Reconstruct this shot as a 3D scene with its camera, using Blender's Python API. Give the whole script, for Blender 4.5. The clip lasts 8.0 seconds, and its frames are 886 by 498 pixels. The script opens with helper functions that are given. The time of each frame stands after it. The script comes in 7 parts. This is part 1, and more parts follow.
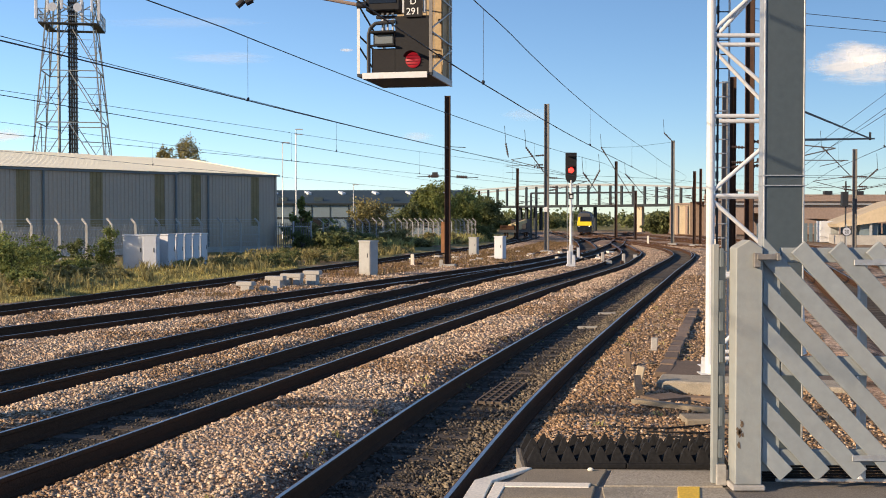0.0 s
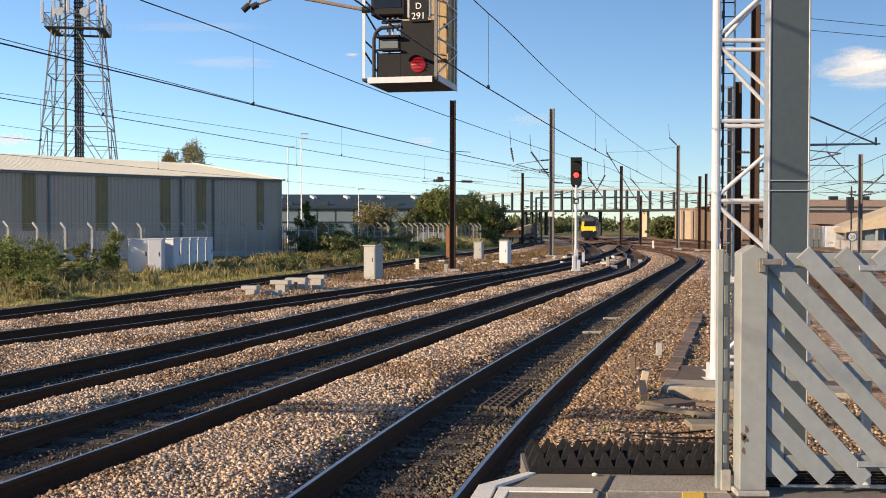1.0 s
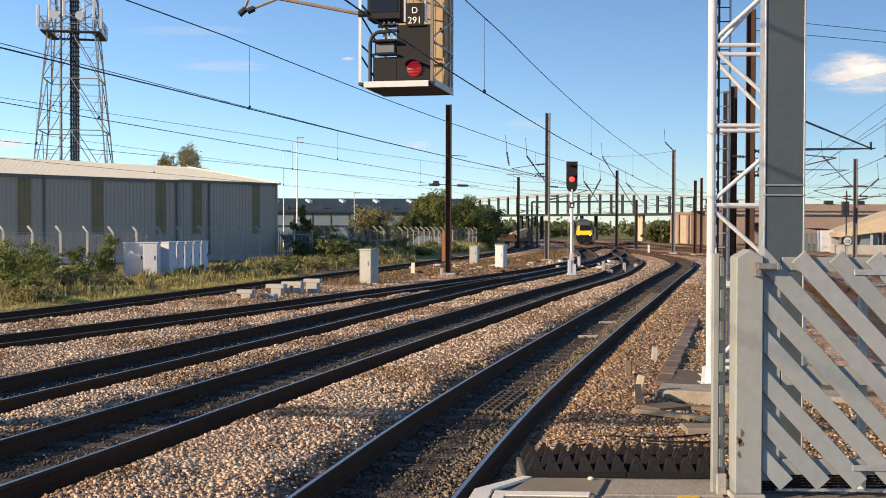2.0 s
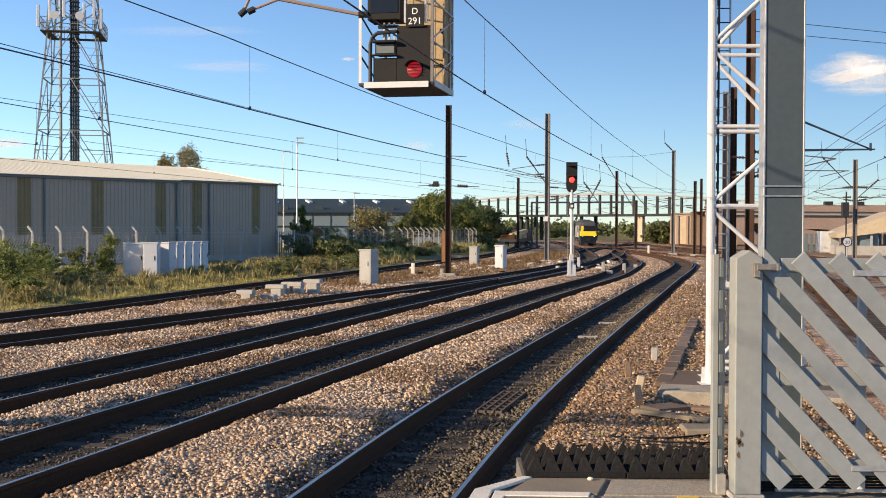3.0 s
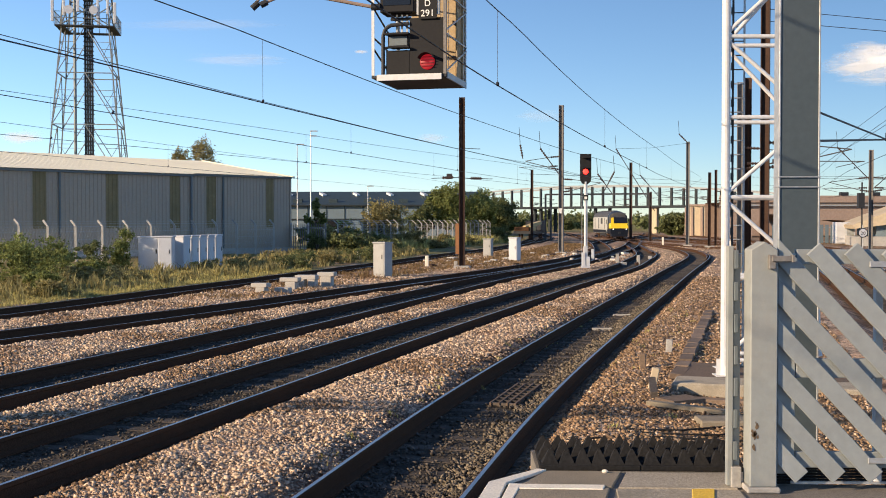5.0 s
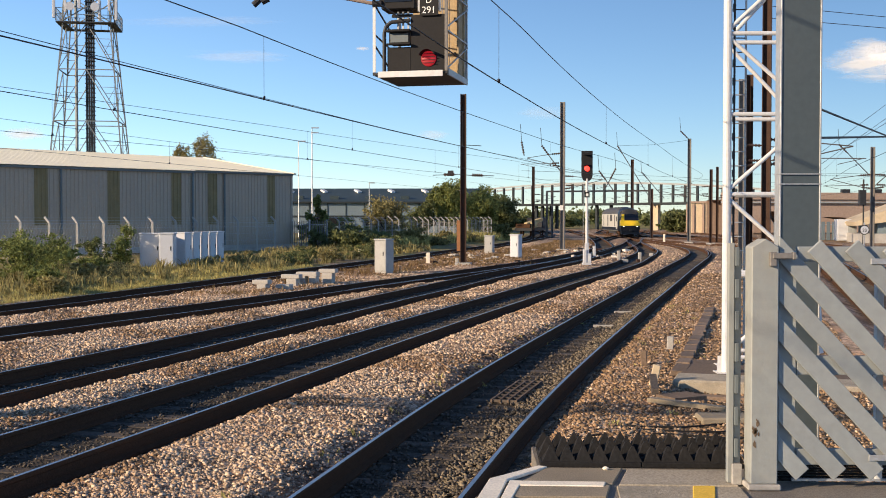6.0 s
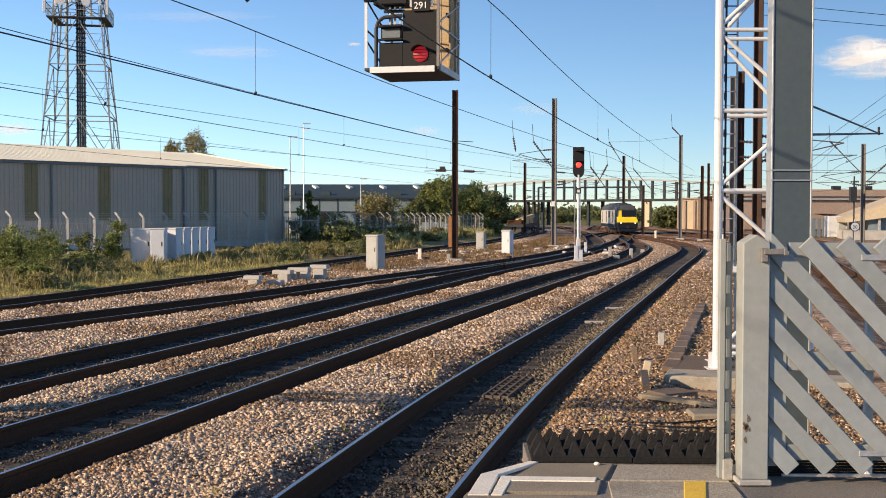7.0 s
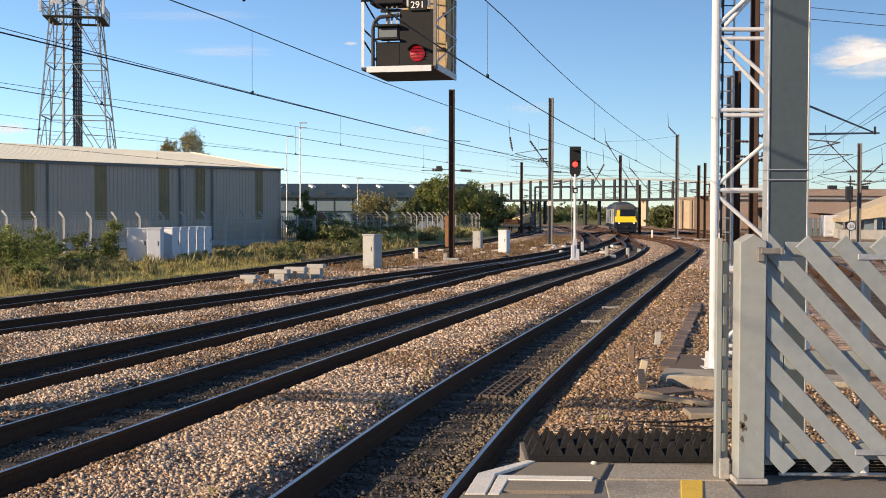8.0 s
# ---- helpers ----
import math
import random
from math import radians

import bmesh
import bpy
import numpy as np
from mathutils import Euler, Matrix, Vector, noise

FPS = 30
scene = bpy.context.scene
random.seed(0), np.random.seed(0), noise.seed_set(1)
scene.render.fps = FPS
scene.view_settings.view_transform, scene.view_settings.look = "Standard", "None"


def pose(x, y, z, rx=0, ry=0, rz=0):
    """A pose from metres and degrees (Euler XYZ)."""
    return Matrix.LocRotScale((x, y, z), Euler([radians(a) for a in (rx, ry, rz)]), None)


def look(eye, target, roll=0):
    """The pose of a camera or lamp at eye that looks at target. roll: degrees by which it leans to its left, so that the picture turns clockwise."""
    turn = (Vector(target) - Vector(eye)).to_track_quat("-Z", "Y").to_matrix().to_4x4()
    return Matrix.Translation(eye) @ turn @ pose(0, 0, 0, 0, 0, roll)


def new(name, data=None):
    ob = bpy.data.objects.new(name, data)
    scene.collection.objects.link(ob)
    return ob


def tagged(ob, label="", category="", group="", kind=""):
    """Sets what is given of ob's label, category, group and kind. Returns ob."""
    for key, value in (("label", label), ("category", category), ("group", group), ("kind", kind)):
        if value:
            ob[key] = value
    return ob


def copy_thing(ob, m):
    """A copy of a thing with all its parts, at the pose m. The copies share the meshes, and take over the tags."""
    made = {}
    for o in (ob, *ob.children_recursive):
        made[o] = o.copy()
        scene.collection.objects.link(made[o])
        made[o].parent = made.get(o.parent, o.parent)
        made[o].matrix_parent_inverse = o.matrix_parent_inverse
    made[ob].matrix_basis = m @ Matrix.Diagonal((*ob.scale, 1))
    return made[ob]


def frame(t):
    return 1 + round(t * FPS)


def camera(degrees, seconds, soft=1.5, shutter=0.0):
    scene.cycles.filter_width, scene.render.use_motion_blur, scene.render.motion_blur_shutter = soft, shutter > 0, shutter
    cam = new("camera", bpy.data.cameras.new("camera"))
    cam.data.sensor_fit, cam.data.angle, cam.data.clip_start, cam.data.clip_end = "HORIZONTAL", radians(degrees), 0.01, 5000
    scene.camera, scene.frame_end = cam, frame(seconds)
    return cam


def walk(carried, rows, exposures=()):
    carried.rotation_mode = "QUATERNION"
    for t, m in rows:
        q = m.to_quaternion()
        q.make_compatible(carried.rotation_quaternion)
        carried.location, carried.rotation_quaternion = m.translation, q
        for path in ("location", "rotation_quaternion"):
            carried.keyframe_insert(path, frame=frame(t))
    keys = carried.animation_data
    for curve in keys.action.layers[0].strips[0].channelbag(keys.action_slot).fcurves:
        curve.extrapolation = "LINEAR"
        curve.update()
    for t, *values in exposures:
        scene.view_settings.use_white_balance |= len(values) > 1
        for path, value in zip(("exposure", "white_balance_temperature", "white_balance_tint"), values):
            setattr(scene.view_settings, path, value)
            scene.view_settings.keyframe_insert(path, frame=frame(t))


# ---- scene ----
cam = camera(42.9, 8.0, soft=0.95)
PATH = [
    (0, (-0.004, -0.017, 2.529), (-0.004, 1.983, 2.477), 0.0),
    (0.5, (-0.003, -0.022, 2.525), (-0.016, 1.978, 2.477), 0.1),
    (1, (0.0, -0.016, 2.529), (-0.009, 1.984, 2.485), 0.1),
    (1.5, (-0.002, -0.019, 2.529), (-0.005, 1.98, 2.49), 0.1),
    (3, (-0.007, -0.044, 2.531), (-0.008, 1.956, 2.495), 0.2),
    (3.5, (-0.005, -0.04, 2.53), (0.0, 1.959, 2.481), 0.0),
    (4, (-0.001, -0.035, 2.528), (0.001, 1.964, 2.468), -0.1),
    (4.5, (-0.004, -0.027, 2.53), (-0.024, 1.973, 2.481), -0.1),
    (6, (0.0, -0.027, 2.532), (-0.028, 1.973, 2.477), 0.0),
    (6.5, (-0.002, -0.025, 2.528), (-0.021, 1.974, 2.468), 0.1),
    (7, (-0.001, -0.022, 2.528), (-0.014, 1.977, 2.466), 0.1),
    (7.5, (0.001, -0.019, 2.529), (-0.008, 1.98, 2.466), 0.0),
    (8, (-0.004, -0.027, 2.528), (-0.011, 1.972, 2.465), 0.1),
]
walk(cam, [(t, look(eye, target, roll)) for t, eye, target, roll in PATH],
     exposures=((0.0, 0.55, 6100, 10), (8.0, 0.55, 6100, 10)))

# ---- daylight: low evening sun behind and to the side of the camera ----
SUN_AZ, SUN_EL = radians(242), radians(18.5)      # azimuth clockwise from +y
world = bpy.data.worlds.new("world")
scene.world = world
world.use_nodes = True
wn, wl = world.node_tree.nodes, world.node_tree.links
sky = wn.new("ShaderNodeTexSky")
sky.sky_type, sky.sun_disc = "NISHITA", False
sky.sun_elevation, sky.sun_rotation = SUN_EL, -SUN_AZ
sky.altitude, sky.air_density, sky.dust_density, sky.ozone_density = 1800, 1.0, 0.0, 3.0
wl.new(sky.outputs[0], wn["Background"].inputs[0])
wn["Background"].inputs[1].default_value = 0.104
sun = new("sun", bpy.data.lights.new("sun", "SUN"))
sun.data.energy, sun.data.angle, sun.data.color = 5.0, radians(0.53), (1.0, 0.74, 0.47)
sun_dir = Vector((math.sin(SUN_AZ) * math.cos(SUN_EL), math.cos(SUN_AZ) * math.cos(SUN_EL), math.sin(SUN_EL)))
sun.matrix_world = look(sun_dir * 100, (0, 0, 0))


# ---- materials ----
def material(name, base, rough=0.8, metal=0.0, grain=40.0, vary=0.25, stain=0.25, stain_scale=1.5,
             stain_colour=None, bump=0.3, bump_size=0.01, island=0.0, piece=0.0, spec=0.4):
    """A painted, stony or steel surface: fine grain, broad stains and fine relief, at metre scale."""
    m = bpy.data.materials.new(name)
    m.use_nodes = True
    n, l = m.node_tree.nodes, m.node_tree.links
    b = n["Principled BSDF"]
    b.inputs["Roughness"].default_value, b.inputs["Metallic"].default_value = rough, metal
    b.inputs["Specular IOR Level"].default_value = spec
    geo = n.new("ShaderNodeNewGeometry")
    co = n.new("ShaderNodeTexCoord")
    fine, broad = n.new("ShaderNodeTexNoise"), n.new("ShaderNodeTexNoise")
    fine.inputs["Scale"].default_value, fine.inputs["Detail"].default_value = grain, 4
    broad.inputs["Scale"].default_value, broad.inputs["Detail"].default_value = stain_scale, 6
    broad.inputs["Roughness"].default_value = 0.65
    for t in (fine, broad):
        l.new(co.outputs["Object"], t.inputs["Vector"])
    dark = [c * (1 - vary) for c in base]
    light = [min(1, c * (1 + vary)) for c in base]
    ramp = n.new("ShaderNodeValToRGB")
    ramp.color_ramp.elements[0].position, ramp.color_ramp.elements[1].position = 0.3, 0.7
    ramp.color_ramp.elements[0].color, ramp.color_ramp.elements[1].color = (*dark, 1), (*light, 1)
    l.new(fine.outputs["Fac"], ramp.inputs[0])
    cut = n.new("ShaderNodeMapRange")
    cut.inputs["From Min"].default_value, cut.inputs["From Max"].default_value = 0.45, 0.72
    cut.inputs["To Max"].default_value = stain
    l.new(broad.outputs["Fac"], cut.inputs["Value"])
    mix = n.new("ShaderNodeMix")
    mix.data_type = "RGBA"
    mix.inputs["B"].default_value = (*(stain_colour or [c * 0.45 for c in base]), 1)
    l.new(cut.outputs[0], mix.inputs["Factor"])
    l.new(ramp.outputs[0], mix.inputs["A"])
    colour = mix.outputs["Result"]
    for amount, source in ((island, geo.outputs["Random Per Island"]), (piece, n.new("ShaderNodeObjectInfo").outputs["Random"])):
        if amount:
            hsv = n.new("ShaderNodeHueSaturation")
            rng = n.new("ShaderNodeMapRange")
            rng.inputs["To Min"].default_value, rng.inputs["To Max"].default_value = 1 - amount, 1 + amount
            l.new(source, rng.inputs["Value"])
            l.new(rng.outputs[0], hsv.inputs["Value"])
            l.new(colour, hsv.inputs["Color"])
            colour = hsv.outputs[0]
    l.new(colour, b.inputs["Base Color"])
    bp = n.new("ShaderNodeBump")
    bp.inputs["Strength"].default_value, bp.inputs["Distance"].default_value = bump, bump_size
    l.new(fine.outputs["Fac"], bp.inputs["Height"])
    l.new(bp.outputs[0], b.inputs["Normal"])
    return m


def glow(name, colour, strength):
    m = bpy.data.materials.new(name)
    m.use_nodes = True
    b = m.node_tree.nodes["Principled BSDF"]
    b.inputs["Base Color"].default_value = (*colour, 1)
    b.inputs["Emission Color"].default_value = (*colour, 1)
    b.inputs["Emission Strength"].default_value = strength
    return m


RAIL_SIDE = material("rusty_rail_side", (0.075, 0.042, 0.026), 0.95, 0.0, 60, 0.35, 0.5, 3, (0.085, 0.045, 0.025), spec=0.08)
RAIL_TOP = material("polished_rail_head", (0.36, 0.36, 0.38), 0.32, 0.9, 30, 0.12, 0.2, 2, bump=0.05)
SLEEPER = material("oily_timber_sleeper", (0.085, 0.07, 0.058), 0.9, 0, 25, 0.35, 0.4, 2.5, piece=0.3)
STONE = material("ballast_stone", (0.49, 0.375, 0.27), 0.9, 0, 30, 0.3, 0.45, 0.6, (0.27, 0.155, 0.085), island=0.6)
STONE_RUST = material("rusty_ballast_stone", (0.255, 0.168, 0.097), 0.9, 0, 30, 0.3, 0.45, 0.6, (0.13, 0.085, 0.055), island=0.6)
STONE_DARK = material("oily_ballast_stone", (0.085, 0.072, 0.06), 0.85, 0, 30, 0.3, 0.3, 1.0, (0.14, 0.12, 0.07), island=0.5)
CONCRETE = material("weathered_concrete", (0.40, 0.385, 0.36), 0.9, 0, 35, 0.18, 0.35, 2.0, bump=0.4)
CONCRETE_PALE = material("pale_concrete", (0.42, 0.40, 0.37), 0.9, 0, 25, 0.15, 0.35, 2.5)
ASPHALT = material("platform_asphalt", (0.20, 0.18, 0.155), 0.92, 0, 120, 0.35, 0.45, 1.3, (0.26, 0.25, 0.23), bump=0.6)
SLAB = material("platform_slab", (0.28, 0.235, 0.17), 0.9, 0, 90, 0.22, 0.4, 2.2, bump=0.5)
WHITE_LINE = material("worn_white_paint", (0.86, 0.79, 0.66), 0.8, 0, 60, 0.12, 0.25, 5, (0.38, 0.36, 0.33))
YELLOW_LINE = material("yellow_paint", (0.80, 0.52, 0.06), 0.75, 0, 60, 0.12, 0.3, 6)
RUBBER = material("black_rubber", (0.018, 0.018, 0.019), 0.85, 0, 50, 0.3, 0.3, 4, (0.035, 0.032, 0.03), spec=0.15)
ORANGE_GUARD = material("orange_brown_guard", (0.30, 0.145, 0.065), 0.8, 0, 20, 0.15, 0.4, 2)
END_CONCRETE = material("stained_platform_concrete", (0.37, 0.325, 0.255), 0.92, 0, 70, 0.3, 0.75, 2.6, (0.18, 0.165, 0.13), bump=0.6)
WHITE_STEEL = material("white_painted_steel", (0.66, 0.67, 0.68), 0.45, 0, 20, 0.06, 0.2, 1.5, (0.5, 0.47, 0.43), bump=0.1)
GREY_STEEL = material("grey_painted_column", (0.14, 0.165, 0.18), 0.55, 0, 20, 0.08, 0.35, 1.2, (0.13, 0.15, 0.16), bump=0.1)
TOWER_STEEL = material("weathered_tower_steel", (0.27, 0.285, 0.28), 0.6, 0.3, 25, 0.15, 0.4, 1.0)
COLUMN_GREY = material("slate_grey_column_paint", (0.068, 0.088, 0.10), 0.5, 0, 20, 0.08, 0.4, 0.9, (0.085, 0.10, 0.11), bump=0.1)
PALE_STEEL = material("galvanised_steel", (0.46, 0.47, 0.48), 0.5, 0.5, 25, 0.12, 0.3, 2)
RUST_MAST = material("rusty_brown_mast", (0.06, 0.034, 0.024), 0.85, 0.1, 30, 0.3, 0.4, 1.0, (0.12, 0.06, 0.035))
GREY_MAST = material("grey_weathered_mast", (0.21, 0.20, 0.19), 0.7, 0.2, 30, 0.2, 0.45, 0.8, (0.13, 0.10, 0.08))
DARK_STEEL = material("dark_steel", (0.035, 0.036, 0.04), 0.6, 0.2, 30, 0.25, 0.3, 2)
BLACK_PANEL = material("black_signal_paint", (0.020, 0.020, 0.022), 0.7, 0, 30, 0.1, 0.3, 3, (0.03, 0.029, 0.028), bump=0.05, spec=0.2)
GRP_TAN = material("tan_grp_panel", (0.42, 0.32, 0.19), 0.7, 0, 20, 0.15, 0.35, 3)
FENCE_GREY = material("grey_painted_timber", (0.272, 0.298, 0.308), 0.7, 0, 18, 0.07, 0.3, 2.0, (0.32, 0.33, 0.32), piece=0.07, bump=0.25)
POST_PAINT = material("chipped_grey_paint", (0.285, 0.305, 0.30), 0.7, 0, 18, 0.06, 0.5, 2.4, (0.36, 0.34, 0.30), bump=0.3)
BARE_WOOD = material("bare_rotten_wood", (0.14, 0.10, 0.065), 0.9, 0, 60, 0.4, 0.5, 8)
CAB_GREY = material("grey_equipment_case", (0.36, 0.365, 0.36), 0.6, 0, 25, 0.08, 0.3, 2.5)
CAB_WHITE = material("white_equipment_case", (0.54, 0.56, 0.60), 0.6, 0, 20, 0.06, 0.3, 2.5, (0.45, 0.47, 0.5))
ARM_STEEL = material("dull_dark_arm", (0.085, 0.08, 0.078), 0.7, 0.2, 30, 0.2, 0.4, 0.8)
WIRE = material("overhead_wire", (0.045, 0.045, 0.05), 0.6, 0.4, 30, 0.2, 0.1, 2)
CERAMIC = material("brown_insulator", (0.07, 0.045, 0.035), 0.35, 0, 30, 0.2, 0.1, 2)
SHED_WALL = material("grey_cladding", (0.385, 0.32, 0.255), 0.6, 0.0, 8, 0.05, 0.25, 0.4, (0.27, 0.26, 0.25))
SHED_RUST = material("ochre_translucent_sheet", (0.23, 0.18, 0.09), 0.7, 0, 8, 0.1, 0.35, 1.0)
SHED_ROOF = material("cream_sheet_roof", (0.90, 0.84, 0.63), 0.6, 0, 5, 0.05, 0.15, 0.3, (0.5, 0.45, 0.35), bump=0.03)
BLUE_ROOF = material("blue_grey_roof", (0.03, 0.05, 0.06), 0.7, 0, 4, 0.12, 0.3, 0.1)
BLUE_WALL = material("pale_blue_cladding", (0.15, 0.20, 0.235), 0.7, 0, 4, 0.08, 0.25, 0.1)
BRIDGE_PAINT = material("pale_bridge_paint", (0.32, 0.34, 0.35), 0.7, 0, 4, 0.1, 0.3, 0.2)
BRIDGE_DARK = material("dark_bridge_steel", (0.014, 0.022, 0.028), 0.7, 0, 4, 0.1, 0.3, 0.2)
BRICK = material("pinkish_masonry", (0.36, 0.27, 0.215), 0.9, 0, 3, 0.12, 0.35, 0.15, (0.22, 0.15, 0.12))
CREAM = material("cream_render", (0.52, 0.43, 0.30), 0.9, 0, 3, 0.08, 0.25, 0.2)
LEAF = material("green_leaf", (0.22, 0.245, 0.08), 0.75, 0, 6, 0.25, 0.3, 0.8, island=0.5, spec=0.2)
LEAF_OLIVE = material("olive_leaf", (0.31, 0.27, 0.115), 0.75, 0, 6, 0.25, 0.3, 0.8, island=0.45, spec=0.2)
LEAF_DARK = material("dark_leaf", (0.165, 0.185, 0.078), 0.75, 0, 6, 0.25, 0.3, 0.8, island=0.5, spec=0.2)
GRASS = material("dry_grass", (0.52, 0.45, 0.17), 0.85, 0, 5, 0.25, 0.4, 0.4, (0.13, 0.16, 0.05), island=0.4, spec=0.15)
STONE_MID = material("lit_strip_ballast_stone", (0.19, 0.155, 0.11), 0.9, 0, 30, 0.3, 0.4, 0.8, (0.11, 0.095, 0.05), island=0.55)
WEED = material("rusty_weed", (0.24, 0.155, 0.08), 0.85, 0, 5, 0.25, 0.4, 0.5, (0.24, 0.2, 0.07), island=0.4, spec=0.15)
BARK = material("bark", (0.09, 0.07, 0.055), 0.9, 0, 20, 0.3, 0.3, 3)
TRAIN_YELLOW = material("train_yellow", (0.85, 0.58, 0.02), 0.4, 0, 5, 0.03, 0.15, 0.8)
TRAIN_BLUE = material("train_dark_blue", (0.009, 0.011, 0.018), 0.4, 0, 5, 0.05, 0.2, 0.8)
TRAIN_GREY = material("train_silver", (0.50, 0.49, 0.45), 0.4, 0, 5, 0.04, 0.25, 0.8, (0.36, 0.35, 0.32))
TRAIN_ROOF = material("train_roof_grime", (0.075, 0.075, 0.078), 0.7, 0, 5, 0.15, 0.3, 0.6)
TRAIN_GLASS = material("train_dark_glass", (0.012, 0.013, 0.016), 0.12, 0, 5, 0.05, 0.0, 1, spec=0.6)
RED_LAMP = glow("red_lamp", (1.0, 0.025, 0.015), 3.2)
RED_LAMP_DIM = glow("red_lens", (0.17, 0.005, 0.008), 1.3)
HEADLAMP = glow("headlamp", (1.0, 0.93, 0.75), 3.0)
PLATE_WHITE = material("white_lettering", (0.8, 0.8, 0.78), 0.6, 0, 10, 0.03, 0.0, 1)


def let_light_through(m, share=0.4):
    """Leaves and blades pass some of the light that falls on them."""
    n, l = m.node_tree.nodes, m.node_tree.links
    b = n["Principled BSDF"]
    tr = n.new("ShaderNodeBsdfTranslucent")
    mx = n.new("ShaderNodeMixShader")
    mx.inputs[0].default_value = share
    l.new(b.inputs["Base Color"].links[0].from_socket, tr.inputs["Color"])
    l.new(b.outputs[0], mx.inputs[1]), l.new(tr.outputs[0], mx.inputs[2])
    l.new(mx.outputs[0], n["Material Output"].inputs["Surface"])


for leafy in (LEAF, LEAF_OLIVE, LEAF_DARK, GRASS, WEED):
    let_light_through(leafy)


def ground_material():
    """One sheet: ballast, oily track bed, dry earth and grass, blended by the sheet's zone attribute."""
    m = bpy.data.materials.new("trackside_ground")
    m.use_nodes = True
    n, l = m.node_tree.nodes, m.node_tree.links
    b = n["Principled BSDF"]
    b.inputs["Roughness"].default_value, b.inputs["Specular IOR Level"].default_value = 0.95, 0.2
    co = n.new("ShaderNodeTexCoord").outputs["Object"]
    zone = n.new("ShaderNodeAttribute")
    zone.attribute_name = "zone"
    sep = n.new("ShaderNodeSeparateColor")
    l.new(zone.outputs["Color"], sep.inputs[0])

    def noise_tex(scale, detail=5):
        t = n.new("ShaderNodeTexNoise")
        t.inputs["Scale"].default_value, t.inputs["Detail"].default_value = scale, detail
        l.new(co, t.inputs["Vector"])
        return t.outputs["Fac"]

    def ramp(fac, stops):
        r = n.new("ShaderNodeValToRGB")
        while len(r.color_ramp.elements) < len(stops):
            r.color_ramp.elements.new(0.5)
        for e, (p, c) in zip(r.color_ramp.elements, stops):
            e.position, e.color = p, (*c, 1)
        l.new(fac, r.inputs[0])
        return r.outputs[0]

    def mix(fac, a, c):
        x = n.new("ShaderNodeMix")
        x.data_type = "RGBA"
        l.new(fac, x.inputs["Factor"]), l.new(a, x.inputs["A"]), l.new(c, x.inputs["B"])
        return x.outputs["Result"]

    vor = n.new("ShaderNodeTexVoronoi")
    vor.inputs["Scale"].default_value = 21
    l.new(co, vor.inputs["Vector"])
    grey = n.new("ShaderNodeSeparateColor")
    l.new(vor.outputs["Color"], grey.inputs[0])
    stone = ramp(grey.outputs[0], ((0.0, (0.16, 0.115, 0.085)), (0.5, (0.37, 0.28, 0.215)), (1.0, (0.58, 0.47, 0.37))))
    rusty = ramp(grey.outputs[1], ((0.0, (0.13, 0.075, 0.045)), (1.0, (0.40, 0.24, 0.14))))
    patch = n.new("ShaderNodeMapRange")
    patch.inputs["From Min"].default_value, patch.inputs["From Max"].default_value = 0.42, 0.68
    l.new(noise_tex(0.35), patch.inputs["Value"])
    ballast = mix(patch.outputs[0], stone, rusty)
    # broad patches: pale spilt ballast, dark oil and soot
    tone = ramp(noise_tex(1.4, 12), ((0.36, (0.35, 0.32, 0.29)), (0.5, (1.0, 0.98, 0.95)), (0.64, (1.6, 1.55, 1.45))))
    shade = n.new("ShaderNodeMix")
    shade.data_type, shade.blend_type = "RGBA", "MULTIPLY"
    shade.inputs["Factor"].default_value = 1.0
    l.new(ballast, shade.inputs["A"]), l.new(tone, shade.inputs["B"])
    ballast = shade.outputs["Result"]
    oily = ramp(noise_tex(9), ((0.3, (0.028, 0.024, 0.02)), (0.62, (0.07, 0.06, 0.048)), (0.8, (0.13, 0.11, 0.075))))
    earth = ramp(noise_tex(3), ((0.3, (0.12, 0.075, 0.045)), (0.5, (0.24, 0.16, 0.09)), (0.7, (0.30, 0.24, 0.13))))
    turf = ramp(noise_tex(2.2), ((0.3, (0.08, 0.095, 0.03)), (0.5, (0.24, 0.21, 0.075)), (0.7, (0.36, 0.29, 0.12))))
    c = mix(sep.outputs[0], earth, ballast)
    c = mix(sep.outputs[1], c, turf)
    c = mix(sep.outputs[2], c, oily)
    l.new(c, b.inputs["Base Color"])
    bp = n.new("ShaderNodeBump")
    bp.inputs["Strength"].default_value, bp.inputs["Distance"].default_value = 0.6, 0.04
    l.new(vor.outputs["Distance"], bp.inputs["Height"])
    l.new(bp.outputs[0], b.inputs["Normal"])
    return m


GROUND = ground_material()
TROUGH_LID = material("brown_trough_lid", (0.20, 0.145, 0.105), 0.9, 0, 25, 0.25, 0.4, 2.0, (0.12, 0.085, 0.06), piece=0.25)
TAN_MACHINE = material("dusty_yellow_paint", (0.55, 0.42, 0.20), 0.7, 0, 6, 0.15, 0.4, 1.0)
DIRTY_TIMBER = material("dirty_brown_timber", (0.13, 0.095, 0.07), 0.9, 0, 25, 0.3, 0.4, 2.5, (0.07, 0.055, 0.042), piece=0.2)


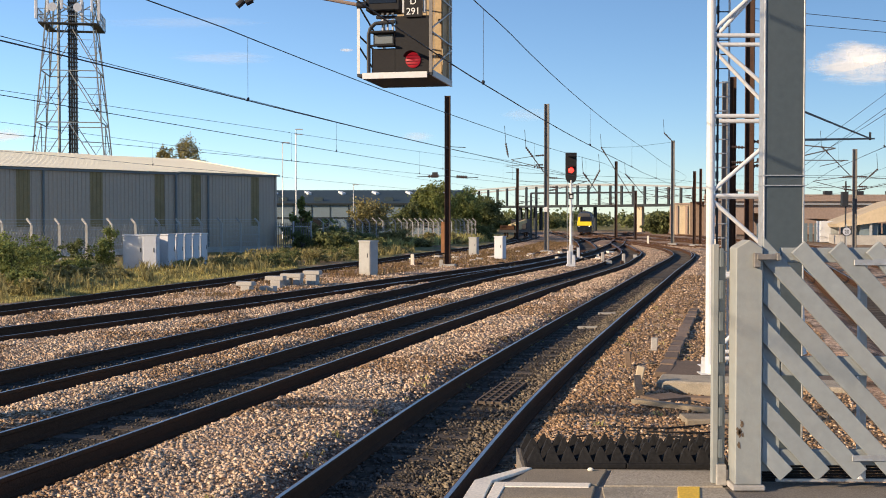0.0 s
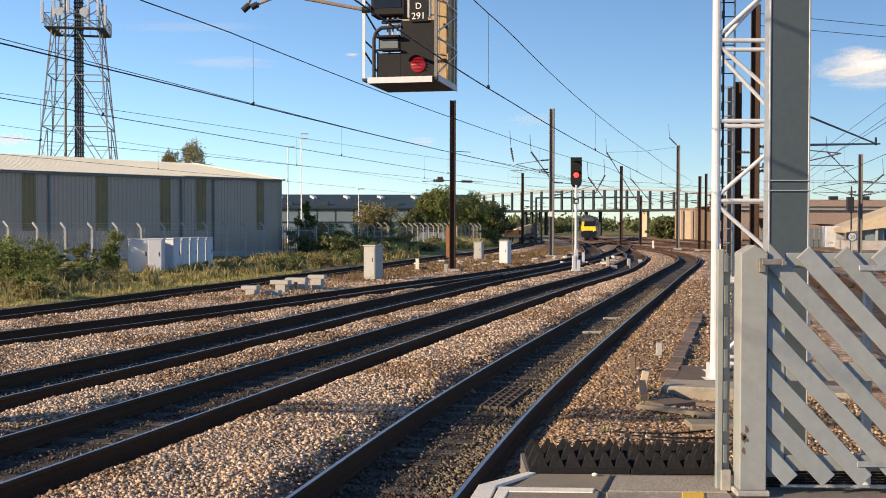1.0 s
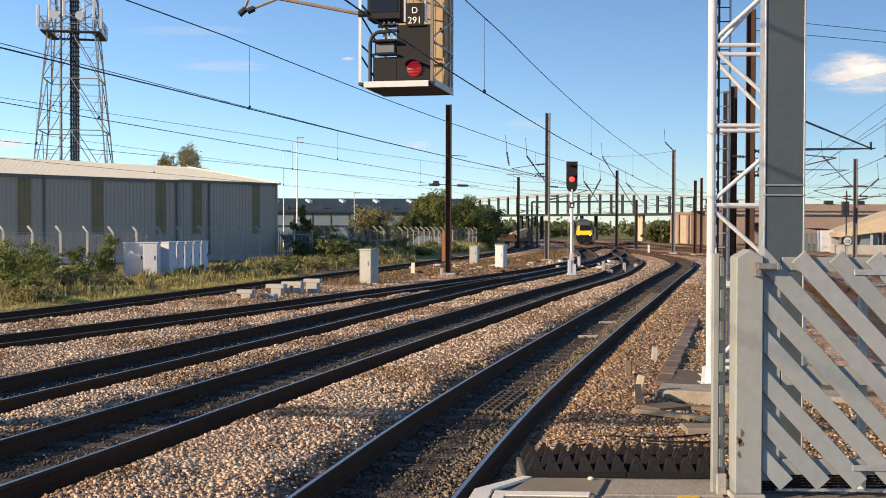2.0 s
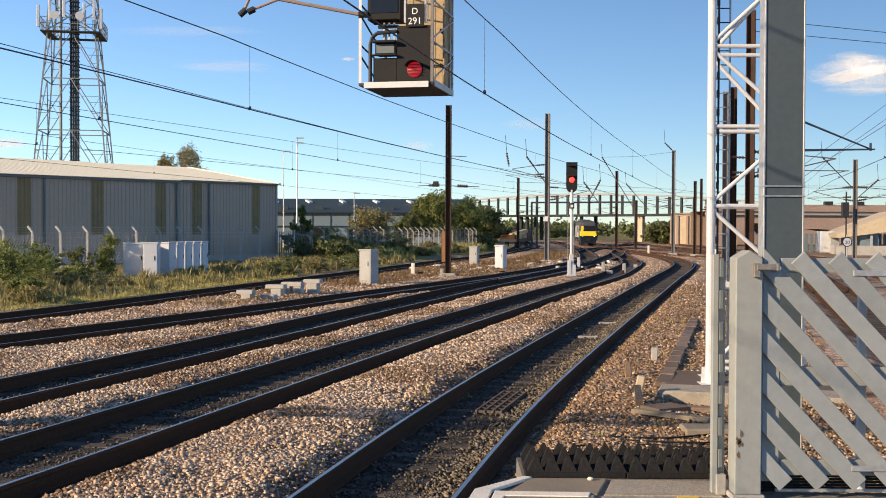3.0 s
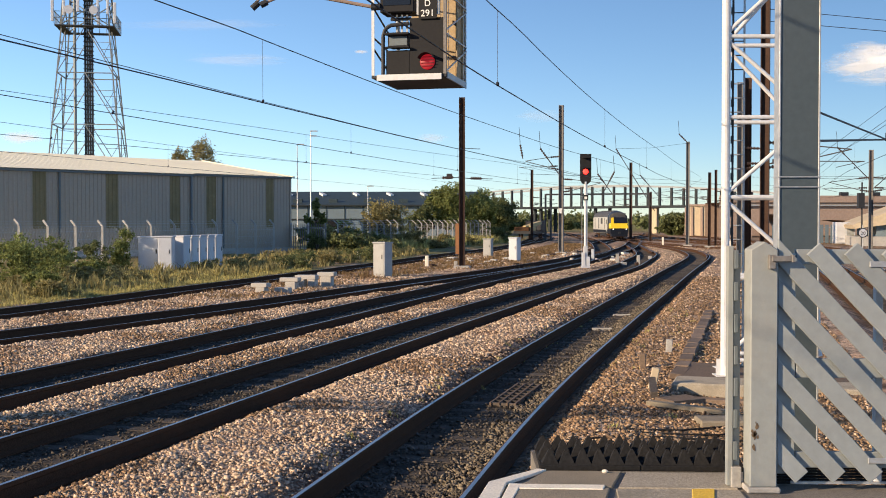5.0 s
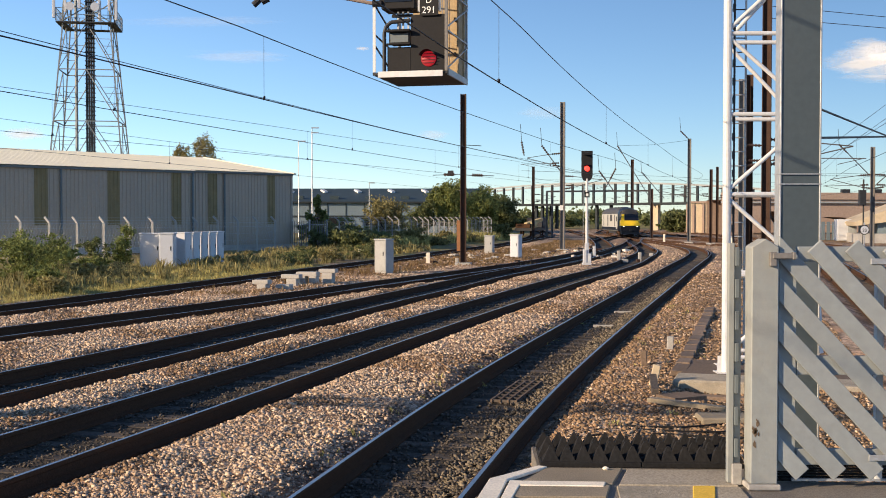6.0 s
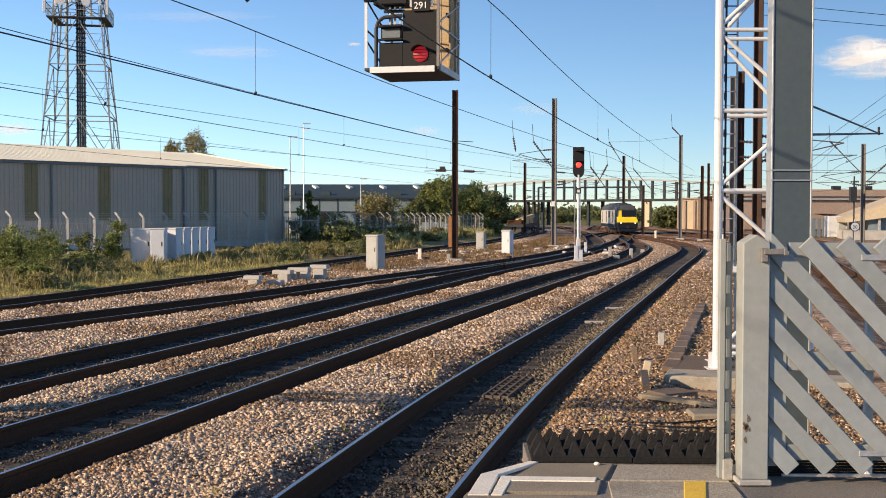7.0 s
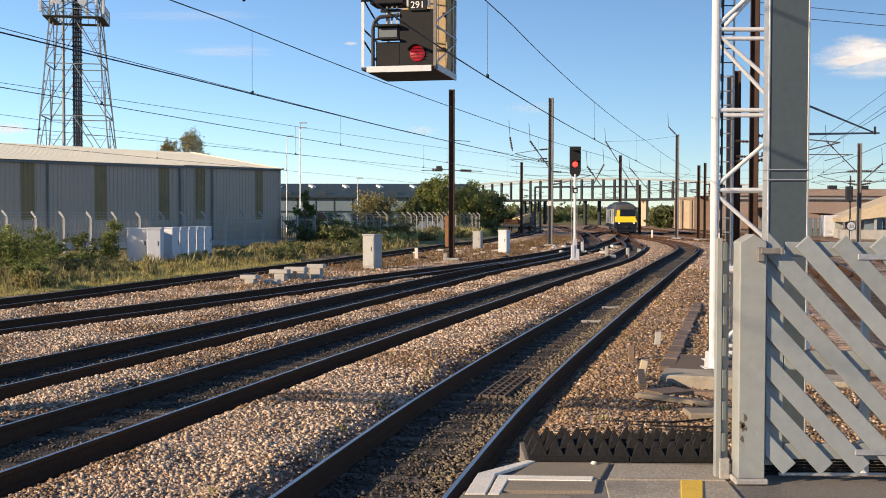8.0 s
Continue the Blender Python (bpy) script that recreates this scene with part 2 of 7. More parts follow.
# ---- building helpers ----
def part(name, bm, mat, parent=None, label="", smooth=False):
    """Links a bmesh as one mesh object, under a thing or under a part."""
    me = bpy.data.meshes.new(name)
    bm.to_mesh(me)
    bm.free()
    for m in (mat if isinstance(mat, (list, tuple)) else [mat]):
        me.materials.append(m)
    if smooth:
        me.polygons.foreach_set("use_smooth", [True] * len(me.polygons))
    ob = new(name, me)
    ob.parent = parent
    return tagged(ob, label)


def thing(name, label, category, m=None, group="", kind=""):
    """An Empty at the base of a thing; its parts are its children."""
    ob = new(name)
    ob.empty_display_size = 0.2
    if m is not None:
        ob.matrix_basis = m
    return tagged(ob, label, category, group, kind)


def box(bm, x0, x1, y0, y1, z0, z1, bevel=0.0, m=None, mat=0):
    g = bmesh.ops.create_cube(bm, size=1)
    vs = g["verts"]
    bmesh.ops.transform(bm, matrix=Matrix.Translation(((x0 + x1) / 2, (y0 + y1) / 2, (z0 + z1) / 2)) @ Matrix.Diagonal((x1 - x0, y1 - y0, z1 - z0, 1)), verts=vs)
    fs = {f for v in vs for f in v.link_faces}
    for f in fs:
        f.material_index = mat
    if bevel:
        es = list({e for v in vs for e in v.link_edges})
        r = bmesh.ops.bevel(bm, geom=es, offset=bevel, segments=1, affect="EDGES", clamp_overlap=True)
        vs = list({v for f in r["faces"] for v in f.verts} | {v for v in vs if v.is_valid})
        for f in {f for v in vs for f in v.link_faces}:
            f.material_index = mat
    if m is not None:
        bmesh.ops.transform(bm, matrix=m, verts=vs)
    return bm


def boxes(*rows, bevel=0.0):
    bm = bmesh.new()
    for r in rows:
        box(bm, *r, bevel=bevel)
    return bm


def tube(bm, a, b, r, n=8, r2=None):
    """A round bar from a to b."""
    a, b = Vector(a), Vector(b)
    d = b - a
    m = Matrix.Translation((a + b) / 2) @ d.to_track_quat("Z", "Y").to_matrix().to_4x4()
    bmesh.ops.create_cone(bm, cap_ends=True, segments=n, radius1=r, radius2=r if r2 is None else r2, depth=d.length, matrix=m)
    return bm


def bar(bm, a, b, w, h, up=(0, 0, 1)):
    """A square bar from a to b, w across and h towards up."""
    a, b = Vector(a), Vector(b)
    d = (b - a).normalized()
    s = d.cross(Vector(up))
    s = s.normalized() if s.length > 1e-4 else Vector((1, 0, 0))
    u = s.cross(d)
    m = Matrix((s, d, u)).transposed().to_4x4()
    m.translation = (a + b) / 2
    g = bmesh.ops.create_cube(bm, size=1, matrix=m @ Matrix.Diagonal((w, (b - a).length, h, 1)))
    return bm


def prism(bm, outline, y0, y1, m=None):
    """Extrudes an x-z outline from y0 to y1."""
    v0 = [bm.verts.new((x, y0, z)) for x, z in outline]
    v1 = [bm.verts.new((x, y1, z)) for x, z in outline]
    k = len(outline)
    bm.faces.new(v0)
    bm.faces.new(v1[::-1])
    for i in range(k):
        j = (i + 1) % k
        bm.faces.new((v0[j], v0[i], v1[i], v1[j]))
    if m is not None:
        bmesh.ops.transform(bm, matrix=m, verts=v0 + v1)
    bmesh.ops.recalc_face_normals(bm, faces=bm.faces)
    return bm


def h_section(bm, w, d, z0, z1, t=0.016):
    """A steel H column; the flanges face x."""
    box(bm, -w / 2, -w / 2 + t, -d / 2, d / 2, z0, z1)
    box(bm, w / 2 - t, w / 2, -d / 2, d / 2, z0, z1)
    box(bm, -w / 2 + t, w / 2 - t, -t / 2, t / 2, z0, z1)
    return bm


# ---- plan: centre lines of the tracks ----
def spline(points, step):
    """Catmull-Rom through plan points, at about the given step."""
    p = [Vector(q) for q in points]
    p = [2 * p[0] - p[1]] + p + [2 * p[-1] - p[-2]]
    out = []
    for i in range(1, len(p) - 2):
        a, b, c, d = p[i - 1:i + 3]
        k = max(1, round((c - b).length / step))
        for j in range(k):
            t = j / k
            out.append(0.5 * (2 * b + (c - a) * t + (2 * a - 5 * b + 4 * c - d) * t * t + (3 * b - a - 3 * c + d) * t ** 3))
    return out + [p[-2]]


TRACKS = {
    "near": [(-9.3, -40), (-3.6, -6), (-2.3, 2), (-0.74, 10.2), (0.93, 17.8), (3.98, 29.8), (7.3, 42.5), (11.15, 57.3), (16.1, 76), (18.5, 87), (20.1, 99), (20.7, 110), (21.3, 126), (22.3, 143)],
    "second": [(-17.6, -40), (-9.4, -6), (-7.2, 3), (-4.5, 13.3), (-2.77, 20), (-0.9, 27), (1.13, 34.4), (4.04, 45), (6.8, 54.3), (9.5, 63.9), (12.1, 75.3), (13.75, 82.75), (15.5, 93.5), (19.2, 124), (22.0, 140), (23.0, 148), (23.35, 156), (23.2, 166), (23.05, 178), (23.7, 190), (25.5, 203), (30.5, 236), (38, 290)],
    "third": [(-22.6, -40), (-13.4, -6), (-10.9, 3), (-6.6, 18.9), (-4.42, 27.2), (-2.38, 35.4), (-0.9, 41), (1.4, 50), (4.2, 59.4), (6.5, 67.3), (9.3, 78), (13.4, 95), (16.6, 110), (19.9, 128)],
    "fourth": [(-34, -40), (-22.2, -6), (-18.8, 3), (-14.2, 15), (-9.6, 26.4), (-6.15, 35.3), (-3.3, 43.5), (-1.3, 49), (1.2, 56), (4.2, 65), (8.0, 78), (12.2, 96), (14.9, 118), (17.2, 142), (19.3, 170), (21, 200), (23.5, 250)],
    "siding": [(-45, -40), (-30, -6), (-26, 3), (-20.5, 13), (-15.9, 23), (-12.9, 31), (-10.1, 43), (-7.6, 54), (-4.9, 66), (-0.8, 86), (3.8, 107), (7.5, 130), (12, 175), (17, 240)],
    "right": [(3.5, -40), (6.0, -2), (6.7, 6), (7.7, 13), (11.2, 27.6), (17.2, 50), (22.8, 71), (27.5, 90), (30.6, 108), (32, 130), (33, 170), (36, 230)],
    "right_far": [(6.6, -40), (9.6, -2), (12, 13), (15.8, 27.6), (21.8, 50), (27.2, 71), (32, 90), (35.2, 108), (37, 130), (39, 170), (43, 230)],
    "far_a": [(16.2, 130), (19.5, 147), (25, 168), (33, 200), (42, 250)],
    "far_b": [(29.2, 100), (30.2, 116), (28.5, 138), (26.5, 160), (26.5, 190), (30, 240)],
    "far_c": [(5.6, 118), (10.2, 145), (14, 175), (16, 215), (17, 260)],
    "far_cross": [(27.5, 90), (25.2, 104), (23.6, 118), (22.6, 130), (22.3, 143)],
}
LINES = {k: spline(v, 1.0) for k, v in TRACKS.items()}


# ---- ground: one sheet to the horizon ----
LINE_PTS = np.array([(p.x, p.y) for pts in LINES.values() for p in pts])


def track_distance(x, y):
    """Distance of each plan point to the nearest track centre line."""
    best = np.full(x.shape, 99.0)
    for pts in LINES.values():
        a = np.array([(p.x, p.y) for p in pts])
        for p, q in zip(a[:-1], a[1:]):
            if p[1] > 260:
                continue
            near = (y > min(p[1], q[1]) - 4) & (y < max(p[1], q[1]) + 4)
            if not near.any():
                continue
            d = q - p
            t = np.clip(((x[near] - p[0]) * d[0] + (y[near] - p[1]) * d[1]) / (d @ d), 0, 1)
            dist = np.hypot(x[near] - p[0] - t * d[0], y[near] - p[1] - t * d[1])
            best[near] = np.minimum(best[near], dist)
    return best


def smooth(v, a, b):
    t = np.clip((v - a) / (b - a), 0, 1)
    return t * t * (3 - 2 * t)


def left_edge(y):
    """x of the far side of the siding, by y."""
    a = np.array([(p.x, p.y) for p in LINES["siding"]])
    return np.interp(y, a[:, 1], a[:, 0])


def bumps(x, y, s, seed):
    """Cheap smooth plan noise."""
    r = np.random.RandomState(seed)
    out = 0
    for k in range(6):
        a, f, ph = r.uniform(0, 6.28), s * r.uniform(0.6, 1.7), r.uniform(0, 6.28)
        out = out + np.sin((x * np.cos(a) + y * np.sin(a)) * f + ph + 0.8 * np.sin((x * np.sin(a) - y * np.cos(a)) * f * 0.7))
    return out / 6


def ground_height(x, y, d):
    z = -0.232 + 0.012 * bumps(x, y, 5.0, 9) + 0.165 * smooth(d, 0.84, 1.4) + 0.045 * bumps(x, y, 2.3, 3) * smooth(d, 0.9, 1.6) + 0.035 * bumps(x, y, 5.2, 14) * smooth(d, 0.95, 1.35)
    z = z - 0.15 * np.exp(-((x - 3.95) / 0.75) ** 2 - ((y - 16.9) / 0.8) ** 2)
    side = smooth(left_edge(y) - 1.4 - x, 0, 3.0)
    z = z + side * (0.12 + 0.10 * bumps(x, y, 0.5, 5))
    return z


def graded(lo, hi, step, end_lo, end_hi, grow=1.09):
    v = list(np.arange(lo, hi, step))
    s = step
    while v[-1] < end_hi:
        s *= grow
        v.append(v[-1] + s)
    s = step
    while v[0] > end_lo:
        s *= grow
        v.insert(0, v[0] - s)
    return np.array(v)


def build_ground():
    gx = graded(-13, 14, 0.16, -3000, 3000)
    gy = graded(4, 42, 0.2, -3000, 3000, 1.06)
    X, Y = np.meshgrid(gx, gy)
    x, y = X.ravel(), Y.ravel()
    d = track_distance(x, y)
    z = ground_height(x, y, d)
    far = smooth(np.hypot(x, y), 260, 500)
    z = z * (1 - far) - 0.3 * far
    nx, ny = len(gx), len(gy)
    i = np.arange(nx * ny).reshape(ny, nx)
    f = np.stack((i[:-1, :-1], i[:-1, 1:], i[1:, 1:], i[1:, :-1]), -1).reshape(-1, 4)
    me = bpy.data.meshes.new("ground")
    me.from_pydata(np.stack((x, y, z), -1).tolist(), [], f.tolist())
    me.polygons.foreach_set("use_smooth", [True] * len(me.polygons))
    n1, n2 = bumps(x, y, 0.55, 11), bumps(x, y, 1.6, 12)
    edge = left_edge(y)
    in_yard = smooth(x, edge - 0.8, edge + 0.6) * (1 - smooth(y, 240, 300))
    ballast = in_yard * (1 - smooth(d, 2.3, 3.3) * smooth(n1 + 0.4 * n2, -0.45, 0.05))
    ballast = np.maximum(ballast, 1 - smooth(d, 1.5, 2.3))
    turf = (1 - in_yard) * smooth(n1 * 0.6 + n2 * 0.4, -0.5, 0.2)
    turf = np.maximum(turf, smooth(np.hypot(x, y), 250, 330))
    oily = 1 - smooth(d, 0.78, 1.02)
    turf = turf * (1 - oily)
    me.color_attributes.new("zone", "FLOAT_COLOR", "POINT")
    me.attributes["zone"].data.foreach_set("color", np.stack((ballast, turf, oily, np.ones_like(x)), -1).ravel().astype(np.float32))
    me.materials.append(GROUND)
    return tagged(new("ground", me), "stone ballast, oily track beds, dry earth and rough grass", "ground", kind="structure")


build_ground()


# ---- tracks ----
PROFILE = [(-0.022, 0.0), (0.022, 0.0), (0.036, -0.006), (0.036, -0.042), (0.014, -0.06), (0.012, -0.17), (0.085, -0.195), (0.085, -0.222),
           (-0.085, -0.222), (-0.085, -0.195), (-0.012, -0.17), (-0.014, -0.06), (-0.036, -0.042), (-0.036, -0.006)]


def normals(pts):
    out = []
    for i in range(len(pts)):
        d = (pts[min(i + 1, len(pts) - 1)] - pts[max(i - 1, 0)]).normalized()
        out.append(Vector((d.y, -d.x)))
    return out


def rail(name, pts, offset, parent, mats=None):
    bm = bmesh.new()
    ring = []
    for p, n in zip(pts, normals(pts)):
        c = p + n * offset
        ring.append([bm.verts.new((c.x + n.x * u, c.y + n.y * u, v)) for u, v in PROFILE])
    k = len(PROFILE)
    for a, b in zip(ring[:-1], ring[1:]):
        for i in range(k):
            j = (i + 1) % k
            f = bm.faces.new((a[i], a[j], b[j], b[i]))
            f.material_index = 1 if i == 0 else 0
    bm.faces.new(ring[0][::-1])
    bm.faces.new(ring[-1])
    bmesh.ops.recalc_face_normals(bm, faces=bm.faces)
    return part(name, bm, mats or [RAIL_SIDE, RAIL_TOP], parent)


def sleeper_mesh():
    bm = bmesh.new()
    box(bm, -1.28, 1.28, -0.125, 0.125, -0.36, -0.226, 0.012)
    me = bpy.data.meshes.new("sleeper")
    bm.to_mesh(me)
    bm.free()
    me.materials.append(SLEEPER)
    return me


SLEEPER_MESH = sleeper_mesh()


def resample(pts, step):
    """Points and headings at an even step along a polyline."""
    out, left = [], 0.0
    for a, b in zip(pts[:-1], pts[1:]):
        d = (b - a).length
        s = left
        while s < d:
            out.append((a + (b - a) * (s / d), math.atan2(b.y - a.y, b.x - a.x) - math.pi / 2))
            s += step
        left = s - d
    return out


def track(key, label, picked):
    """picked: the stretch of y in which sleepers are objects of their own."""
    t = thing("railway_track", label, "railway track", group="railway tracks", kind="structure")
    pts = LINES[key]
    for off in (-0.7525, 0.7525):
        rail("rail", pts, off, t, [RAIL_SIDE, RAIL_TOP])
    rest = bmesh.new()
    for p, a in resample(pts, 0.68):
        m = pose(p.x, p.y, random.uniform(-0.006, 0.006), 0, 0, math.degrees(a) + random.uniform(-0.8, 0.8))
        if picked[0] < p.y < picked[1]:
            o = new("sleeper", SLEEPER_MESH)
            o.parent = t
            o.matrix_basis = m
        elif p.y < 110:
            box(rest, -1.28, 1.28, -0.125, 0.125, -0.36, -0.226, m=m)
    tagged(part("far_sleepers", rest, SLEEPER, t), kind="stuff")
    return t


track("near", "running line on dark oily timber sleepers beside the platform", (4, 60))
track("second", "running line the train comes along, in stone ballast", (9, 60))
track("third", "running line with polished rail heads in stone ballast", (14, 60))
track("fourth", "line converging with the next one at points", (20, 60))
track("siding", "rusty siding at the edge of the grass", (28, 62))
track("right", "running line beyond the platform fence", (22, 50))
track("right_far", "running line farther beyond the platform fence", (0, 0))
track("far_a", "distant line fanning out under the bridge", (0, 0))
track("far_b", "distant line beside the junction", (0, 0))
track("far_c", "distant line towards the steel bridge", (0, 0))
track("far_cross", "connecting line between two running lines", (0, 0))

# check rails and switch blades where the lines meet
points_t = thing("switch_points", "switch blades where two lines join", "points", kind="structure")
for key, a, b, off in (("third", 56, 74, 0.60), ("third", 56, 74, -0.60), ("second", 92, 118, -0.60), ("second", 92, 118, 0.60), ("near", 76, 96, 0.58), ("fourth", 40, 62, 0.62)):
    rail("switch_blade", [p for p in LINES[key] if a < p.y < b], off, points_t)


# ---- loose ballast stones, one heap of stuff for each kind ----
def stone_base():
    bm = bmesh.new()
    bmesh.ops.create_cube(bm, size=1.25)
    bmesh.ops.triangulate(bm, faces=bm.faces[:])
    v = np.array([q.co[:] for q in bm.verts])
    f = np.array([[q.index for q in g.verts] for g in bm.faces])
    bm.free()
    return v, f


def scatter_stones(name, x, y, z, size, mat, label, seed):
    rs = np.random.RandomState(seed)
    v, f = stone_base()
    k = len(x)
    jit = 1 + rs.uniform(-0.50, 0.25, (k, len(v), 1))
    ax = rs.uniform(0.6, 1.25, (k, 1, 3)) * np.array((1.18, 1.18, 0.66))
    p = v[None] * jit * ax
    a, b = rs.uniform(0, 6.28, k), rs.uniform(-0.9, 0.9, k)
    ca, sa, cb, sb = np.cos(a), np.sin(a), np.cos(b), np.sin(b)
    px, py, pz = p[..., 0], p[..., 1], p[..., 2]
    py, pz = py * cb[:, None] - pz * sb[:, None], py * sb[:, None] + pz * cb[:, None]
    px, py = px * ca[:, None] - py * sa[:, None], px * sa[:, None] + py * ca[:, None]
    s = size[:, None]
    co = np.stack((px * s + x[:, None], py * s + y[:, None], pz * s + z[:, None]), -1).reshape(-1, 3)
    faces = (f[None] + (np.arange(k) * len(v))[:, None, None]).reshape(-1, 3)
    me = bpy.data.meshes.new(name)
    me.vertices.add(len(co))
    me.vertices.foreach_set("co", co.astype(np.float32).ravel())
    me.loops.add(faces.size)
    me.loops.foreach_set("vertex_index", faces.astype(np.int32).ravel())
    me.polygons.add(len(faces))
    me.polygons.foreach_set("loop_start", np.arange(0, faces.size, 3, dtype=np.int32))
    me.update(calc_edges=True)
    me.validate()
    me.materials.append(mat)
    return tagged(new(name, me), label, "ballast", kind="stuff")


def ballast_heaps():
    rs = np.random.RandomState(4)
    # denser towards the platform end, thinner with distance
    n = 800000
    y = 6.5 + 46 * rs.power(0.62, n)
    x = rs.uniform(-0.46, 0.46, n) * (y + 4) - 0.4
    ok = (x > left_edge(y) + 0.9) & (x < 3.9 + 0.25 * (y - 7)) & ~((x > -0.2) & (x < 3) & (y < 8.05))
    x, y = x[ok], y[ok]
    keep = rs.uniform(size=len(x)) < 0.36
    x, y = x[keep], y[keep]
    d = track_distance(x, y)
    z = ground_height(x, y, d)
    size = (0.010 + 0.021 * rs.uniform(size=len(x)) ** 1.6) * (1 + 0.020 * (y - 7))
    shoulder = d > 0.93 + rs.uniform(-0.06, 0.10, len(x))
    z = z + size * 0.25
    near_line = np.array([(p.x, p.y) for p in LINES["near"]])
    rusty = x > np.interp(y, near_line[:, 1], near_line[:, 0])
    mixed = (bumps(x, y, 0.8, 33) + 0.5 * bumps(x, y, 2.5, 34) > 0.12) & (rs.uniform(size=len(x)) < 0.7)
    rusty = np.where(rusty, rs.uniform(size=len(x)) < 0.8, mixed)
    for pick, name, mat, label, seed in ((shoulder & rusty, "rusty_ballast", STONE_RUST, "rust-brown crushed stone ballast beside the platform line", 7),):
        scatter_stones(name, x[pick], y[pick], z[pick], size[pick] * 1.08, mat, label, seed)
    shoulder = shoulder & ~rusty
    scatter_stones("ballast", x[shoulder], y[shoulder], z[shoulder], size[shoulder], STONE, "pinkish grey crushed stone ballast heaped beside the rails", 5)
    inner = (d < 0.66) & (rs.uniform(size=len(x)) < 0.30 + 0.3 * bumps(x, y, 1.3, 21))
    scatter_stones("oily_ballast", x[inner], y[inner], z[inner] + 0.015, size[inner] * 0.85, STONE_DARK, "dark oily ballast between the rails", 6)


ballast_heaps()


def lit_strip_stones():
    """Grubby stones inside each right-hand rail, paler to put in the sunlit strip."""
    rs = np.random.RandomState(15)
    xs, ys = [], []
    for key, y0, y1, k in (("near", 8.5, 48, 6500), ("second", 11, 60, 8500), ("third", 16, 60, 4500), ("fourth", 24, 60, 1600)):
        pts = LINES[key]
        nm = normals(pts)
        py = np.array([p.y for p in pts])
        y = y0 + (y1 - y0) * rs.power(0.75, k)
        px, ax, ay = (np.interp(y, py, v) for v in ([p.x for p in pts], [n.x for n in nm], [n.y for n in nm]))
        u = 0.66 - 0.55 * rs.power(2.2, k)[::-1] * rs.uniform(0.2, 1, k)
        xs.append(px + ax * u), ys.append(y + ay * u)
    x, y = np.concatenate(xs), np.concatenate(ys)
    z = ground_height(x, y, track_distance(x, y))
    size = rs.uniform(0.012, 0.032, len(x)) * (1 + 0.02 * (y - 7))
    scatter_stones("lit_strip_ballast", x, y, z + 0.018, size, STONE_MID, "grubby loose stones and litter, paler to stand in for the sunlit strip by the rails", 16)


def yard_stones():
    """Coarser spilt stone over the far yard."""
    rs = np.random.RandomState(18)
    n = 26000
    y = rs.uniform(50, 118, n)
    x = rs.uniform(-0.02, 0.235, n) * y + rs.uniform(-3, 3, n)
    d = track_distance(x, y)
    ok = (d > 1.0) & (x > left_edge(y) + 1.2)
    x, y, d = x[ok], y[ok], d[ok]
    size = rs.uniform(0.022, 0.05, len(x))
    scatter_stones("yard_stones", x, y, ground_height(x, y, d) + 0.01, size, STONE, "spilt pale stone over the far yard", 19)


lit_strip_stones()
yard_stones()


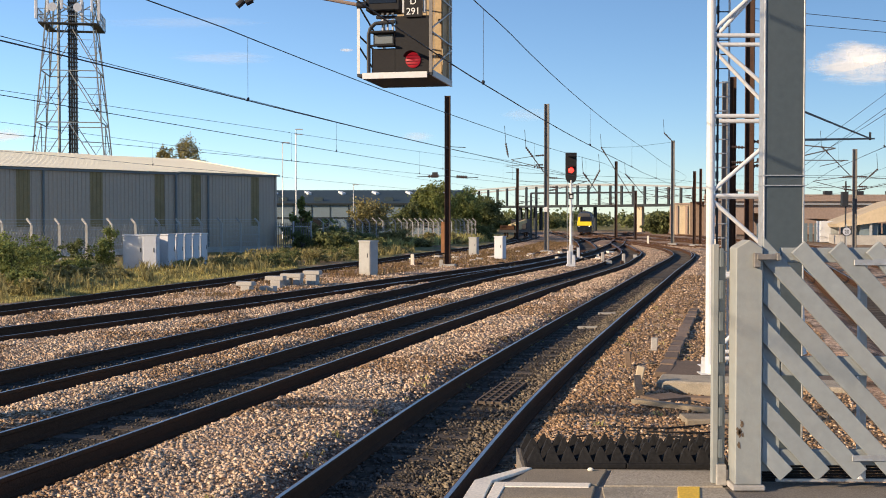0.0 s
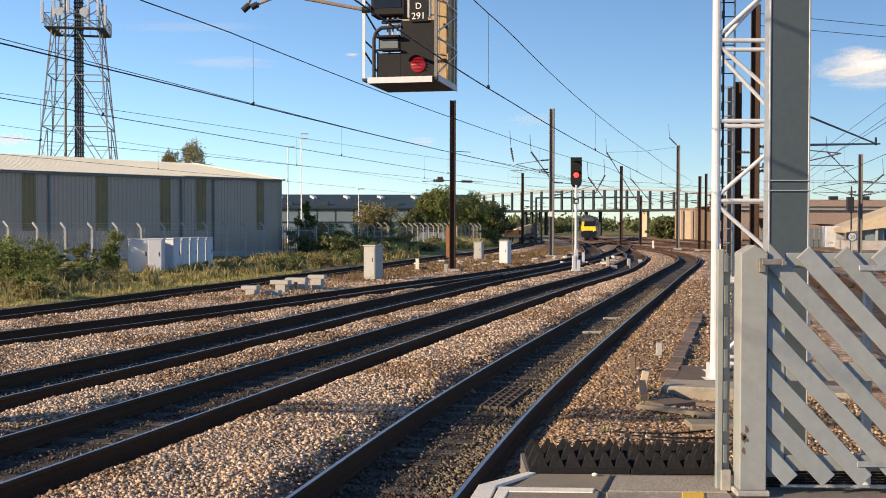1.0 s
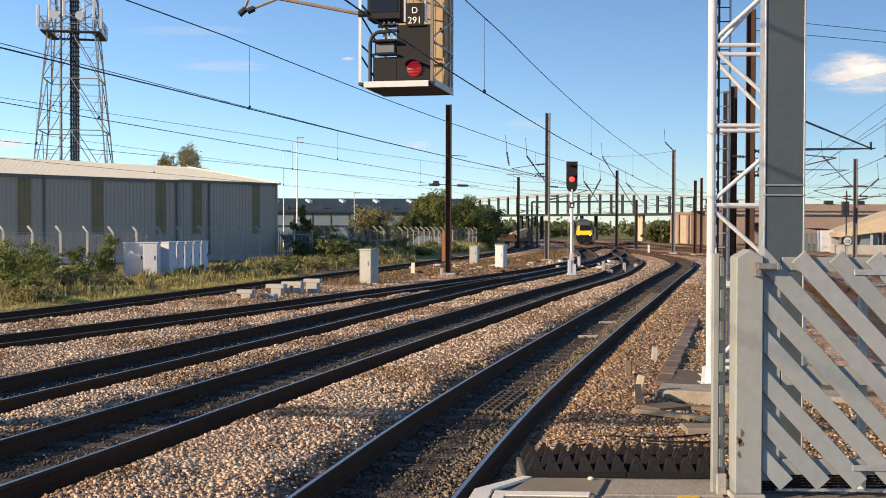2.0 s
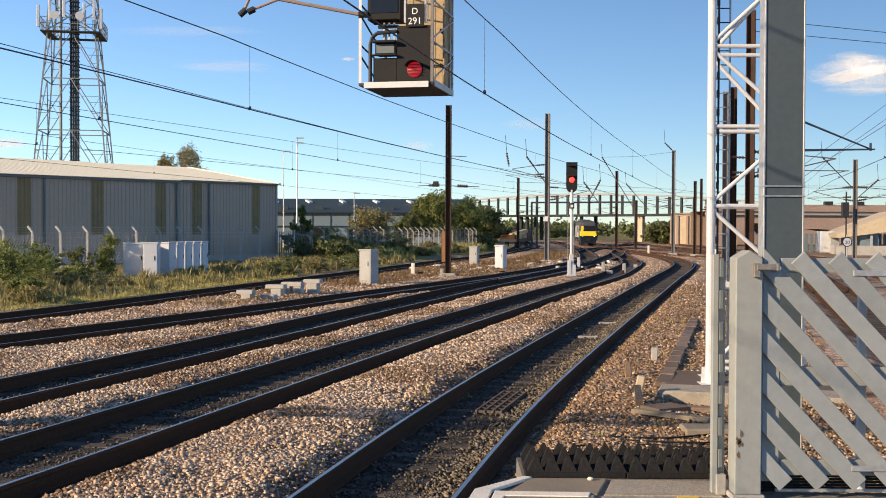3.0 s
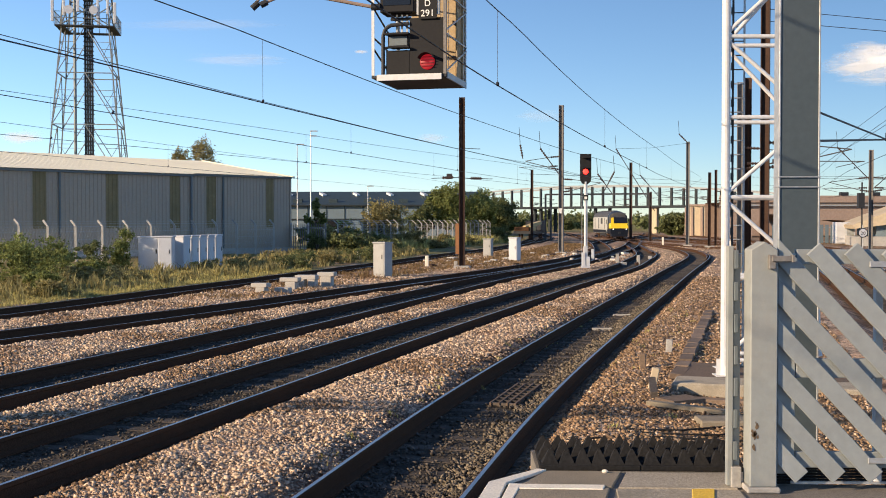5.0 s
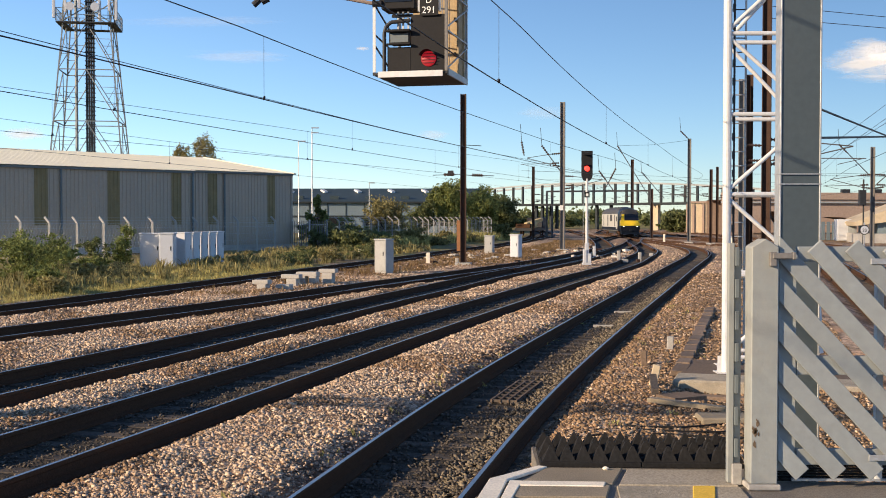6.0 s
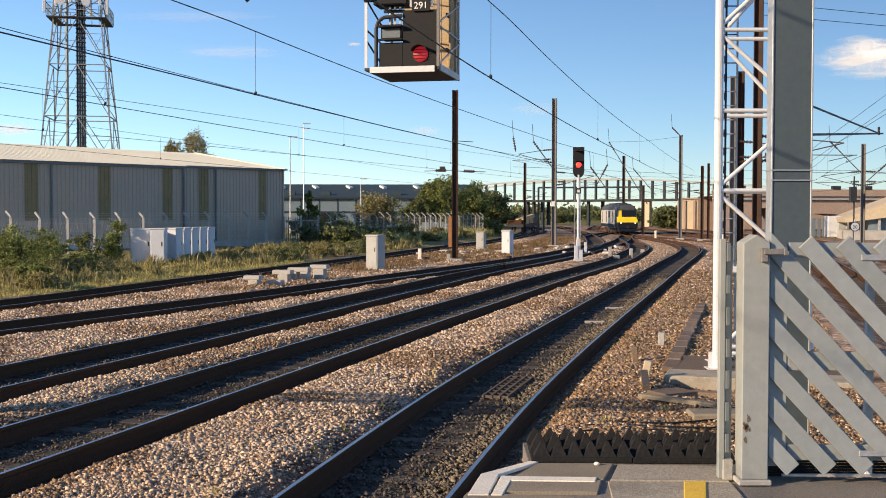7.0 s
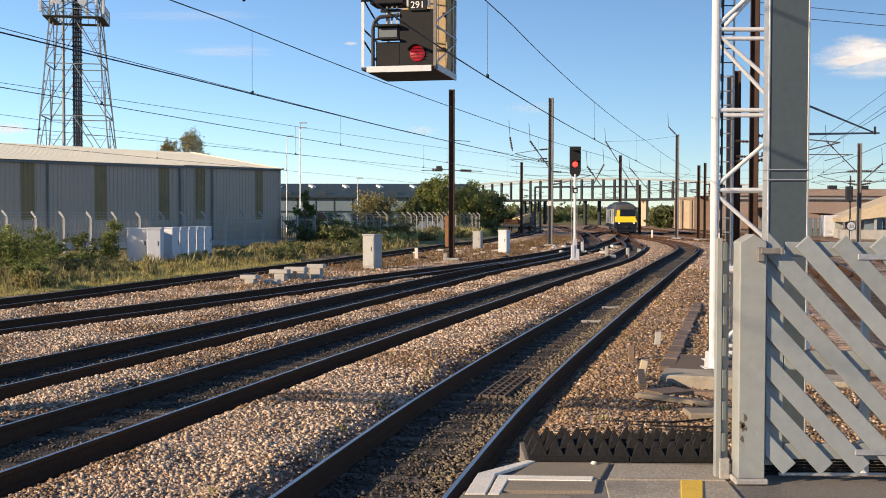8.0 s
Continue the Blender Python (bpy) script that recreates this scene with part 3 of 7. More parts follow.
# ---- platform end ----
def build_platform():
    t = thing("platform", "asphalt and slab platform end with worn white edge lines", "platform", kind="structure")
    bm = bmesh.new()
    outline = [(-9.3, -40), (0.10, 6.5), (0.18, 6.93), (0.52, 7.3), (0.52, 8.0), (1.86, 7.96), (1.86, 6.98), (4.2, 6.9), (4.0, -2), (1.4, -40)]
    lo = [bm.verts.new((x, y, -0.3)) for x, y in outline]
    hi = [bm.verts.new((x, y, 0.895)) for x, y in outline]
    bm.faces.new(hi)
    for i in range(len(outline)):
        j = (i + 1) % len(outline)
        bm.faces.new((lo[i], lo[j], hi[j], hi[i]))
    bmesh.ops.recalc_face_normals(bm, faces=bm.faces)
    part("platform_body", bm, [ASPHALT], t)
    # coping slabs along the edge, with open joints
    ex, ey = 0.198, 0.980
    for k in range(60):
        y1 = 6.48 - k * 0.72
        a = Vector((0.10 - (6.5 - y1) * 0.2022, y1))
        b = a - Vector((ex, ey)) * 0.712
        bm = bmesh.new()
        q = [(a.x, a.y), (a.x + 0.62, a.y - 0.10), (b.x + 0.62, b.y - 0.10), (b.x, b.y)]
        lo = [bm.verts.new((x, y, 0.86)) for x, y in q]
        hi = [bm.verts.new((x, y, 0.915)) for x, y in q]
        bm.faces.new(hi), bm.faces.new(lo[::-1])
        for i in range(4):
            bm.faces.new((lo[i], lo[(i + 1) % 4], hi[(i + 1) % 4], hi[i]))
        bmesh.ops.recalc_face_normals(bm, faces=bm.faces)
        bmesh.ops.bevel(bm, geom=bm.edges[:], offset=0.006, segments=1, affect="EDGES")
        part("coping_slab", bm, SLAB, t)

    def flat(name, pts, z0, z1, mat, label=""):
        bm = bmesh.new()
        lo = [bm.verts.new((x, y, z0)) for x, y in pts]
        hi = [bm.verts.new((x, y, z1)) for x, y in pts]
        bm.faces.new(hi), bm.faces.new(lo[::-1])
        for i in range(len(pts)):
            j = (i + 1) % len(pts)
            bm.faces.new((lo[i], lo[j], hi[j], hi[i]))
        bmesh.ops.recalc_face_normals(bm, faces=bm.faces)
        bmesh.ops.bevel(bm, geom=bm.edges[:], offset=0.004, segments=1, affect="EDGES")
        return part(name, bm, mat, t, label)

    flat("end_slab", [(0.30, 6.50), (0.86, 6.50), (0.92, 6.79), (0.36, 6.80)], 0.88, 0.914, SLAB)
    flat("end_slab", [(0.37, 6.84), (0.94, 6.83), (1.06, 7.26), (0.57, 7.27)], 0.88, 0.912, SLAB)
    flat("end_slab", [(0.98, 6.83), (1.70, 6.80), (1.72, 7.22), (1.09, 7.25)], 0.88, 0.908, END_CONCRETE)
    flat("end_slab", [(0.92, 6.30), (1.68, 6.28), (1.70, 6.77), (0.96, 6.79)], 0.88, 0.908, END_CONCRETE)
    flat("edge_line", [(0.10, 6.40), (0.19, 6.92), (0.52, 7.29), (0.575, 7.26), (0.30, 6.90), (0.22, 6.40)], 0.90, 0.921, WHITE_LINE, "worn white edge line")
    flat("edge_line", [(0.235, 6.40), (0.315, 6.88), (0.39, 6.87), (0.30, 6.40)], 0.90, 0.9195, WHITE_LINE, "worn white edge line")
    flat("cross_line", [(0.365, 6.755), (0.38, 6.865), (0.90, 6.845), (0.875, 6.735)], 0.90, 0.920, WHITE_LINE, "worn white cross line")
    flat("yellow_mark", [(1.31, 6.25), (1.415, 6.765), (1.55, 6.765), (1.435, 6.25)], 0.89, 0.916, YELLOW_LINE, "yellow painted mark")
    bm = bmesh.new()
    bmesh.ops.create_icosphere(bm, subdivisions=2, radius=0.016, matrix=Matrix.Translation((0.945, 7.20, 0.922)) @ Matrix.Diagonal((1.3, 1, 0.8, 1)))
    tagged(part("pebble", bm, WHITE_LINE), "small white pebble on the platform end", "stone")


build_platform()


def spike_mat(m):
    """A rubber panel with rows of pyramids that keeps walkers off."""
    t = thing("spike_mat", "black rubber anti-trespass mat with rows of pointed pyramids", "rubber mat", m, "spike mats")
    part("base", boxes((0, 0.66, 0, 0.62, 0, 0.035), bevel=0.005), RUBBER, t)
    for r in range(4):
        for c in range(6):
            bm = bmesh.new()
            x, y = 0.05 + c * 0.108 + (0.0 if r % 2 else 0.022), 0.08 + r * 0.155
            bmesh.ops.create_cone(bm, cap_ends=True, segments=4, radius1=0.080, radius2=0.010, depth=0.096,
                                  matrix=Matrix.Translation((x, y, 0.081)) @ Matrix.Rotation(radians(45), 4, "Z"))
            part("pyramid", bm, RUBBER, t)
    return t


mat_a = spike_mat(pose(0.535, 7.33, 0.897, 0, 0, -1))
copy_thing(mat_a, pose(1.20, 7.315, 0.897, 0, 0, -1))


# ---- platform fence: post, lattice gate, picket seen end-on ----
def fence_post():
    t = thing("gate_post", "square grey painted timber post with a pointed top and chipped paint", "fence post", pose(1.83, 6.80, 0.905))
    bm = bmesh.new()
    w = 0.081
    prism(bm, [(-w, 0.03), (w, 0.03), (w, 1.455), (0.0, 1.505), (-w, 1.455)], -w, w)
    bmesh.ops.bevel(bm, geom=bm.edges[:], offset=0.006, segments=1, affect="EDGES")
    part("post", bm, POST_PAINT, t)
    part("footing", boxes((-0.10, 0.10, -0.10, 0.10, -0.005, 0.03), bevel=0.008), CONCRETE_PALE, t, "crumbling mortar footing")
    rs = random.Random(3)
    for _ in range(9):
        bm = bmesh.new()
        x, z = rs.uniform(-0.070, -0.025), rs.uniform(0.26, 0.42)
        k = rs.randint(5, 7)
        s = rs.choice((0.004, 0.006, 0.008, 0.012))
        vs = [bm.verts.new((x + s * rs.uniform(0.5, 1.2) * math.cos(6.28 * i / k), -w - 0.0022, z + 1.9 * s * rs.uniform(0.5, 1.2) * math.sin(6.28 * i / k))) for i in range(k)]
        f = bm.faces.new(vs)
        r = bmesh.ops.extrude_face_region(bm, geom=[f])
        bmesh.ops.translate(bm, vec=(0, 0.0035, 0), verts=[v for v in r["geom"] if isinstance(v, bmesh.types.BMVert)])
        bmesh.ops.recalc_face_normals(bm, faces=bm.faces)
        part("paint_chip", bm, BARE_WOOD, t, "bare rotten wood under chipped paint")
    part("latch", boxes((0.02, 0.06, -0.112, -0.078, 1.34, 1.425), (0.035, 0.165, -0.122, -0.105, 1.385, 1.42), (0.15, 0.17, -0.126, -0.08, 1.38, 1.425), bevel=0.004), GREY_MAST, t, "worn steel gate latch")
    return t


fence_post()


def picket_end():
    t = thing("picket_fence", "grey slatted fence panel running away from the gate post", "fence", pose(1.70, 6.86, 0.91, 0, 0, 0))
    part("edge_board", boxes((-0.055, -0.018, 0.0, 0.05, 0.0, 1.47), bevel=0.004), POST_PAINT, t)
    part("back_board", boxes((-0.012, 0.03, 0.03, 0.07, 0.0, 1.42), bevel=0.004), FENCE_GREY, t)
    for k in range(7):
        z = 0.16 + k * 0.195
        part("slat_end", boxes((-0.016, 0.008, -0.012, 0.028, z, z + 0.115), bevel=0.003), GREY_STEEL, t)
    part("shoe", boxes((-0.03, 0.03, -0.02, 0.06, -0.01, 0.12), bevel=0.004), CONCRETE, t)
    return t


picket_end()


def lattice_gate():
    x0, x1, zt, zb = 1.918, 3.95, 2.425, 0.945
    t = thing("lattice_gate", "grey painted gate of parallel diagonal timber slats", "gate")
    part("stile", boxes((x0 + 0.005, x0 + 0.115, 6.775, 6.825, zb + 0.06, zt - 0.09), bevel=0.004), FENCE_GREY, t)
    part("stile", boxes((2.535, 2.58, 6.835, 6.885, zb - 0.02, zt - 0.14), bevel=0.004), WHITE_STEEL, t, "white steel upright")
    part("stile", boxes((3.84, 3.95, 6.775, 6.825, zb, zt), bevel=0.004), FENCE_GREY, t)
    for z0, z1 in ((2.27, 2.36), (1.585, 1.70), (1.04, 1.135)):
        part("cross_rail", boxes((x0 + 0.12, 3.83, 6.778, 6.823, z0, z1), bevel=0.004), FENCE_GREY, t)
    ang = radians(47)
    dx, dz = math.cos(ang), -math.sin(ang)
    half = 0.052
    for k in range(14):
        # where the slat's middle line meets the gate's edge
        ze = 1.151 + k * 0.240
        s0 = 0.0
        xs, zs = x0, ze
        if ze > zt - 0.06:
            s0 = (ze - (zt - 0.06)) / math.sin(ang)
            xs, zs = x0 + s0 * dx, zt - 0.06
        s1 = (ze - (zb + 0.045)) / math.sin(ang)
        xe, zend = x0 + s1 * dx, zb + 0.045
        if xe > x1:
            s1 = (x1 - x0) / dx
            xe, zend = x1, ze + s1 * dz
        if xs > x1 - 0.1:
            break
        bm = bmesh.new()
        nx, nz = math.sin(ang) * half, math.cos(ang) * half
        pts = [(xs - nx, zs - nz), (xe - nx, zend - nz), (xe + nx, zend + nz), (xs + nx, zs + nz)]
        if s0 == 0:   # cut upright along the stile
            v = half / math.cos(ang)
            pts[0], pts[3] = (x0, ze - v), (x0, ze + v)
        prism(bm, pts, 6.742, 6.772)
        bmesh.ops.bevel(bm, geom=bm.edges[:], offset=0.003, segments=1, affect="EDGES")
        part("slat", bm, FENCE_GREY, t)
    for z in (2.255, 1.075):
        part("strap", boxes((2.46, 3.0, 6.732, 6.741, z, z + 0.035), bevel=0.002), PALE_STEEL, t, "flat steel strap")
    part("foot_rail", boxes((2.03, 3.95, 6.83, 6.85, 0.93, 0.945)), PALE_STEEL, t)
    return t


lattice_gate()
for k in range(10):
    z = 0.906 + k * 0.017
    if k == 0:
        ribbed = thing("ribbed_mat", "black ribbed rubber strip under the gate", "rubber mat")
    part("rib", boxes((1.93, 4.15, 6.93 + k * 0.004, 6.96 + k * 0.004, z, z + 0.010)), RUBBER, ribbed)


def grey_column():
    t = thing("steel_column", "tall grey H-section steel column with pale flange edges", "column", pose(2.385, 7.95, -0.15))
    bm = bmesh.new()
    box(bm, -0.131, 0.131, -0.054, -0.042, 0, 6.6)
    part("web", bm, COLUMN_GREY, t)
    for s in (-1, 1):
        part("flange", boxes((s * 0.138 - 0.006, s * 0.138 + 0.006, -0.062, 0.066, 0, 6.6), bevel=0.002), PALE_STEEL, t, "pale flange")
    for z in (2.915, 2.985):
        part("band", boxes((-0.149, 0.149, -0.069, -0.064, z, z + 0.008), (-0.149, -0.146, -0.064, 0.068, z, z + 0.008), (0.146, 0.149, -0.064, 0.068, z, z + 0.008)), PALE_STEEL, t, "steel strap round the column")
    part("base_plate", boxes((-0.25, 0.25, -0.22, 0.22, -0.1, 0.02)), CONCRETE, t)
    return t


grey_column()


# ---- white lattice signal gantry ----
def gantry():
    t = thing("signal_gantry", "white tubular steel lattice gantry carrying a signal", "signal gantry")
    X0, X1, Y0, Y1, TOP = 4.37, 5.75, 18.44, 19.40, 9.2
    for x, y, r in ((X0, Y0, 0.068), (X0 + 0.23, Y1, 0.05), (X1, Y0, 0.068), (X1, Y1, 0.05)):
        bm = tube(bmesh.new(), (x, y, 0.0), (x, y, TOP), r, 14)
        part("leg", bm, WHITE_STEEL, t, smooth=False)
        part("foot", boxes((x - 0.17, x + 0.17, y - 0.17, y + 0.17, -0.03, 0.015), (x - 0.012, x + 0.012, y - 0.14, y + 0.14, 0.015, 0.16), (x - 0.14, x + 0.14, y - 0.012, y + 0.012, 0.015, 0.16)), WHITE_STEEL, t)
    part("raking_leg", tube(bmesh.new(), (6.22, 19.5, 0.2), (5.92, 19.5, 5.0), 0.085, 12), WHITE_STEEL, t)
    levels = [0.25, 1.6, 2.92, 4.22, 5.53, 6.9, 8.2]
    for i, z in enumerate(levels):
        for y, dz in ((Y0, 0), (Y1, 0)):
            part("cross_tube", tube(bmesh.new(), (X0 if y == Y0 else X0 + 0.23, y, z), (X1, y, z + dz), 0.036, 10), WHITE_STEEL, t)
        if i + 1 < len(levels):
            z1 = levels[i + 1]
            # the bracing zigzags from leg to leg
            a, b = ((X0, z + 0.05), (X1, z1 - 0.05)) if i % 2 == 0 else ((X1, z + 0.05), (X0, z1 - 0.05))
            part("diagonal_tube", tube(bmesh.new(), (a[0], Y0, a[1]), (b[0], Y0, b[1]), 0.034, 10), WHITE_STEEL, t)
            if i >= 3:
                part("diagonal_tube", tube(bmesh.new(), (max(a[0], X0 + 0.23), Y1, a[1]), (max(b[0], X0 + 0.23), Y1, b[1]), 0.034, 10), WHITE_STEEL, t)
        part("side_tube", tube(bmesh.new(), (X0, Y0, z), (X0 + 0.23, Y1, z), 0.02, 8), WHITE_STEEL, t)
    # boom over the tracks, above the signal
    for y in (17.6, 19.4):
        for z in (7.3, 8.3):
            part("boom_chord", tube(bmesh.new(), (-1.9, y, z), (X1, y, z), 0.055, 10), WHITE_STEEL, t)
    for k in range(8):
        x = -1.8 + k * 0.95
        for y in (17.6, 19.4):
            part("boom_brace", tube(bmesh.new(), (x, y, 7.3 if k % 2 else 8.3), (x + 0.95, y, 8.3 if k % 2 else 7.3), 0.03, 8), WHITE_STEEL, t)
        part("boom_tie", tube(bmesh.new(), (x, 17.6, 7.3), (x, 19.4, 7.3), 0.03, 8), WHITE_STEEL, t)
    part("walkway", boxes((-1.9, X0, 17.7, 19.3, 7.34, 7.38)), PALE_STEEL, t, "steel grating walkway")
    return t


gantry()


def gantry_ladder():
    t = thing("ladder", "narrow steel rung ladder fixed up the gantry leg", "ladder")
    for x in (4.60, 4.96):
        part("stile", boxes((x - 0.014, x + 0.014, 19.60, 19.64, 0.0, 9.0)), DARK_STEEL if x < 4.7 else PALE_STEEL, t)
    for k in range(36):
        part("rung", tube(bmesh.new(), (4.60, 19.62, 0.25 + k * 0.245), (4.96, 19.62, 0.25 + k * 0.245), 0.011, 6), PALE_STEEL if k < 20 else DARK_STEEL, t)
    for k in range(24):
        z = 0.2 + k * 0.3
        part("cable_clip", boxes((4.475, 4.515, 18.50, 18.56, z, z + 0.12)), DARK_STEEL, t)
    part("cable", tube(bmesh.new(), (4.50, 18.52, 0), (4.50, 18.52, 9), 0.018, 6), DARK_STEEL, t, "black cable run")
    return t


gantry_ladder()


def lettering(name, text, size, m, parent, mat):
    c = bpy.data.curves.new(name, "FONT")
    c.body, c.size, c.extrude, c.align_x = text, size, 0.001, "CENTER"
    tmp = bpy.data.objects.new(name, c)
    scene.collection.objects.link(tmp)
    me = bpy.data.meshes.new_from_object(tmp.evaluated_get(bpy.context.evaluated_depsgraph_get()))
    bpy.data.objects.remove(tmp)
    me.materials.clear()
    me.materials.append(mat)
    ob = new(name, me)
    ob.parent = parent
    ob.matrix_basis = m
    return ob


def hanging_signal():
    """x to the right along the face, y away along the track, z up from the floor of the cage."""
    t = thing("hanging_signal", "black colour-light signal in a white steel cage showing one red light", "railway signal", pose(-1.315, 17.25, 4.755, 0, 0, -12))
    W, D, Hh = 1.17, 1.52, 2.56
    for x, y, m in ((0.0, 0.0, WHITE_STEEL), (W, 0.0, GREY_MAST), (0.0, D, WHITE_STEEL), (W, D, WHITE_STEEL)):
        sx = 1 if x == 0 else -1
        sy = 1 if y == 0 else -1
        part("corner_post", boxes((min(x, x + sx * 0.045), max(x, x + sx * 0.045), min(y, y + sy * 0.008), max(y, y + sy * 0.008), 0, Hh),
                                  (min(x, x + sx * 0.008), max(x, x + sx * 0.008), min(y + sy * 0.008, y + sy * 0.045), max(y + sy * 0.008, y + sy * 0.045), 0, Hh)), m, t)
    part("floor", boxes((0.0, W, 0.0, D, -0.045, -0.004)), DARK_STEEL, t, "dark steel cage floor")
    lip = bmesh.new()
    prism(lip, [(0.0, 0.0), (0.014, 0.0), (0.014, 0.09), (0.0, 0.09)], 0.09, 1.10,
          m=Matrix(((0, 1, 0, 0), (1, 0, 0, -0.03), (0, 0, 1, -0.085), (0, 0, 0, 1))))
    part("toe_board", lip, WHITE_STEEL, t, "cream toe board")
    part("side_sill", boxes((W - 0.012, W + 0.012, 0.05, D - 0.05, -0.06, 0.035)), PALE_STEEL, t)
    # side bracing of thin angle
    for x, mat in ((W, PALE_STEEL), (0.0, DARK_STEEL)):
        for z0 in (0.0, 0.62, 1.24, 1.86):
            part("side_brace", bar(bmesh.new(), (x, 0.03, z0 + (0.05 if x else 0.45)), (x, D - 0.03, z0 + (0.55 if x else 0.03)), 0.02, 0.02), mat, t)
            part("side_brace", bar(bmesh.new(), (x, 0.03, z0 + 0.60), (x, D - 0.03, z0 + (0.60 if x else 0.45)), 0.02, 0.02), mat, t)
    # sunlit boarding at the far side
    for k in range(7):
        part("back_board", boxes((0.30 + k * 0.124, 0.418 + k * 0.124, D - 0.22, D - 0.19, 0.02, 2.4), bevel=0.004), GRP_TAN, t)
    for k in range(3):
        part("inner_board", boxes((W - 0.07, W - 0.045, 1.02 + k * 0.115, 1.13 + k * 0.115, 0.02, 2.4), bevel=0.003), GRP_TAN, t, "tan boarding")
    for z in (0.35, 0.9, 1.45):
        part("inner_batten", boxes((W - 0.10, W - 0.072, 0.9, 1.3, z, z + 0.05)), RUST_MAST, t)
    # signal head
    board = part("backboard", boxes((0.585, 1.135, 0.06, 0.085, 0.01, 0.86), (0.215, 0.583, 0.06, 0.085, 0.01, 0.38), bevel=0.004), BLACK_PANEL, t, "matt black signal backboard")
    lens = bmesh.new()
    bmesh.ops.create_uvsphere(lens, u_segments=20, v_segments=10, radius=0.118, matrix=Matrix.Translation((0.865, 0.05, 0.19)) @ Matrix.Diagonal((1, 0.25, 1, 1)))
    part("red_lens", lens, RED_LAMP_DIM, board, "lit red lens", smooth=True)
    hood = bmesh.new()
    for k in range(14):
        a0, a1 = radians(20 + k * 10), radians(30 + k * 10)
        p = [(0.865 + 0.135 * math.cos(a), 0.19 + 0.135 * math.sin(a)) for a in (a0, a1)]
        q = [(0.865 + 0.125 * math.cos(a), 0.19 + 0.125 * math.sin(a)) for a in (a0, a1)]
        vs = [hood.verts.new((x, y, z)) for y in (0.06, -0.10) for x, z in (p[0], p[1], q[1], q[0])]
        for f in ((0, 1, 5, 4), (3, 2, 6, 7), (4, 5, 6, 7)):
            hood.faces.new([vs[i] for i in f])
    part("hood", hood, BLACK_PANEL, board)
    for k in range(4):
        z = 0.12 + k * 0.045
        w = math.sqrt(max(0.0, 0.115 ** 2 - (z - 0.19) ** 2))
        part("louvre", boxes((0.865 - w, 0.865 + w, 0.012, 0.02, z, z + 0.008)), BLACK_PANEL, board)
    ind = part("route_indicator", boxes((0.13, 0.66, 0.02, 0.42, 0.95, 1.62), (0.10, 0.69, -0.14, 0.02, 1.55, 1.62), (0.17, 0.62, -0.10, 0.02, 0.935, 0.95), bevel=0.012), BLACK_PANEL, t, "black hooded route indicator box")
    part("indicator_face", boxes((0.18, 0.61, 0.010, 0.018, 1.06, 1.53)), TRAIN_GLASS, ind)
    small = part("junction_box", boxes((0.245, 0.575, 0.04, 0.30, 0.43, 0.62), (0.22, 0.60, -0.06, 0.04, 0.60, 0.635), (0.22, 0.60, -0.03, 0.04, 0.405, 0.43), bevel=0.008), BLACK_PANEL, t, "black hooded box with a pale face")
    part("pale_face", boxes((0.27, 0.55, 0.032, 0.039, 0.45, 0.585)), GREY_STEEL, small)
    for z in (0.84, 0.93):
        part("shelf_bar", boxes((0.28, 0.60, 0.08, 0.14, z, z + 0.04)), BLACK_PANEL, t)
    for x in (0.36, 0.44, 0.52):
        part("hanger", boxes((x, x + 0.025, 0.10, 0.13, 0.62, 1.0)), PALE_STEEL, t)
    pipe = bmesh.new()
    pts = [(0.17, 0.0), (0.17, 0.60), (0.20, 0.70), (0.28, 0.76), (0.58, 0.78)]
    for p, q in zip(pts[:-1], pts[1:]):
        tube(pipe, (p[0], 0.05, p[1]), (q[0], 0.05, q[1]), 0.03, 8)
    part("conduit", pipe, DARK_STEEL, t, "black bent conduit")
    plate = part("number_plate", boxes((0.735, 1.02, 0.02, 0.035, 0.835, 1.18), bevel=0.003), BLACK_PANEL, t, "black plate with white letters")
    up = Matrix.Rotation(radians(90), 4, "X")
    lettering("lettering", "D", 0.135, Matrix.Translation((0.875, 0.018, 1.025)) @ up, plate, PLATE_WHITE)
    lettering("lettering", "291", 0.145, Matrix.Translation((0.875, 0.018, 0.872)) @ up, plate, PLATE_WHITE)
    for x in (0.70, 1.02):
        part("plate_bracket", boxes((x, x + 0.03, 0.04, 0.10, 0.90, 1.3)), PALE_STEEL, t)
    for x in (0.02, W - 0.02):
        for y in (0.03, D - 0.03):
            part("hanger_rod", tube(bmesh.new(), (x, y, Hh - 0.02), (x, y, Hh + 0.1), 0.03, 8), PALE_STEEL, t)
    part("top_frame", boxes((0, W, 0, 0.05, Hh - 0.05, Hh), (0, W, D - 0.05, D, Hh - 0.05, Hh)), PALE_STEEL, t)
    return t


hanging_signal()


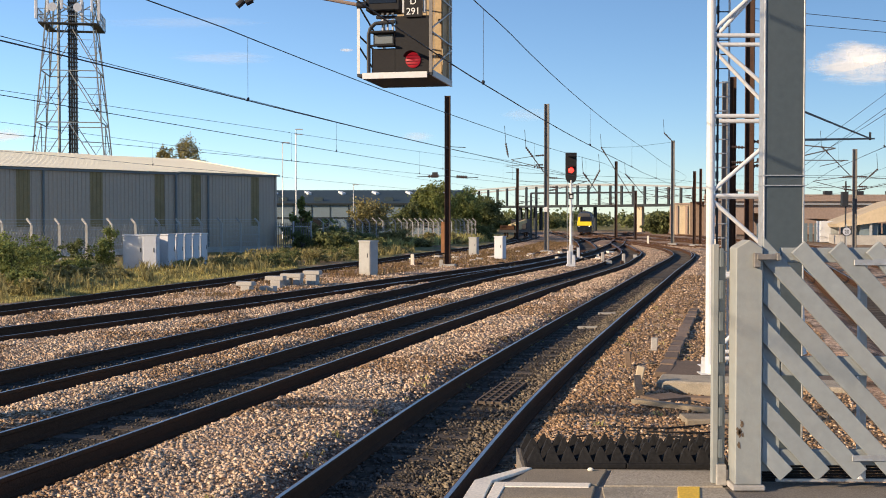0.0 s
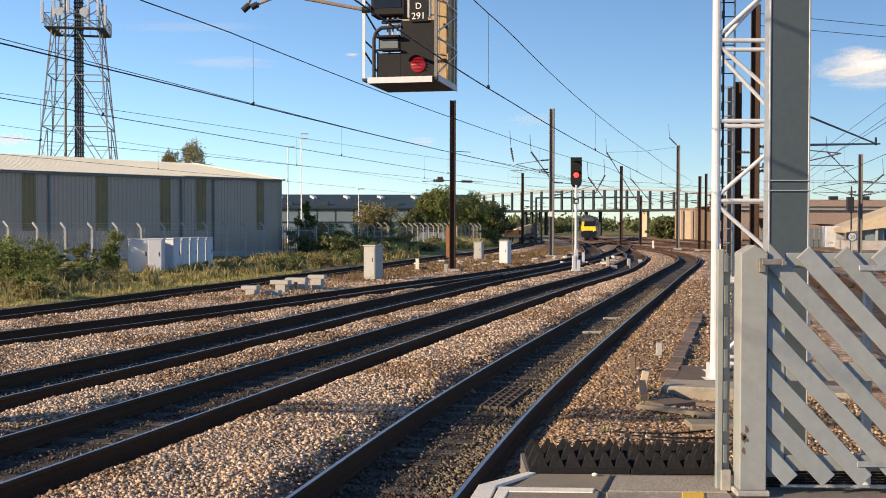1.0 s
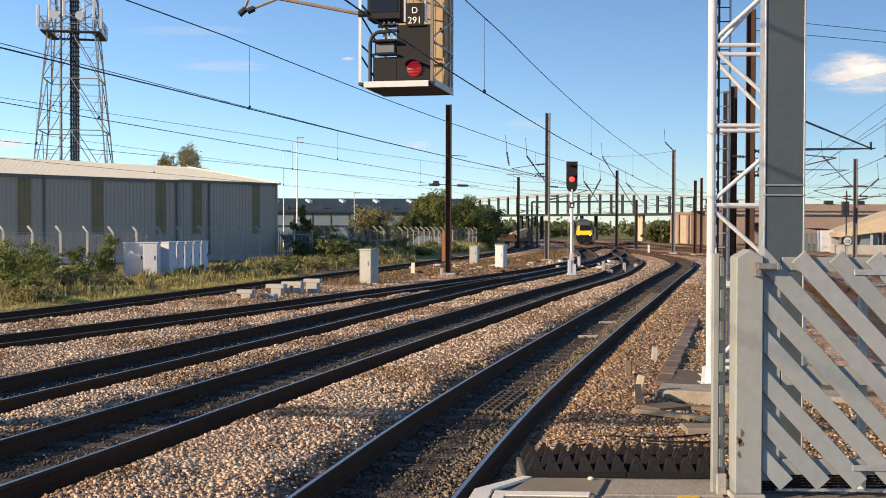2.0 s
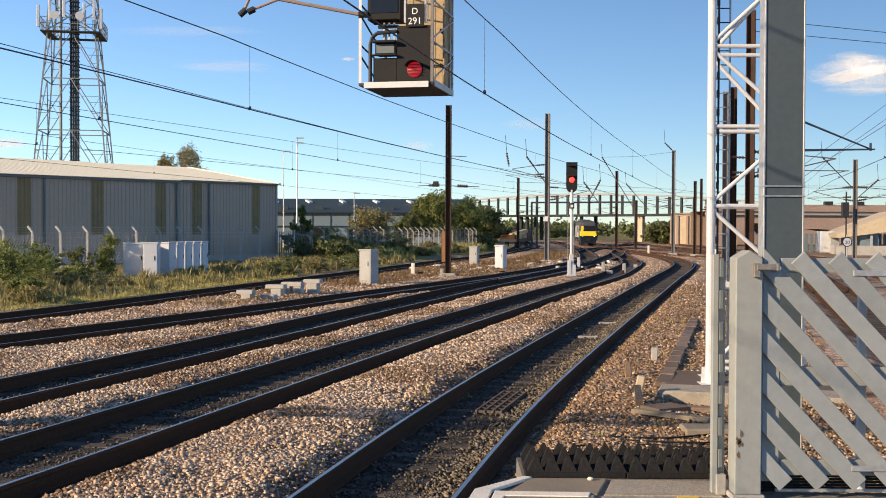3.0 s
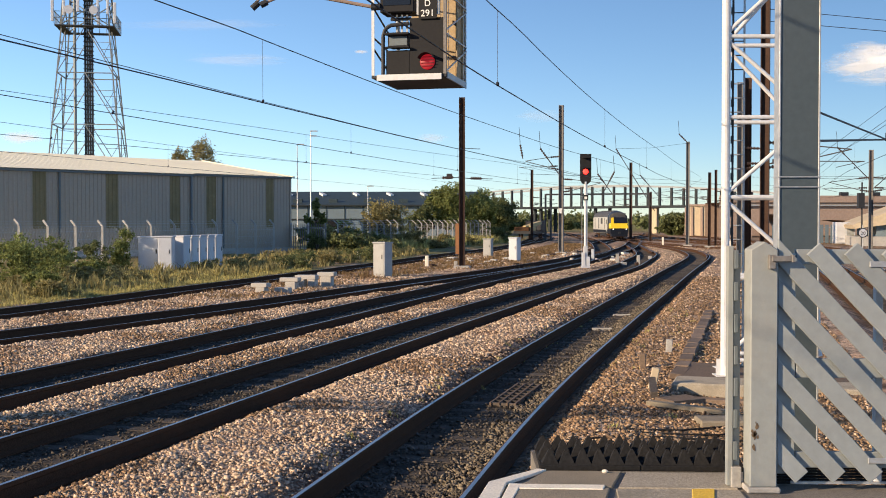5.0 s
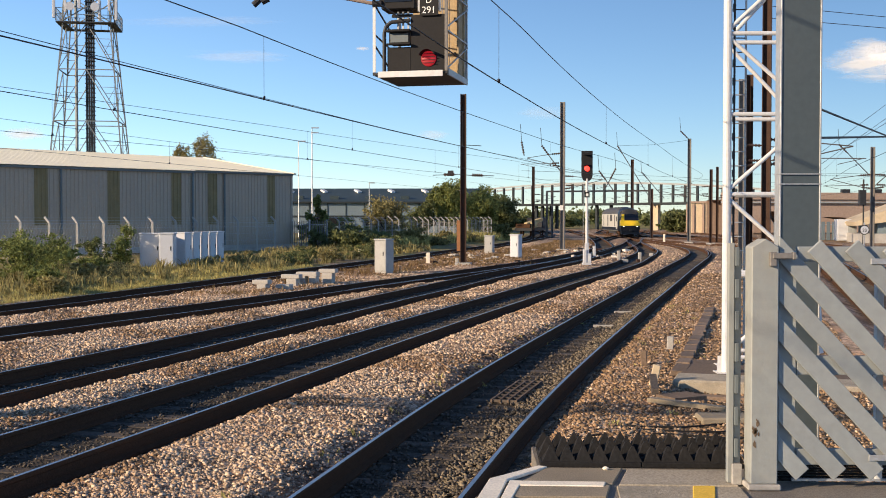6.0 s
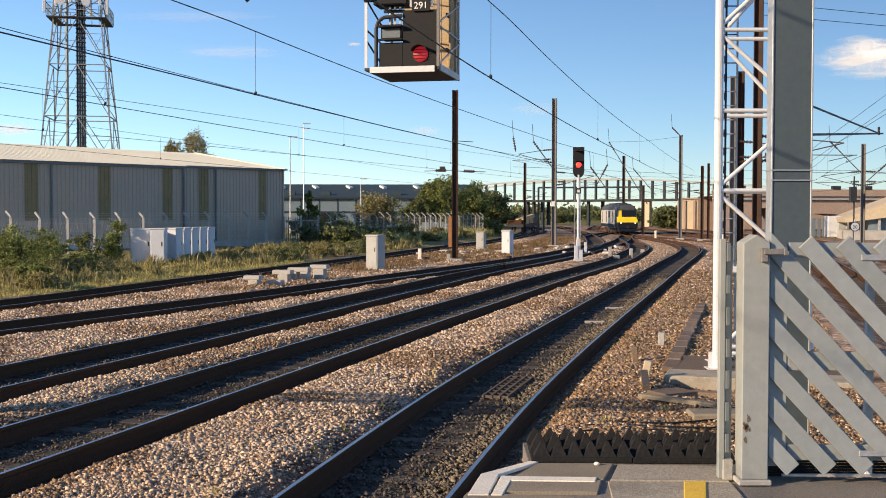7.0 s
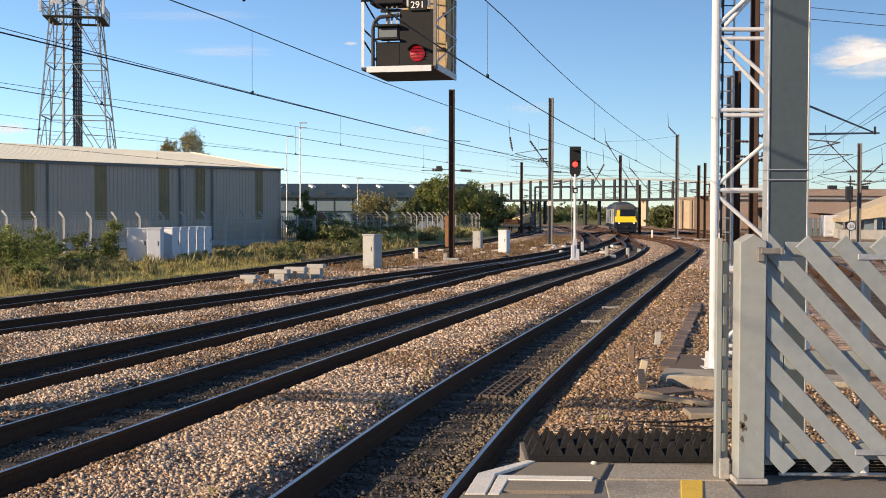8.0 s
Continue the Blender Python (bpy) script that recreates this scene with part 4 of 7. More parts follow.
def steady_arm():
    t = thing("registration_arm", "rusty pink tube arm with black insulator ends for the overhead wire", "overhead line arm")
    part("arm", tube(bmesh.new(), (-1.30, 17.25, 5.80), (-2.53, 17.2, 6.02), 0.028, 8), BRICK, t, "dull red tube")
    part("arm", tube(bmesh.new(), (-2.53, 17.2, 6.02), (-2.95, 17.2, 5.85), 0.022, 8), BRICK, t, "dull red tube")
    part("arm", tube(bmesh.new(), (-3.08, 17.2, 5.80), (-2.90, 17.2, 6.2), 0.022, 8), BRICK, t)
    for a, b in (((-2.90, 17.2, 5.87), (-3.0, 17.2, 5.82)), ((-3.03, 17.2, 5.86), (-3.13, 17.2, 5.77)), ((-1.32, 17.25, 5.795), (-1.18, 17.25, 5.80))):
        part("insulator", tube(bmesh.new(), a, b, 0.05, 10), DARK_STEEL, t)
    part("hanger_tube", tube(bmesh.new(), (-2.53, 17.2, 6.0), (-2.53, 17.6, 7.3), 0.02, 8), PALE_STEEL, t)
    return t


steady_arm()


# ---- small things on the near ballast ----
def plain(name, bm, mat, label, category, group=""):
    return tagged(part(name, bm, mat), label, category, group)


plinth = thing("mast_plinth", "low stained concrete plinth under the gantry leg", "plinth", pose(3.33, 17.55, 0, 0, 0, -16))
part("block", boxes((0.0, 3.0, 0.0, 0.85, -0.40, 0.012), bevel=0.03), END_CONCRETE, plinth, "stained concrete edge")
part("slab", boxes((0.04, 3.0, 0.87, 2.75, -0.30, 0.004), bevel=0.02), DIRTY_TIMBER, plinth, "dark weathered slab")
part("kerb", boxes((0.35, 2.9, -0.45, -0.2, -0.40, -0.16), bevel=0.02), TROUGH_LID, plinth, "low kerb stone")
for k in range(14):
    lid = plain("trough_lid", boxes((-0.125, 0.125, -0.46, 0.46, -0.05, 0.045), bevel=0.012), TROUGH_LID, "weathered cable trough lid sunk in the ballast", "trough lid", "cable trough lids")
    lid.matrix_basis = pose(3.75 + k * 0.252, 19.0 + k * 0.965, -0.03, random.uniform(-2, 2), random.uniform(-4, 4), -14.5 + random.uniform(-4, 4))
plain("plank", bar(bmesh.new(), (2.68, 15.75, -0.01), (3.55, 14.75, 0.02), 0.13, 0.06), SLAB, "tan weathered plank lying on the ballast", "plank")
plain("ribbed_slab", boxes((3.05, 4.3, 14.1, 14.55, -0.075, 0.02), bevel=0.02), SLAB, "ribbed tan slab lying on the ballast", "slab")
plain("plank", bar(bmesh.new(), (2.84, 16.25, 0.02), (2.98, 17.25, 0.10), 0.10, 0.09), SLEEPER, "dark timber offcut on the ballast", "plank")
# the recess behind the plank: its darkness is laid in as a sheet
plain("plank", bar(bmesh.new(), (2.95, 16.05, -0.04), (3.45, 16.30, -0.04), 0.45, 0.06), DIRTY_TIMBER, "dark sheet standing in for the shaded recess between plank and plinth", "plank")
for x, y, h, w, lean, mat, lab in ((4.22, 22.5, 0.23, 0.065, 3, CONCRETE, "short grey marker block in the ballast"), (3.29, 19.95, 0.24, 0.055, -4, TROUGH_LID, "short brown marker block in the ballast"), (3.0, 17.4, 0.33, 0.06, 12, CREAM, "leaning pale-topped marker post in the ballast")):
    post = plain("marker_post", boxes((-w, w, -0.05, 0.05, -0.12, h), bevel=0.012), mat, lab, "marker post")
    post.matrix_basis = pose(x, y, -0.06, 0, lean, -10)


def grating():
    t = thing("grating", "rusty steel grating plate lying between the rails", "grating", pose(0.93, 17.7, -0.195, 0, 0, -14.5))
    for k in range(9):
        part("bar", boxes((-0.19, 0.19, -1.04 + k * 0.255, -1.0 + k * 0.255, -0.02, 0.02)), SLEEPER, t)
    for k in range(4):
        part("bearer", boxes((-0.20 + k * 0.125, -0.172 + k * 0.125, -1.06, 1.06, -0.03, 0.026)), DIRTY_TIMBER, t)
    return t


grating()
for x, y in ((3.66, 28.5), (4.77, 32.75)):
    plain("crosspiece", boxes((-0.25, 0.25, -0.05, 0.05, -0.24, -0.17), bevel=0.008), CONCRETE, "pale timber strip across the sleepers", "timber strip", "timber strips").matrix_basis = pose(x, y, 0, 0, 0, -4)
for k in range(3):
    cable = [(1.55 + 0.5 * i + 0.1 * k, 13.3 + 0.25 * k + 0.16 * math.sin(i * 1.3 + k) + i * 0.05 * k, -0.045) for i in range(6)]
    bm = bmesh.new()
    for a, b in zip(cable[:-1], cable[1:]):
        tube(bm, a, b, 0.012, 6)
    plain("cable", bm, RUBBER, "black cable lying across the ballast", "cable", "loose cables")


# ---- unseen boom beside the camera, added to cast the ballast's shadow band ----
def unseen_shadow_boom():
    t = thing("overhead_boom", "unseen grey lattice boom added to cast a shadow band on the ballast", "overhead line boom")
    line = lambda x: 6.2 - 0.13 * (x + 15.6)
    for z in (6.30, 6.62):
        part("chord", bar(bmesh.new(), (-21, line(-21), z), (-4.3, line(-4.3), z), 0.11, 0.10), GREY_MAST, t)
    for k in range(33):
        x = -20.8 + k * 0.5
        part("lacing", bar(bmesh.new(), (x, line(x), 6.30 if k % 2 else 6.62), (x + 0.5, line(x + 0.5), 6.62 if k % 2 else 6.30), 0.05, 0.05), GREY_MAST, t)
    for x, z in ((-21, -0.2),):
        part("leg", boxes((x - 0.15, x + 0.15, line(x) - 0.2, line(x) + 0.2, z, 6.7)), GREY_MAST, t)
    return t


unseen_shadow_boom()


# ---- masts and overhead line ----
def mast(x, y, top, w, mat, label, name="overhead_line_mast", turn=-14, concrete=True):
    t = thing(name, label, "overhead line mast", pose(x, y, -0.05, 0, 0, turn), "overhead line masts")
    bm = h_section(bmesh.new(), w, w, 0, top, max(0.016, w * 0.09))
    part("column", bm, mat, t)
    if concrete:
        part("foundation", boxes((-0.45, 0.45, -0.4, 0.4, -0.25, 0.12), bevel=0.03), CONCRETE, t)
    return t


def insulator(bm, a, b, r):
    a, b = Vector(a), Vector(b)
    for k in range(5):
        p = a + (b - a) * (k / 5)
        q = a + (b - a) * ((k + 0.55) / 5)
        tube(bm, p, q, r, 8)
    return tube(bm, a, b, r * 0.5, 8)


def cantilever(x, y, z, reach, side, lift=0.75, r=0.024, turn=-14):
    """Arm set that holds the wires over one track; side +1 points along local x."""
    t = thing("cantilever_arm", "grey tube cantilever arm with brown insulators", "overhead line arm", pose(x, y, 0, 0, 0, turn), "cantilever arms")
    s = side
    part("tie", tube(bmesh.new(), (s * 0.9, 0, z + lift + 0.28), (s * reach, 0, z + lift), r, 6), ARM_STEEL, t)
    part("strut", tube(bmesh.new(), (s * 0.8, 0, z + 0.15), (s * reach, 0, z + lift), r, 6), ARM_STEEL, t)
    part("registration_tube", tube(bmesh.new(), (s * 0.9, 0, z + 0.3), (s * (reach + 0.5), 0, z + 0.25), r * 0.8, 6), ARM_STEEL, t)
    part("steady_arm", tube(bmesh.new(), (s * (reach + 0.4), 0, z + 0.25), (s * (reach - 0.6), 0, z + 0.02), r * 0.6, 6), ARM_STEEL, t)
    for a, b in (((s * 0.15, 0, z + lift + 0.33), (s * 0.9, 0, z + lift + 0.28)), ((s * 0.15, 0, z + 0.05), (s * 0.8, 0, z + 0.15)), ((s * 0.3, 0, z + 0.32), (s * 0.9, 0, z + 0.3))):
        part("insulator", insulator(bmesh.new(), a, b, 0.075), CERAMIC, t)
    return t


mast(0.25, 62.3, 9.4, 0.31, RUST_MAST, "rusty brown H-section mast beside the converging lines", turn=-6)
mast(8.27, 90.1, 11.8, 0.37, GREY_MAST, "tall grey mast with a small white plate")
mast(9.9, 150, 9.4, 0.32, RUST_MAST, "distant dark mast before the bridge", concrete=False)
mast(24.98, 162.9, 11.0, 0.40, RUST_MAST, "distant brown mast beside the train's line", concrete=False)
mast(24.66, 144.3, 6.3, 0.28, RUST_MAST, "short distant mast by the junction", concrete=False)
mast(23.9, 117.4, 10.8, 0.36, GREY_MAST, "weathered grey mast carrying a long arm")
mast(25.0, 112.2, 7.4, 0.30, RUST_MAST, "brown mast beside the near line's curve")
mast(27.4, 120, 8.0, 0.28, RUST_MAST, "slim dark mast beyond the junction", concrete=False)
mast(12.75, 47, 11.7, 0.36, RUST_MAST, "tall red-brown mast behind the gantry", turn=-20)
mast(13.75, 55, 9.3, 0.36, GREY_MAST, "grey-brown mast behind the gantry ladder")
mast(14.25, 55.6, 9.6, 0.34, RUST_MAST, "brown mast standing close to another mast")
mast(31.0, 85, 7.9, 0.32, GREY_MAST, "grey mast beyond the platform fence")
mast(36, 47, 11, 0.32, RUST_MAST, "brown mast at the edge of the far platform")
mast(43, 150, 8.6, 0.36, RUST_MAST, "distant dark mast before the masonry bridge", concrete=False)
stubs = thing("insulator_stubs", "short horizontal wires with brown insulators on the rusty mast", "overhead line arm", pose(0.25, 62.3, 0, 0, 0, -6))
for s, z in ((-1, 4.95), (1, 4.90), (1, 6.55)):
    part("stub", tube(bmesh.new(), (s * 0.15, 0, z), (s * (1.0 if z > 6 else 1.7), 0, z - 0.05), 0.018, 6), DARK_STEEL, stubs)
    if z < 6:
        part("insulator", insulator(bmesh.new(), (s * 0.5, 0, z), (s * 1.1, 0, z - 0.03), 0.085), CERAMIC, stubs)
part("clamp", boxes((-0.85, -0.55, -0.06, 0.06, 4.85, 5.15)), DARK_STEEL, stubs)
part("red_sleeve", boxes((-0.36, -0.17, -0.05, 0.05, 0.7, 2.4)), ORANGE_GUARD, stubs, "orange-brown cable guard")
for x, y, z, r, s in ((8.27, 90.1, 4.8, 3.2, 1), (8.27, 90.1, 6.6, 2.9, -1), (9.9, 150, 4.6, 3.0, 1), (24.98, 162.9, 4.6, 3.0, -1),
                      (23.9, 117.4, 4.7, 3.4, -1), (25.0, 112.2, 4.6, 3.6, -1), (12.75, 47, 4.7, 3.4, 1), (13.75, 55, 5.0, 3.0, 1),
                      (31.0, 85, 4.7, 3.0, -1), (31.0, 85, 4.7, 3.4, 1), (27.4, 120, 4.6, 3.0, 1)):
    cantilever(x, y, z, r, s)


def sloping_arm(name, a, b, c, label):
    """A tall raking tube with a drop insulator, as the far arms show against the sky."""
    t = thing(name, label, "overhead line arm", group="raking arms")
    part("tube", tube(bmesh.new(), a, b, 0.042, 6), ARM_STEEL, t)
    d = (Vector(b) - Vector(a)).normalized()
    part("insulator", insulator(bmesh.new(), Vector(a), Vector(a) + d * 1.0, 0.085), CERAMIC, t)
    part("wire_clamp", tube(bmesh.new(), a, c, 0.02, 6), WIRE, t)
    return t


for x0, z0, y0, dx, dz in ((6.6, 8.3, 90, 1.6, -2.2), (5.0, 8.6, 90, 0.2, -1.1), (16.4, 10.0, 117, 4.0, -6.4), (12.4, 6.7, 100, 1.4, -1.9), (13.6, 6.8, 98, -0.9, -1.7), (21.0, 7.8, 130, 2.6, -3.0),
                           (22.9, 11.5, 117, 1.0, -1.0), (33.5, 9.0, 100, 3.2, -3.2), (38.5, 7.0, 100, -1.8, -1.6)):
    sloping_arm("raking_arm", (x0, y0, z0), (x0 + dx, y0, z0 + dz), (x0 - 0.1, y0, z0 + 1.4), "grey raking tube arm with a dark insulator")

# trailing arm of the mast by the platform side, and its thick boom
boom = thing("stayed_boom", "dark steel boom with a sloping stay beyond the fence", "overhead line boom")
part("beam", bar(bmesh.new(), (10.4, 33, 4.86), (20.6, 54, 6.40), 0.06, 0.075), ARM_STEEL, boom)
part("stay", bar(bmesh.new(), (10.3, 33, 5.78), (18.9, 50, 6.12), 0.05, 0.05), ARM_STEEL, boom)
part("drop_rod", tube(bmesh.new(), (18.9, 50, 6.05), (18.9, 50, 6.4), 0.05, 6), DARK_STEEL, boom)

portal = thing("light_portal", "slim grey steel portal spanning the lines before the bridge", "portal")
part("beam", bar(bmesh.new(), (11.7, 150, 6.05), (25.6, 150, 6.15), 0.16, 0.22), ARM_STEEL, portal)
for x in (11.7, 12.4, 25.5):
    part("leg", bar(bmesh.new(), (x, 150, -0.1), (x, 150, 6.1), 0.24, 0.24, (0, 1, 0)), ARM_STEEL, portal)


def wire(name, pts, r, label, group):
    c = bpy.data.curves.new(name, "CURVE")
    c.dimensions, c.bevel_depth, c.bevel_resolution = "3D", r, 0
    s = c.splines.new("POLY")
    s.points.add(len(pts) - 1)
    for p, q in zip(s.points, pts):
        p.co = (*q, 1)
    tmp = bpy.data.objects.new(name, c)
    scene.collection.objects.link(tmp)
    me = bpy.data.meshes.new_from_object(tmp.evaluated_get(bpy.context.evaluated_depsgraph_get()))
    bpy.data.objects.remove(tmp)
    me.materials.clear()
    me.materials.append(WIRE)
    return tagged(new(name, me), label, "overhead wire", group)


def catenary(key, zc, zm, first, spans, stagger, r=0.011):
    """Contact wire, sagging messenger and droppers over one track; spans: y of the supports."""
    pts = [p for p in LINES[key]]
    nrm = normals(pts)
    ys = np.array([p.y for p in pts])
    low, high = [], []
    rows = []
    for p, n in zip(pts, nrm):
        if p.y > 230 or p.y < -38:
            continue
        i = max(0, np.searchsorted(spans, p.y) - 1)
        a, b = spans[i], spans[min(i + 1, len(spans) - 1)]
        u = (p.y - a) / (b - a) if b > a else 0
        off = stagger * (1 - 2 * u) * (1 if i % 2 else -1)
        q = p + n * off
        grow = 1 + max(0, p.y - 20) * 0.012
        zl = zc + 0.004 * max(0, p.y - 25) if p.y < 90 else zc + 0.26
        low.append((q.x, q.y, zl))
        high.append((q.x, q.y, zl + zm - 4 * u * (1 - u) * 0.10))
        rows.append((low[-1], high[-1]))
    t1 = wire("contact_wire", low, r, "dark contact wire over a running line", "contact wires")
    t2 = wire("catenary_wire", high, r, "dark sagging catenary wire over a running line", "catenary wires")
    for i in range(first, min(len(rows), 110), 13):
        bm = tube(bmesh.new(), rows[i][0], rows[i][1], 0.003, 4)
        tube(bm, Vector(rows[i][0]) + Vector((0, -0.04, 0.0)), Vector(rows[i][0]) + Vector((0, 0.04, 0.04)), 0.022, 5)
        part("dropper", bm, WIRE, t2)


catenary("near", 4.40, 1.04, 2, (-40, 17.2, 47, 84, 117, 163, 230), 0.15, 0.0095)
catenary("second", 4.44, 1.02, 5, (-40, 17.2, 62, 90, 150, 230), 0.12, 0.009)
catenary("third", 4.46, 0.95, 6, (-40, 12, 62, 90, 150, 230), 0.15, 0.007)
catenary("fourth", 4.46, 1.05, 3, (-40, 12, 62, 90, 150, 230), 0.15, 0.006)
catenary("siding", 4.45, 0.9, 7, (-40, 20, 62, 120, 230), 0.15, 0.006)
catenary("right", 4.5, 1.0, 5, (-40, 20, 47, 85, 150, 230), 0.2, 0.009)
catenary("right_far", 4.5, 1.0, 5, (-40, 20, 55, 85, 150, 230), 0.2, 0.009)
# feeder and cross wires
for pts, lab in (([(12.75, 47, 11.3), (18.4, 47, 10.75), (36, 47, 9.6)], "bare feeder wire beyond the fence"),
                 ([(12.75, 47, 10.8), (18.4, 47, 10.3), (36, 47, 9.2)], "bare feeder wire beyond the fence"),
                 ([(21, 70, 5.6), (24, 70, 7.8), (27.5, 70, 10.4), (32, 70, 13.8)], "slanting stay wire beyond the fence"),
                 ([(21, 70, 4.9), (24.4, 70, 7.3), (27.5, 70, 9.5), (32, 70, 12.6)], "slanting stay wire beyond the fence"),
                 ([(16.4, 117, 10.0), (20, 117.2, 10.1), (23.9, 117.4, 10.6)], "stay wire from the grey mast to a raking arm"),
                 ([(5.0, 90, 6.3), (8.27, 90.1, 6.2), (23.9, 117, 6.7), (31, 120, 6.0)], "cross-span wire between masts"),
                 ([(9.9, 150, 7.6), (24.9, 162, 8.0), (43, 150, 7.2)], "cross-span wire between distant masts"),
                 ([(25, 100, 6.4), (36, 104, 6.6), (60, 110, 6.5)], "cross-span wire between distant masts"),
                 ([(28, 90, 5.9), (40, 96, 6.0), (60, 100, 6.2)], "cross-span wire between distant masts")):
    wire("span_wire", pts, 0.013, lab, "span wires")

plain("mast_plate", boxes((8.06, 8.30, 89.86, 89.90, 3.15, 3.55)), PLATE_WHITE, "small white plate on the grey mast", "plate")

# ---- line-side signal and cases ----
def post_signal():
    t = thing("post_signal", "black signal head showing red on a white post", "railway signal", pose(7.06, 62.3, -0.05))
    part("post", tube(bmesh.new(), (0, 0, 0.8), (0, 0, 4.75), 0.075, 12), WHITE_STEEL, t)
    base = part("base", boxes((-0.24, 0.24, -0.2, 0.2, 0.0, 0.12), (-0.2, -0.02, -0.16, 0.1, 0.12, 0.85), (0.06, 0.24, -0.16, 0.1, 0.12, 0.62), (-0.1, 0.1, -0.1, 0.1, 0.12, 1.2), bevel=0.012), CAB_WHITE, t, "white equipment at the foot")
    bm = bmesh.new()
    out = [(-0.31, 6.28), (0.31, 6.28), (0.31, 4.95)] + [(0.31 * math.cos(a), 4.95 - 0.36 * math.sin(a)) for a in [radians(x) for x in range(20, 180, 20)]] + [(-0.31, 4.95)]
    prism(bm, out, -0.05, 0.0)
    head = part("head", bm, BLACK_PANEL, t, "black backboard with a rounded foot")
    part("lamp_case", boxes((-0.2, 0.2, 0.0, 0.3, 4.75, 6.2), bevel=0.02), BLACK_PANEL, head)
    lens = bmesh.new()
    bmesh.ops.create_uvsphere(lens, u_segments=16, v_segments=8, radius=0.15, matrix=Matrix.Translation((0, -0.06, 5.30)) @ Matrix.Diagonal((1, 0.3, 1, 1)))
    part("red_lens", lens, RED_LAMP, head, "lit red lens", smooth=True)
    for z in (5.50, 6.05):
        part("hood", boxes((-0.2, 0.2, -0.30, -0.05, z, z + 0.03)), BLACK_PANEL, head)
    part("plate", boxes((-0.14, 0.14, -0.10, -0.08, 3.72, 4.02)), BLACK_PANEL, t, "small dark plate")
    part("plate_mark", boxes((-0.07, 0.07, -0.105, -0.10, 3.78, 3.93)), PLATE_WHITE, t)
    for x in (-0.16, 0.16):
        part("ladder_stile", boxes((x - 0.012, x + 0.012, 0.34, 0.36, 0.0, 5.6)), PALE_STEEL, t)
    return t


post_signal()


def case(m, w, d, h, mat, label, doors=1, group="", name="equipment_case"):
    t = thing(name, label, "equipment case", m, group)
    part("body", boxes((-w / 2, w / 2, -d / 2, d / 2, 0.06, h - 0.07), bevel=0.012), mat, t)
    part("lid", boxes((-w / 2 - 0.035, w / 2 + 0.035, -d / 2 - 0.035, d / 2 + 0.035, h - 0.075, h), bevel=0.015), mat, t)
    part("plinth", boxes((-w / 2 + 0.02, w / 2 - 0.02, -d / 2 + 0.02, d / 2 - 0.02, -0.12, 0.06)), CONCRETE, t)
    dw = (w - 0.06) / doors
    for k in range(doors):
        x0 = -w / 2 + 0.03 + k * dw
        dr = part("door", boxes((x0 + 0.012, x0 + dw - 0.012, -d / 2 - 0.018, -d / 2 + 0.002, 0.12, h - 0.11), bevel=0.006), mat, t)
        part("handle", boxes((x0 + dw * 0.78, x0 + dw * 0.84, -d / 2 - 0.035, -d / 2 - 0.018, h * 0.5, h * 0.62)), DARK_STEEL, dr)
        for z in (0.22, 0.74):
            part("hinge", boxes((x0 + 0.012, x0 + 0.045, -d / 2 - 0.026, -d / 2 - 0.018, h * z, h * z + 0.08)), mat, dr)
    return t


case(pose(-3.50, 52.75, -0.02, 0, 0, -32), 0.66, 0.62, 1.58, CAB_GREY, "grey steel equipment case on dry weeds beside the line", 1)
case(pose(3.72, 73.3, -0.05, 0, 0, -28), 0.60, 0.55, 1.52, CAB_WHITE, "pale equipment case beside the rusty mast's line", 1)
case(pose(2.26, 83.0, -0.05, 0, 0, -20), 0.62, 0.5, 1.30, CAB_GREY, "small grey case on low ground", 1)
# row of white cases by the shed
case(pose(-15.36, 56.2, 0.05, 0, 0, 8), 1.10, 0.75, 1.74, CAB_WHITE, "white double equipment case streaked by shadows of weeds", 1, "white equipment cases")
case(pose(-14.40, 55.6, 0.05, 0, 0, 4), 0.70, 0.75, 1.76, CAB_WHITE, "white equipment case at the front of the row", 1, "white equipment cases")
for k in range(5):
    case(pose(-13.95 + k * 0.19, 57.0 + k * 1.05, 0.05, 0, 0, 76), 0.74, 0.5, 1.76, CAB_WHITE, "white equipment case in a close row by the shed", 1, "white equipment cases")


def trough_stack(x, y, rows, label):
    t = thing("concrete_stack", label, "concrete units", pose(x, y, -0.08, 0, 0, -12), "stacked concrete units")
    for w, h, z, dx, dy in rows:
        part("unit", boxes((dx - w / 2, dx + w / 2, dy - 0.2, dy + 0.2, z, z + h), bevel=0.02), CONCRETE_PALE, t)
    return t


trough_stack(-7.15, 40.8, ((0.62, 0.15, 0.22, 0, 0), (0.36, 0.24, -0.02, 0.05, 0)), "pale concrete slab propped on a block")
trough_stack(-6.4, 41.2, ((0.55, 0.2, -0.02, 0.0, 0),), "dark weathered concrete block on the ballast")
trough_stack(-6.45, 43.4, ((0.75, 0.16, 0.28, 0, 0), (0.42, 0.3, -0.02, 0.05, 0)), "pale concrete trough units stacked beside the line")
trough_stack(-5.9, 44.0, ((0.85, 0.17, 0.34, 0, 0), (0.3, 0.36, -0.02, -0.2, 0), (0.3, 0.36, -0.02, 0.25, 0)), "pale concrete trough units stacked beside the line")
trough_stack(-5.3, 44.9, ((0.7, 0.16, 0.42, 0.1, 0), (0.45, 0.44, -0.02, 0.1, 0)), "pale concrete trough units stacked beside the line")
